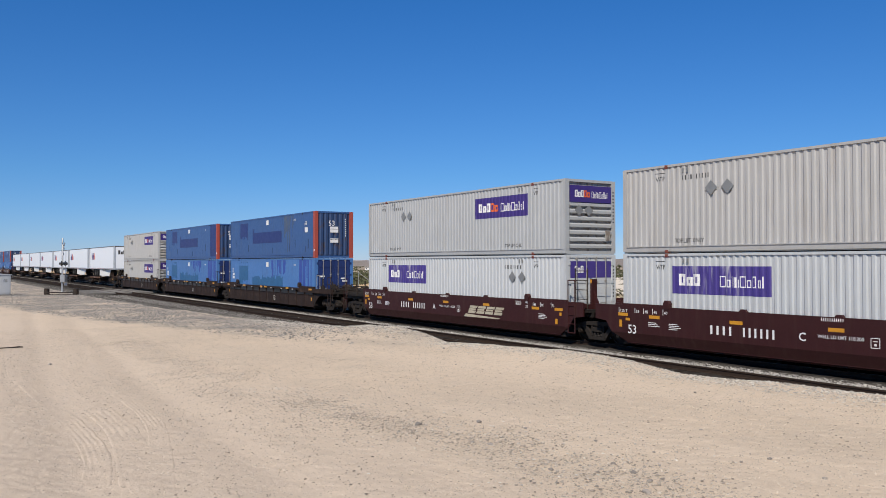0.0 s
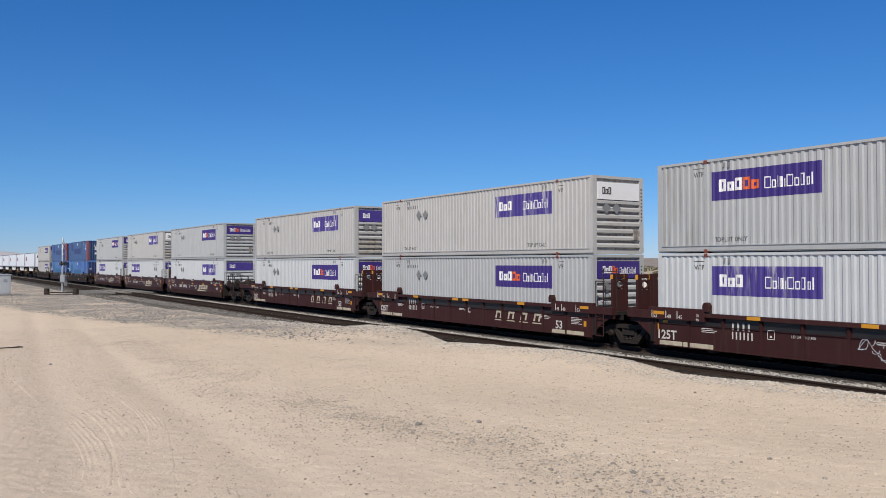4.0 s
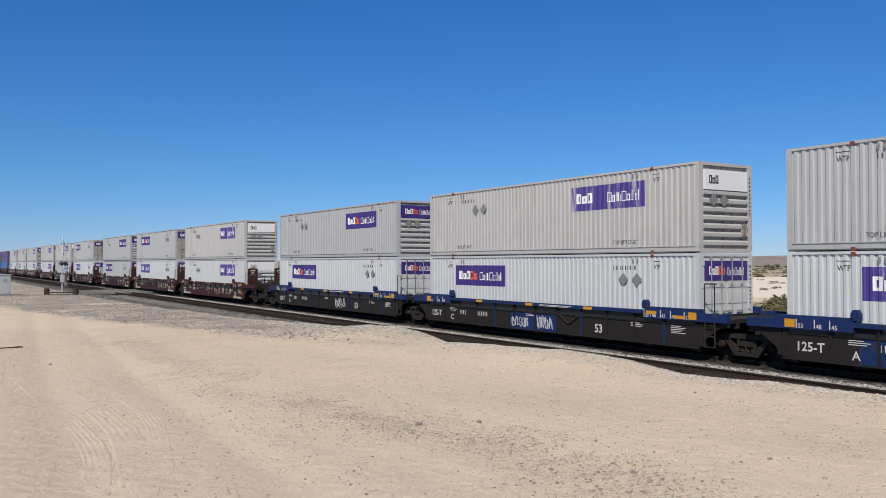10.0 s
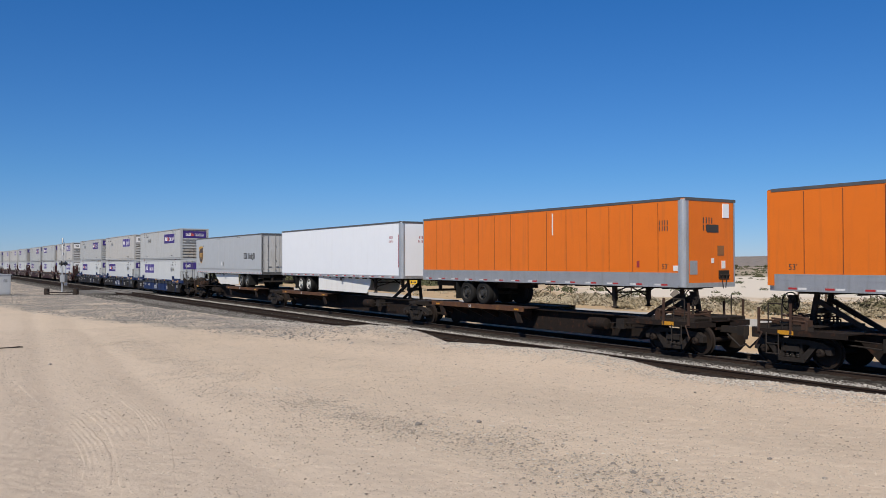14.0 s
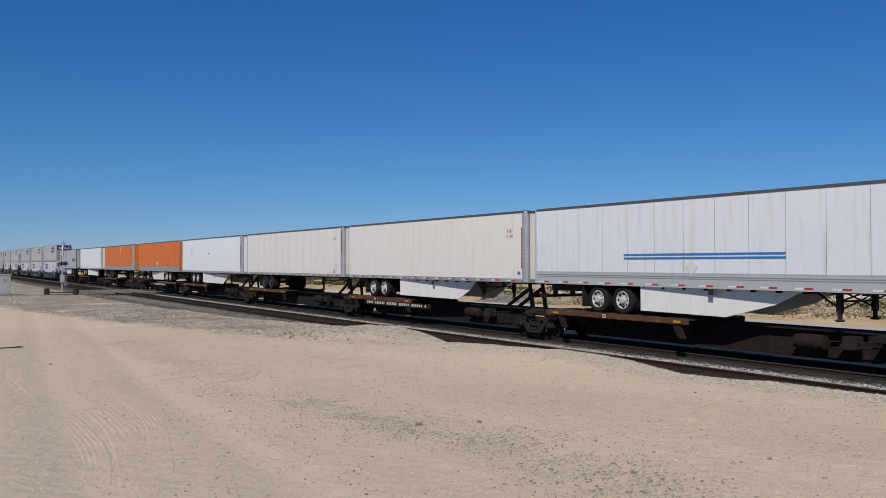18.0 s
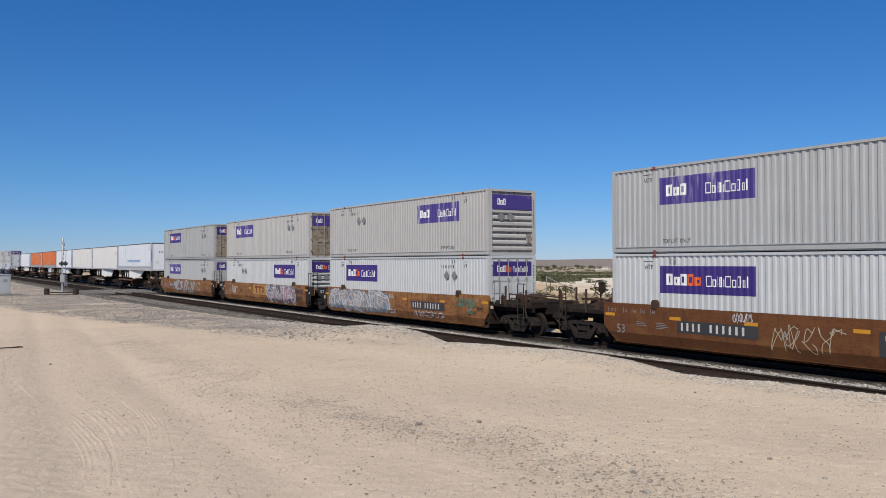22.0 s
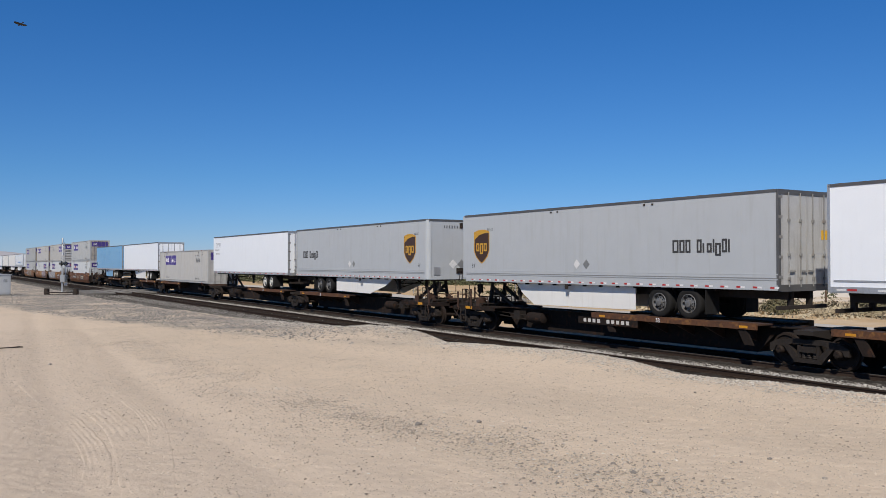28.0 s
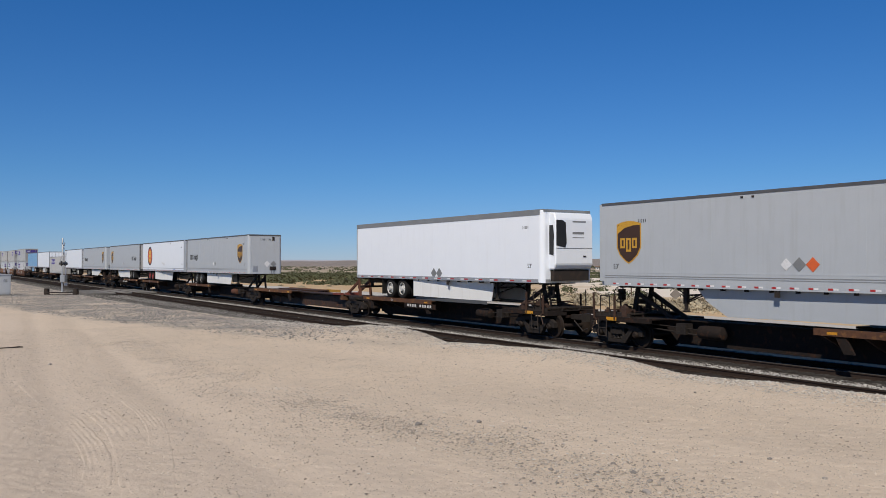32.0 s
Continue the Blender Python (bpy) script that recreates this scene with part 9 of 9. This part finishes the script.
def tufts(spots, cards, size, tall, seed, ragged=0.35):
    """Clumps of small leaf cards that lie on uneven domes: vertices and faces. spots: (x, y, z, radius)."""
    rr = np.random.RandomState(seed)
    sp = np.asarray(spots, dtype=float)
    n = len(sp)
    th = rr.uniform(0, 2 * np.pi, (n, cards))
    up = rr.uniform(-0.05, 1.0, (n, cards))
    flat = np.sqrt(np.maximum(0, 1 - up * up))
    way = np.stack([flat * np.cos(th), flat * np.sin(th), up], 2)
    ph = rr.uniform(0, 6.28, (n, 3, 1))
    lump = 1 + ragged * (0.5 * np.cos(2 * th + ph[:, 0]) + 0.4 * np.cos(3 * th + ph[:, 1] + 2 * up) + 0.4 * np.cos(5 * th + ph[:, 2] - 4 * up))
    r = sp[:, 3][:, None] * lump * rr.uniform(0.95, 1.04, (n, cards))
    c = way * r[:, :, None] * np.array((1, 1, tall)) + sp[:, None, :3]
    nrm = way + rr.normal(0, 0.17, way.shape)
    u = np.cross(nrm, rr.normal(0, 1, way.shape))
    u /= np.linalg.norm(u, axis=2, keepdims=True) + 1e-9
    w = np.cross(nrm, u)
    w /= np.linalg.norm(w, axis=2, keepdims=True) + 1e-9
    a = (sp[:, 3][:, None] * size * rr.uniform(0.55, 1.35, (n, cards)))[:, :, None]
    v = np.stack([c + u * a, c + w * a * 0.6, c - u * a, c - w * a * 0.6], 2).reshape(-1, 3)
    f = np.arange(len(v)).reshape(-1, 4)
    soft = way + rr.normal(0, 0.12, way.shape) + np.array((0, 0, 0.15))
    soft /= np.linalg.norm(soft, axis=2, keepdims=True)
    return v.tolist(), f.tolist(), np.repeat(soft.reshape(-1, 3), 4, axis=0).tolist()


def leafy(name, spots, cards, size, tall, seed, material, ragged=0.35):
    """A mesh of such clumps, shaded as soft mounds."""
    vs, fs, ns = tufts(spots, cards, size, tall, seed, ragged)
    me = bpy.data.meshes.new(name)
    me.from_pydata(vs, [], fs)
    me.normals_split_custom_set(ns)
    me.materials.append(material)
    return me


def plant(name, material, r, h, n, leaf, seed, label):
    """A shrub: leaf cards on several uneven lobes round a few twigs."""
    q = random.Random(seed)
    ob = empty(name, label, "shrub", "shrubs beyond the tracks")
    lobes = [(q.uniform(-0.62, 0.62) * r, q.uniform(-0.62, 0.62) * r, q.uniform(0.0, 0.32) * h, q.uniform(0.34, 0.6) * r) for _ in range(9)] + [(0, 0, 0.05, 0.75 * r)]
    fo = new("foliage", leafy("foliage", lobes, n // 10, leaf, 0.95 * h / r, seed, material, 0.3))
    fo.parent = ob
    def twigs(bm):
        for x, y, z, lr in lobes:
            bar(bm, (0, 0, -0.05), (x * 1.1, y * 1.1, z + lr * h / r * 0.9), 0.014 * r, 4)
            bar(bm, (x * 0.5, y * 0.5, 0.1), (x * 1.2 + q.uniform(-0.2, 0.2), y * 1.2, z + lr * h / r * 1.05), 0.008 * r, 3)
    part("twigs", twigs, POLEM, ob)
    return ob


KINDS = [plant("shrub", SAGE, 0.9, 0.85, 2400, 0.10, 1, "dry straw-coloured desert shrub on sand"), plant("shrub", STRAW, 1.1, 0.9, 2400, 0.10, 2, "bleached tan sagebrush on open ground"), plant("shrub", GREEN, 1.2, 1.15, 2600, 0.095, 3, "olive green desert shrub on sand"),
         plant("shrub", GREEN, 1.9, 1.6, 3200, 0.085, 4, "large dark olive desert shrub"), plant("shrub", SAGE, 0.6, 0.5, 1500, 0.11, 5, "small dry desert shrub on sand")]
q = random.Random(9)


def aside(az, d):
    """A place at that depth in front of the camera, az degrees to the left of the way across the tracks."""
    r = d / math.cos(radians(57.5 - az))
    return -r * math.sin(radians(az)), r * math.cos(radians(az))


used = set()


def set_shrub(k, x, y, size):
    m = pose(x, y, ground_z(x, y) - 0.05, 0, 0, q.uniform(0, 360)) @ Matrix.Scale(size, 4)
    if k in used:
        copy_thing(KINDS[k], m).scale = m.to_scale()
    else:
        KINDS[k].matrix_world = m
        used.add(k)


# the shrubs that stand out, then a thicket along the flats and a few on the open field
for k, x, y, size in ((0, -59.8, 47.2, 1.75), (1, -53.0, 43.6, 1.2), (1, -51.4, 44.8, 1.25), (1, -50.2, 46.3, 1.1), (4, -56.0, 46.4, 1.2), (3, -66.0, 83.0, 1.15), (3, -36.0, 62.0, 0.75)):
    set_shrub(k, x, y, size)
count = 0
while count < 235:
    az = q.uniform(24, 52)
    d = 50 + 100 * q.random() ** 1.25
    x, y = aside(az, d)
    if y < 43.5 or az > 47 and q.random() < 0.6:
        continue
    set_shrub(q.choices(range(5), (6, 6, 0.9, 0.25, 4))[0], x, y, q.uniform(0.75, 1.4))
    count += 1
for i in range(26):
    x, y = aside(q.uniform(52, 72), 75 + 110 * q.random())
    if y > 42:
        set_shrub(q.choice((0, 1, 4, 4)), x, y, q.uniform(0.5, 0.9))


def far_brush(name, spots, material, label, seed, cards=14, size=0.3, tall=0.6):
    """Clumps of brush too far off to pick apart, in one mesh."""
    return tagged(new(name, leafy(name, spots, cards, size, tall, seed, material)), label, "brush", kind="stuff")


sp = []
while len(sp) < 420:
    az = q.uniform(22, 55)
    d = 165 + 330 * q.random() ** 1.2
    if q.random() > (0.30 if az < 44 else 1.0) * (0.35 + smoothstep(-0.2, 0.3, noise.noise((az * 0.5, d * 0.02, 6)))):
        continue
    x, y = aside(az, d)
    sp.append((x, y, ground_z(x, y) - 0.1, 0.5 + 1.7 * q.random() ** 1.8))
far_brush("wash_brush", sp, DGREEN, "scattered dark shrubs in the dry wash", 1, 80, 0.165)
sp = []
for i in range(9000):
    az = q.uniform(18, 80)
    d = 285 + 340 * q.random()
    left = smoothstep(47, 52, az + 2.5 * noise.noise((d * 0.01, 1, 1)))
    lo = 420 * (1 - left) + 285 * left
    if d < lo + 30 * noise.noise((az * 0.5, 4, 4)) or noise.noise((az * 0.22, d * 0.014, 2)) < (0.10 if az < 40 else -0.05) - 0.20 * left:
        continue
    x, y = aside(az, d)
    sp.append((x, y, ground_z(x, y) - 0.15, q.uniform(1.0, 2.5)))
far_brush("brush_belt", sp, DGREEN, "belt of dark green brush along the wash", 2, 30, 0.25)
sp = []
for i in range(1700):
    x, y = aside(q.uniform(18, 80), 680 + 1000 * q.random())
    sp.append((x, y, ground_z(x, y), q.uniform(1.2, 3.4)))
far_brush("field_brush", sp, DGREEN, "sparse brush on the far brown fields", 3, 20, 0.28, 0.5)
sp = []
while len(sp) < 3000:
    az = q.uniform(22, 58)
    x, y = aside(az, 48 + 130 * q.random() ** 1.2)
    if y > 43 and (az < 50 or q.random() < 0.3):
        sp.append((x, y, ground_z(x, y) - 0.03, q.uniform(0.15, 0.5)))
far_brush("dry_grass", sp, STRAW, "dry tufts between the shrubs", 4, 15, 0.28, 0.9)

# houses and trees far across the wash
HOUSE = [mat("white house wall", (0.72, 0.71, 0.68), (0.62, 0.61, 0.58), 0.7), mat("tan house wall", (0.42, 0.36, 0.28), (0.36, 0.3, 0.24), 0.7)]
ROOFM = [mat("grey roof", (0.25, 0.24, 0.23), (0.3, 0.29, 0.28), 0.8), mat("brown roof", (0.2, 0.13, 0.09), (0.24, 0.16, 0.11), 0.8)]
for i, (az, d) in enumerate(((52.5, 880), (46.9, 900), (46.4, 940), (41.3, 910), (40.6, 880), (39.9, 930), (38.9, 960), (32.4, 1010), (31.0, 980), (60.2, 850), (62.5, 880))):
    x, y = aside(az, d)
    w, dp, h = 6 + (i * 37 % 6), 5 + (i * 13 % 3), 2.4 + (i % 3) * 0.3
    ob = empty("house", ("white" if i % 3 else "tan") + " single-storey house with a low gable roof", "house", "houses across the wash")
    part("wall", lambda bm: box(bm, -w / 2, w / 2, -dp / 2, dp / 2, -1.0, h), HOUSE[0 if i % 3 else 1], ob)
    part("roof", lambda bm: prism(bm, [(-dp / 2 - 0.5, h), (dp / 2 + 0.5, h), (0, h + 1.1)], -w / 2 - 0.4, w / 2 + 0.4, "x"), ROOFM[i % 2], ob)
    for j in range(3):
        part("window", lambda bm: box(bm, -w / 2 + 1 + j * w / 3.4, -w / 2 + 2.2 + j * w / 3.4, -dp / 2 - 0.04, -dp / 2, 1.0, 2.2), BLACKP, ob)
    part("door", lambda bm: box(bm, w / 2 - 1.6, w / 2 - 0.7, -dp / 2 - 0.05, -dp / 2, 0.0, 2.05), ROOFM[1], ob)
    ob.matrix_world = pose(x, y, ground_z(x, y), 0, 0, az + (i * 29 % 40) - 20)


def tree(seed, h):
    q2 = random.Random(seed)
    ob = empty("tree", "distant dark green tree beside a house", "tree", "trees across the wash")
    part("trunk", lambda bm: (lathe(bm, [(0.3, -0.5), (0.22, h * 0.3), (0.1, h * 0.7)], (0, 0, 0), 7, "z"), [bar(bm, (0, 0, h * 0.3), (q2.uniform(-1, 1) * h * 0.25, q2.uniform(-1, 1) * h * 0.25, h * 0.65), 0.08, 5) for _ in range(5)]), POLEM, ob)
    lobes = [(q2.uniform(-1, 1) * h * 0.26, q2.uniform(-1, 1) * h * 0.26, h * q2.uniform(0.3, 0.62), h * q2.uniform(0.16, 0.28)) for _ in range(9)]
    new("crown", leafy("crown", lobes, 70, 0.22, 1.0, seed + 40, DGREEN, 0.3)).parent = ob
    return ob


TREES = [tree(1, 5.0), tree(2, 6.5), tree(3, 4.2)]
for i in range(42):
    az, d = q.choice((52.0, 50.8, 47.3, 45.5, 40.4, 38.2, 36.4, 33.4, 31.2, 56, 61, 29)) + q.uniform(-1.1, 1.1), q.uniform(820, 1020)
    x, y = aside(az, d)
    m = pose(x, y, ground_z(x, y), 0, 0, q.uniform(0, 360))
    if i < 3:
        TREES[i].matrix_world = m
    else:
        copy_thing(TREES[i % 3], m)

# gravel heap and a frontage road
ROADM = mat("pale dirt road", (0.56, 0.53, 0.48), (0.48, 0.45, 0.41), 0.95, fine=30, coarse=0.6, bump=0.01)
def road_make(bm):
    rows = []
    for i in range(121):
        x = -260 + i * 2.5
        yy = 39.0 + 0.9 * noise.noise((x * 0.02, 0, 0)) + 3.0 * smoothstep(-60, -85, x)
        rows.append([bm.verts.new((x, yy + o, ground_z(x, yy + o) + 0.05 - (0.1 if abs(o) > 2.2 else 0))) for o in (-2.6, -2.0, 0, 2.0, 2.6)])
    for a, b in zip(rows, rows[1:]):
        for j in range(4):
            bm.faces.new((a[j], b[j], b[j + 1], a[j + 1]))
tagged(part("road", road_make, ROADM, None, smooth=True), "pale frontage road of packed dirt beside the railway", "road", kind="structure")
heap, hs = [], []
for i in range(5200):
    a, r = rs.uniform(0, 6.28), 3.4 * math.sqrt(rs.rand())
    heap.append((-57.0 + r * math.cos(a) * 0.75, 42.4 + r * math.sin(a) * 0.75, ground_z(-57.0, 42.4) + 0.62 * (1 - (r / 3.4) ** 1.5) + rs.uniform(-0.04, 0.04)))
    hs.append(rs.uniform(0.035, 0.075))
stones("gravel_heap", heap, hs, STONE_G, "low heap of grey gravel beyond the tracks", seed=11)

# ---- far hills ----
HILLM = mat("brown desert hill", (0.33, 0.275, 0.235), (0.25, 0.215, 0.19), 0.95, fine=0.09, coarse=0.012, dirt=(0.19, 0.165, 0.135), amount=0.75, grain=2.2)
# the distance haze is mixed into the mountain colour itself
FARM = mat("far mountain rock with haze in its colour", (0.46, 0.45, 0.48), (0.40, 0.39, 0.43), 0.95, fine=0.02, coarse=0.003, dirt=(0.5, 0.46, 0.44), amount=0.5)
QUARRY = mat("white quarry spoil", (0.72, 0.70, 0.67), (0.6, 0.57, 0.53), 0.95, coarse=0.05)


def ridge(name, r0, r1, a0, a1, top, material, label, rough):
    """A range of hills on an arc; top(az) is its height over the plain."""
    na, nr = 240, 14
    rows = []
    vs, fs = [], []
    for i in range(na + 1):
        az = a0 + (a1 - a0) * i / na
        for j in range(nr + 1):
            t = j / nr
            r = r0 + (r1 - r0) * t
            x, y = -r * math.sin(radians(az)), r * math.cos(radians(az))
            h = top(az) * smoothstep(0, 0.85, t)
            h += rough * t * (noise.noise((x * 0.003, y * 0.003, 1)) + 0.5 * noise.noise((x * 0.009, y * 0.009, 3)) + 0.25 * noise.noise((x * 0.025, y * 0.025, 5)))
            vs.append((x, y, -6.0 + h - (4 if j == 0 else 0)))
    for i in range(na):
        for j in range(nr):
            k = i * (nr + 1) + j
            fs.append((k, k + nr + 1, k + nr + 2, k + 1))
    me = bpy.data.meshes.new(name)
    me.from_pydata(vs, [], fs)
    me.materials.append(material)
    me.shade_smooth()
    return tagged(new(name, me), label, "hills", kind="structure")


ridge("backdrop_hills", 1500, 3200, -40, 100, lambda az: 17 + 19 * smoothstep(54, 24, az) - 4 * smoothstep(60, 75, az), HILLM, "low brown desert hills on the horizon", 5.0)
ridge("backdrop_mountains", 3600, 4700, 20, 110, lambda az: 22 + 36 * math.exp(-((az - 57.6) / 1.3) ** 2) + 42 * math.exp(-((az - 86.0) / 3.5) ** 2), FARM, "far mountains with blue-grey haze painted in", 9.0)
for az, r, w, h in ((33.6, 2650, 60, 4), (30.2, 2700, 110, 11), (35.5, 2650, 30, 3)):
    x, y = -r * math.sin(radians(az)), r * math.cos(radians(az))
    zt = -6 + (17 + 19 * smoothstep(54, 24, az)) * smoothstep(0, 0.85, (r - 1500) / 1700)
    def spoil(bm):
        prism(bm, [(-w, -14), (w, -14), (w * 0.8, -3), (w * 0.3, h * 0.6), (-w * 0.2, h * 0.45), (-w * 0.7, -2)], -60, 60)
    ob = part("quarry_heap", spoil, QUARRY, None)
    ob.matrix_world = pose(x, y, zt - 2.5, 0, 0, az)
    tagged(ob, "white quarry spoil heap on far hills", "heap")

# ---- bird ----
BIRDM = mat("black feathers", (0.015, 0.015, 0.017), (0.022, 0.02, 0.02), 0.6)
bird = empty("bird", "black bird in flight with beating wings", "bird")
part("body", lambda bm: lathe(bm, [(0.01, -0.30), (0.035, -0.27), (0.05, -0.2), (0.045, -0.14), (0.075, -0.02), (0.07, 0.1), (0.03, 0.2), (0.06, 0.34), (0.01, 0.36)], (0, 0, 0), 10, "x"), BIRDM, bird, smooth=True)
WINGS = []
BIRD = [(-81.0, 2.65, 18.88), (-78.64, 6.27, 21.83), (-77.83, 7.5, 23.06), (-76.93, 8.9, 24.11), (-75.97, 10.37, 25.01), (-65.3, 26.7, 36.0)]
for sg in (-1, 1):
    def wing(bm):
        pts = [(-0.13, 0.0), (-0.17, sg * 0.22), (-0.10, sg * 0.48), (0.05, sg * 0.60), (0.10, sg * 0.50), (0.13, sg * 0.25), (0.13, 0.0)]
        prism(bm, pts, -0.008, 0.008, "z")
    w = part("wing", wing, BIRDM, bird)
    w.location = (-0.02, sg * 0.05, 0.02)
    WINGS.append((w, sg))


def motions():
    """The train rolls by at one speed, its wheelsets turn while they pass the camera, a bird flies past."""
    for ob, s, z in MOVERS:
        walk(ob, [(t, pose(s - SPEED * t, YC, z)) for t in (0.0, 16.0, 32.0)])
    for w, s, k in WHEELSETS:
        t0, t1 = (s + 6.0) / SPEED, (s + 46.0) / SPEED      # from entering the view to well past
        f0, f1 = max(0, math.floor(t0 * FPS)), min(32 * FPS, math.ceil(t1 * FPS))
        if f1 <= f0 or f1 <= 0 or f0 >= 32 * FPS:
            continue
        still = lambda f: pose(k, 0, 0.457, 0, 0, 0) @ Matrix.Rotation(-(f - f0) / FPS * SPEED / 0.457, 4, "Y")
        rows = [(0.0, still(f0))] if f0 > 0 else []
        rows += [(f / FPS, still(f)) for f in range(f0, f1 + 1)]
        if f1 < 32 * FPS:
            rows.append((32.0, still(f1)))
        walk(w, rows)
    flight = [(0.0, (-190.0, -60.0, 14.0)), (20.0, (-130.0, -20.0, 15.0)), (27.0, BIRD[0]), (27.7, BIRD[1]), (28.0, BIRD[2]), (28.3, BIRD[3]), (28.6, BIRD[4]), (32.0, BIRD[5])]
    walk(bird, [(t, pose(*p, 0, -20, 35)) for t, p in flight])
    for w, sg in WINGS:
        rows = [(0.0, 10)] + [(27.1 + 0.2 * i, (-32, 38)[i % 2]) for i in range(10)] + [(32.0, 10)]
        walk(w, [(t, pose(-0.02, sg * 0.05, 0.02, sg * a, 0, 0)) for t, a in rows])


motions()
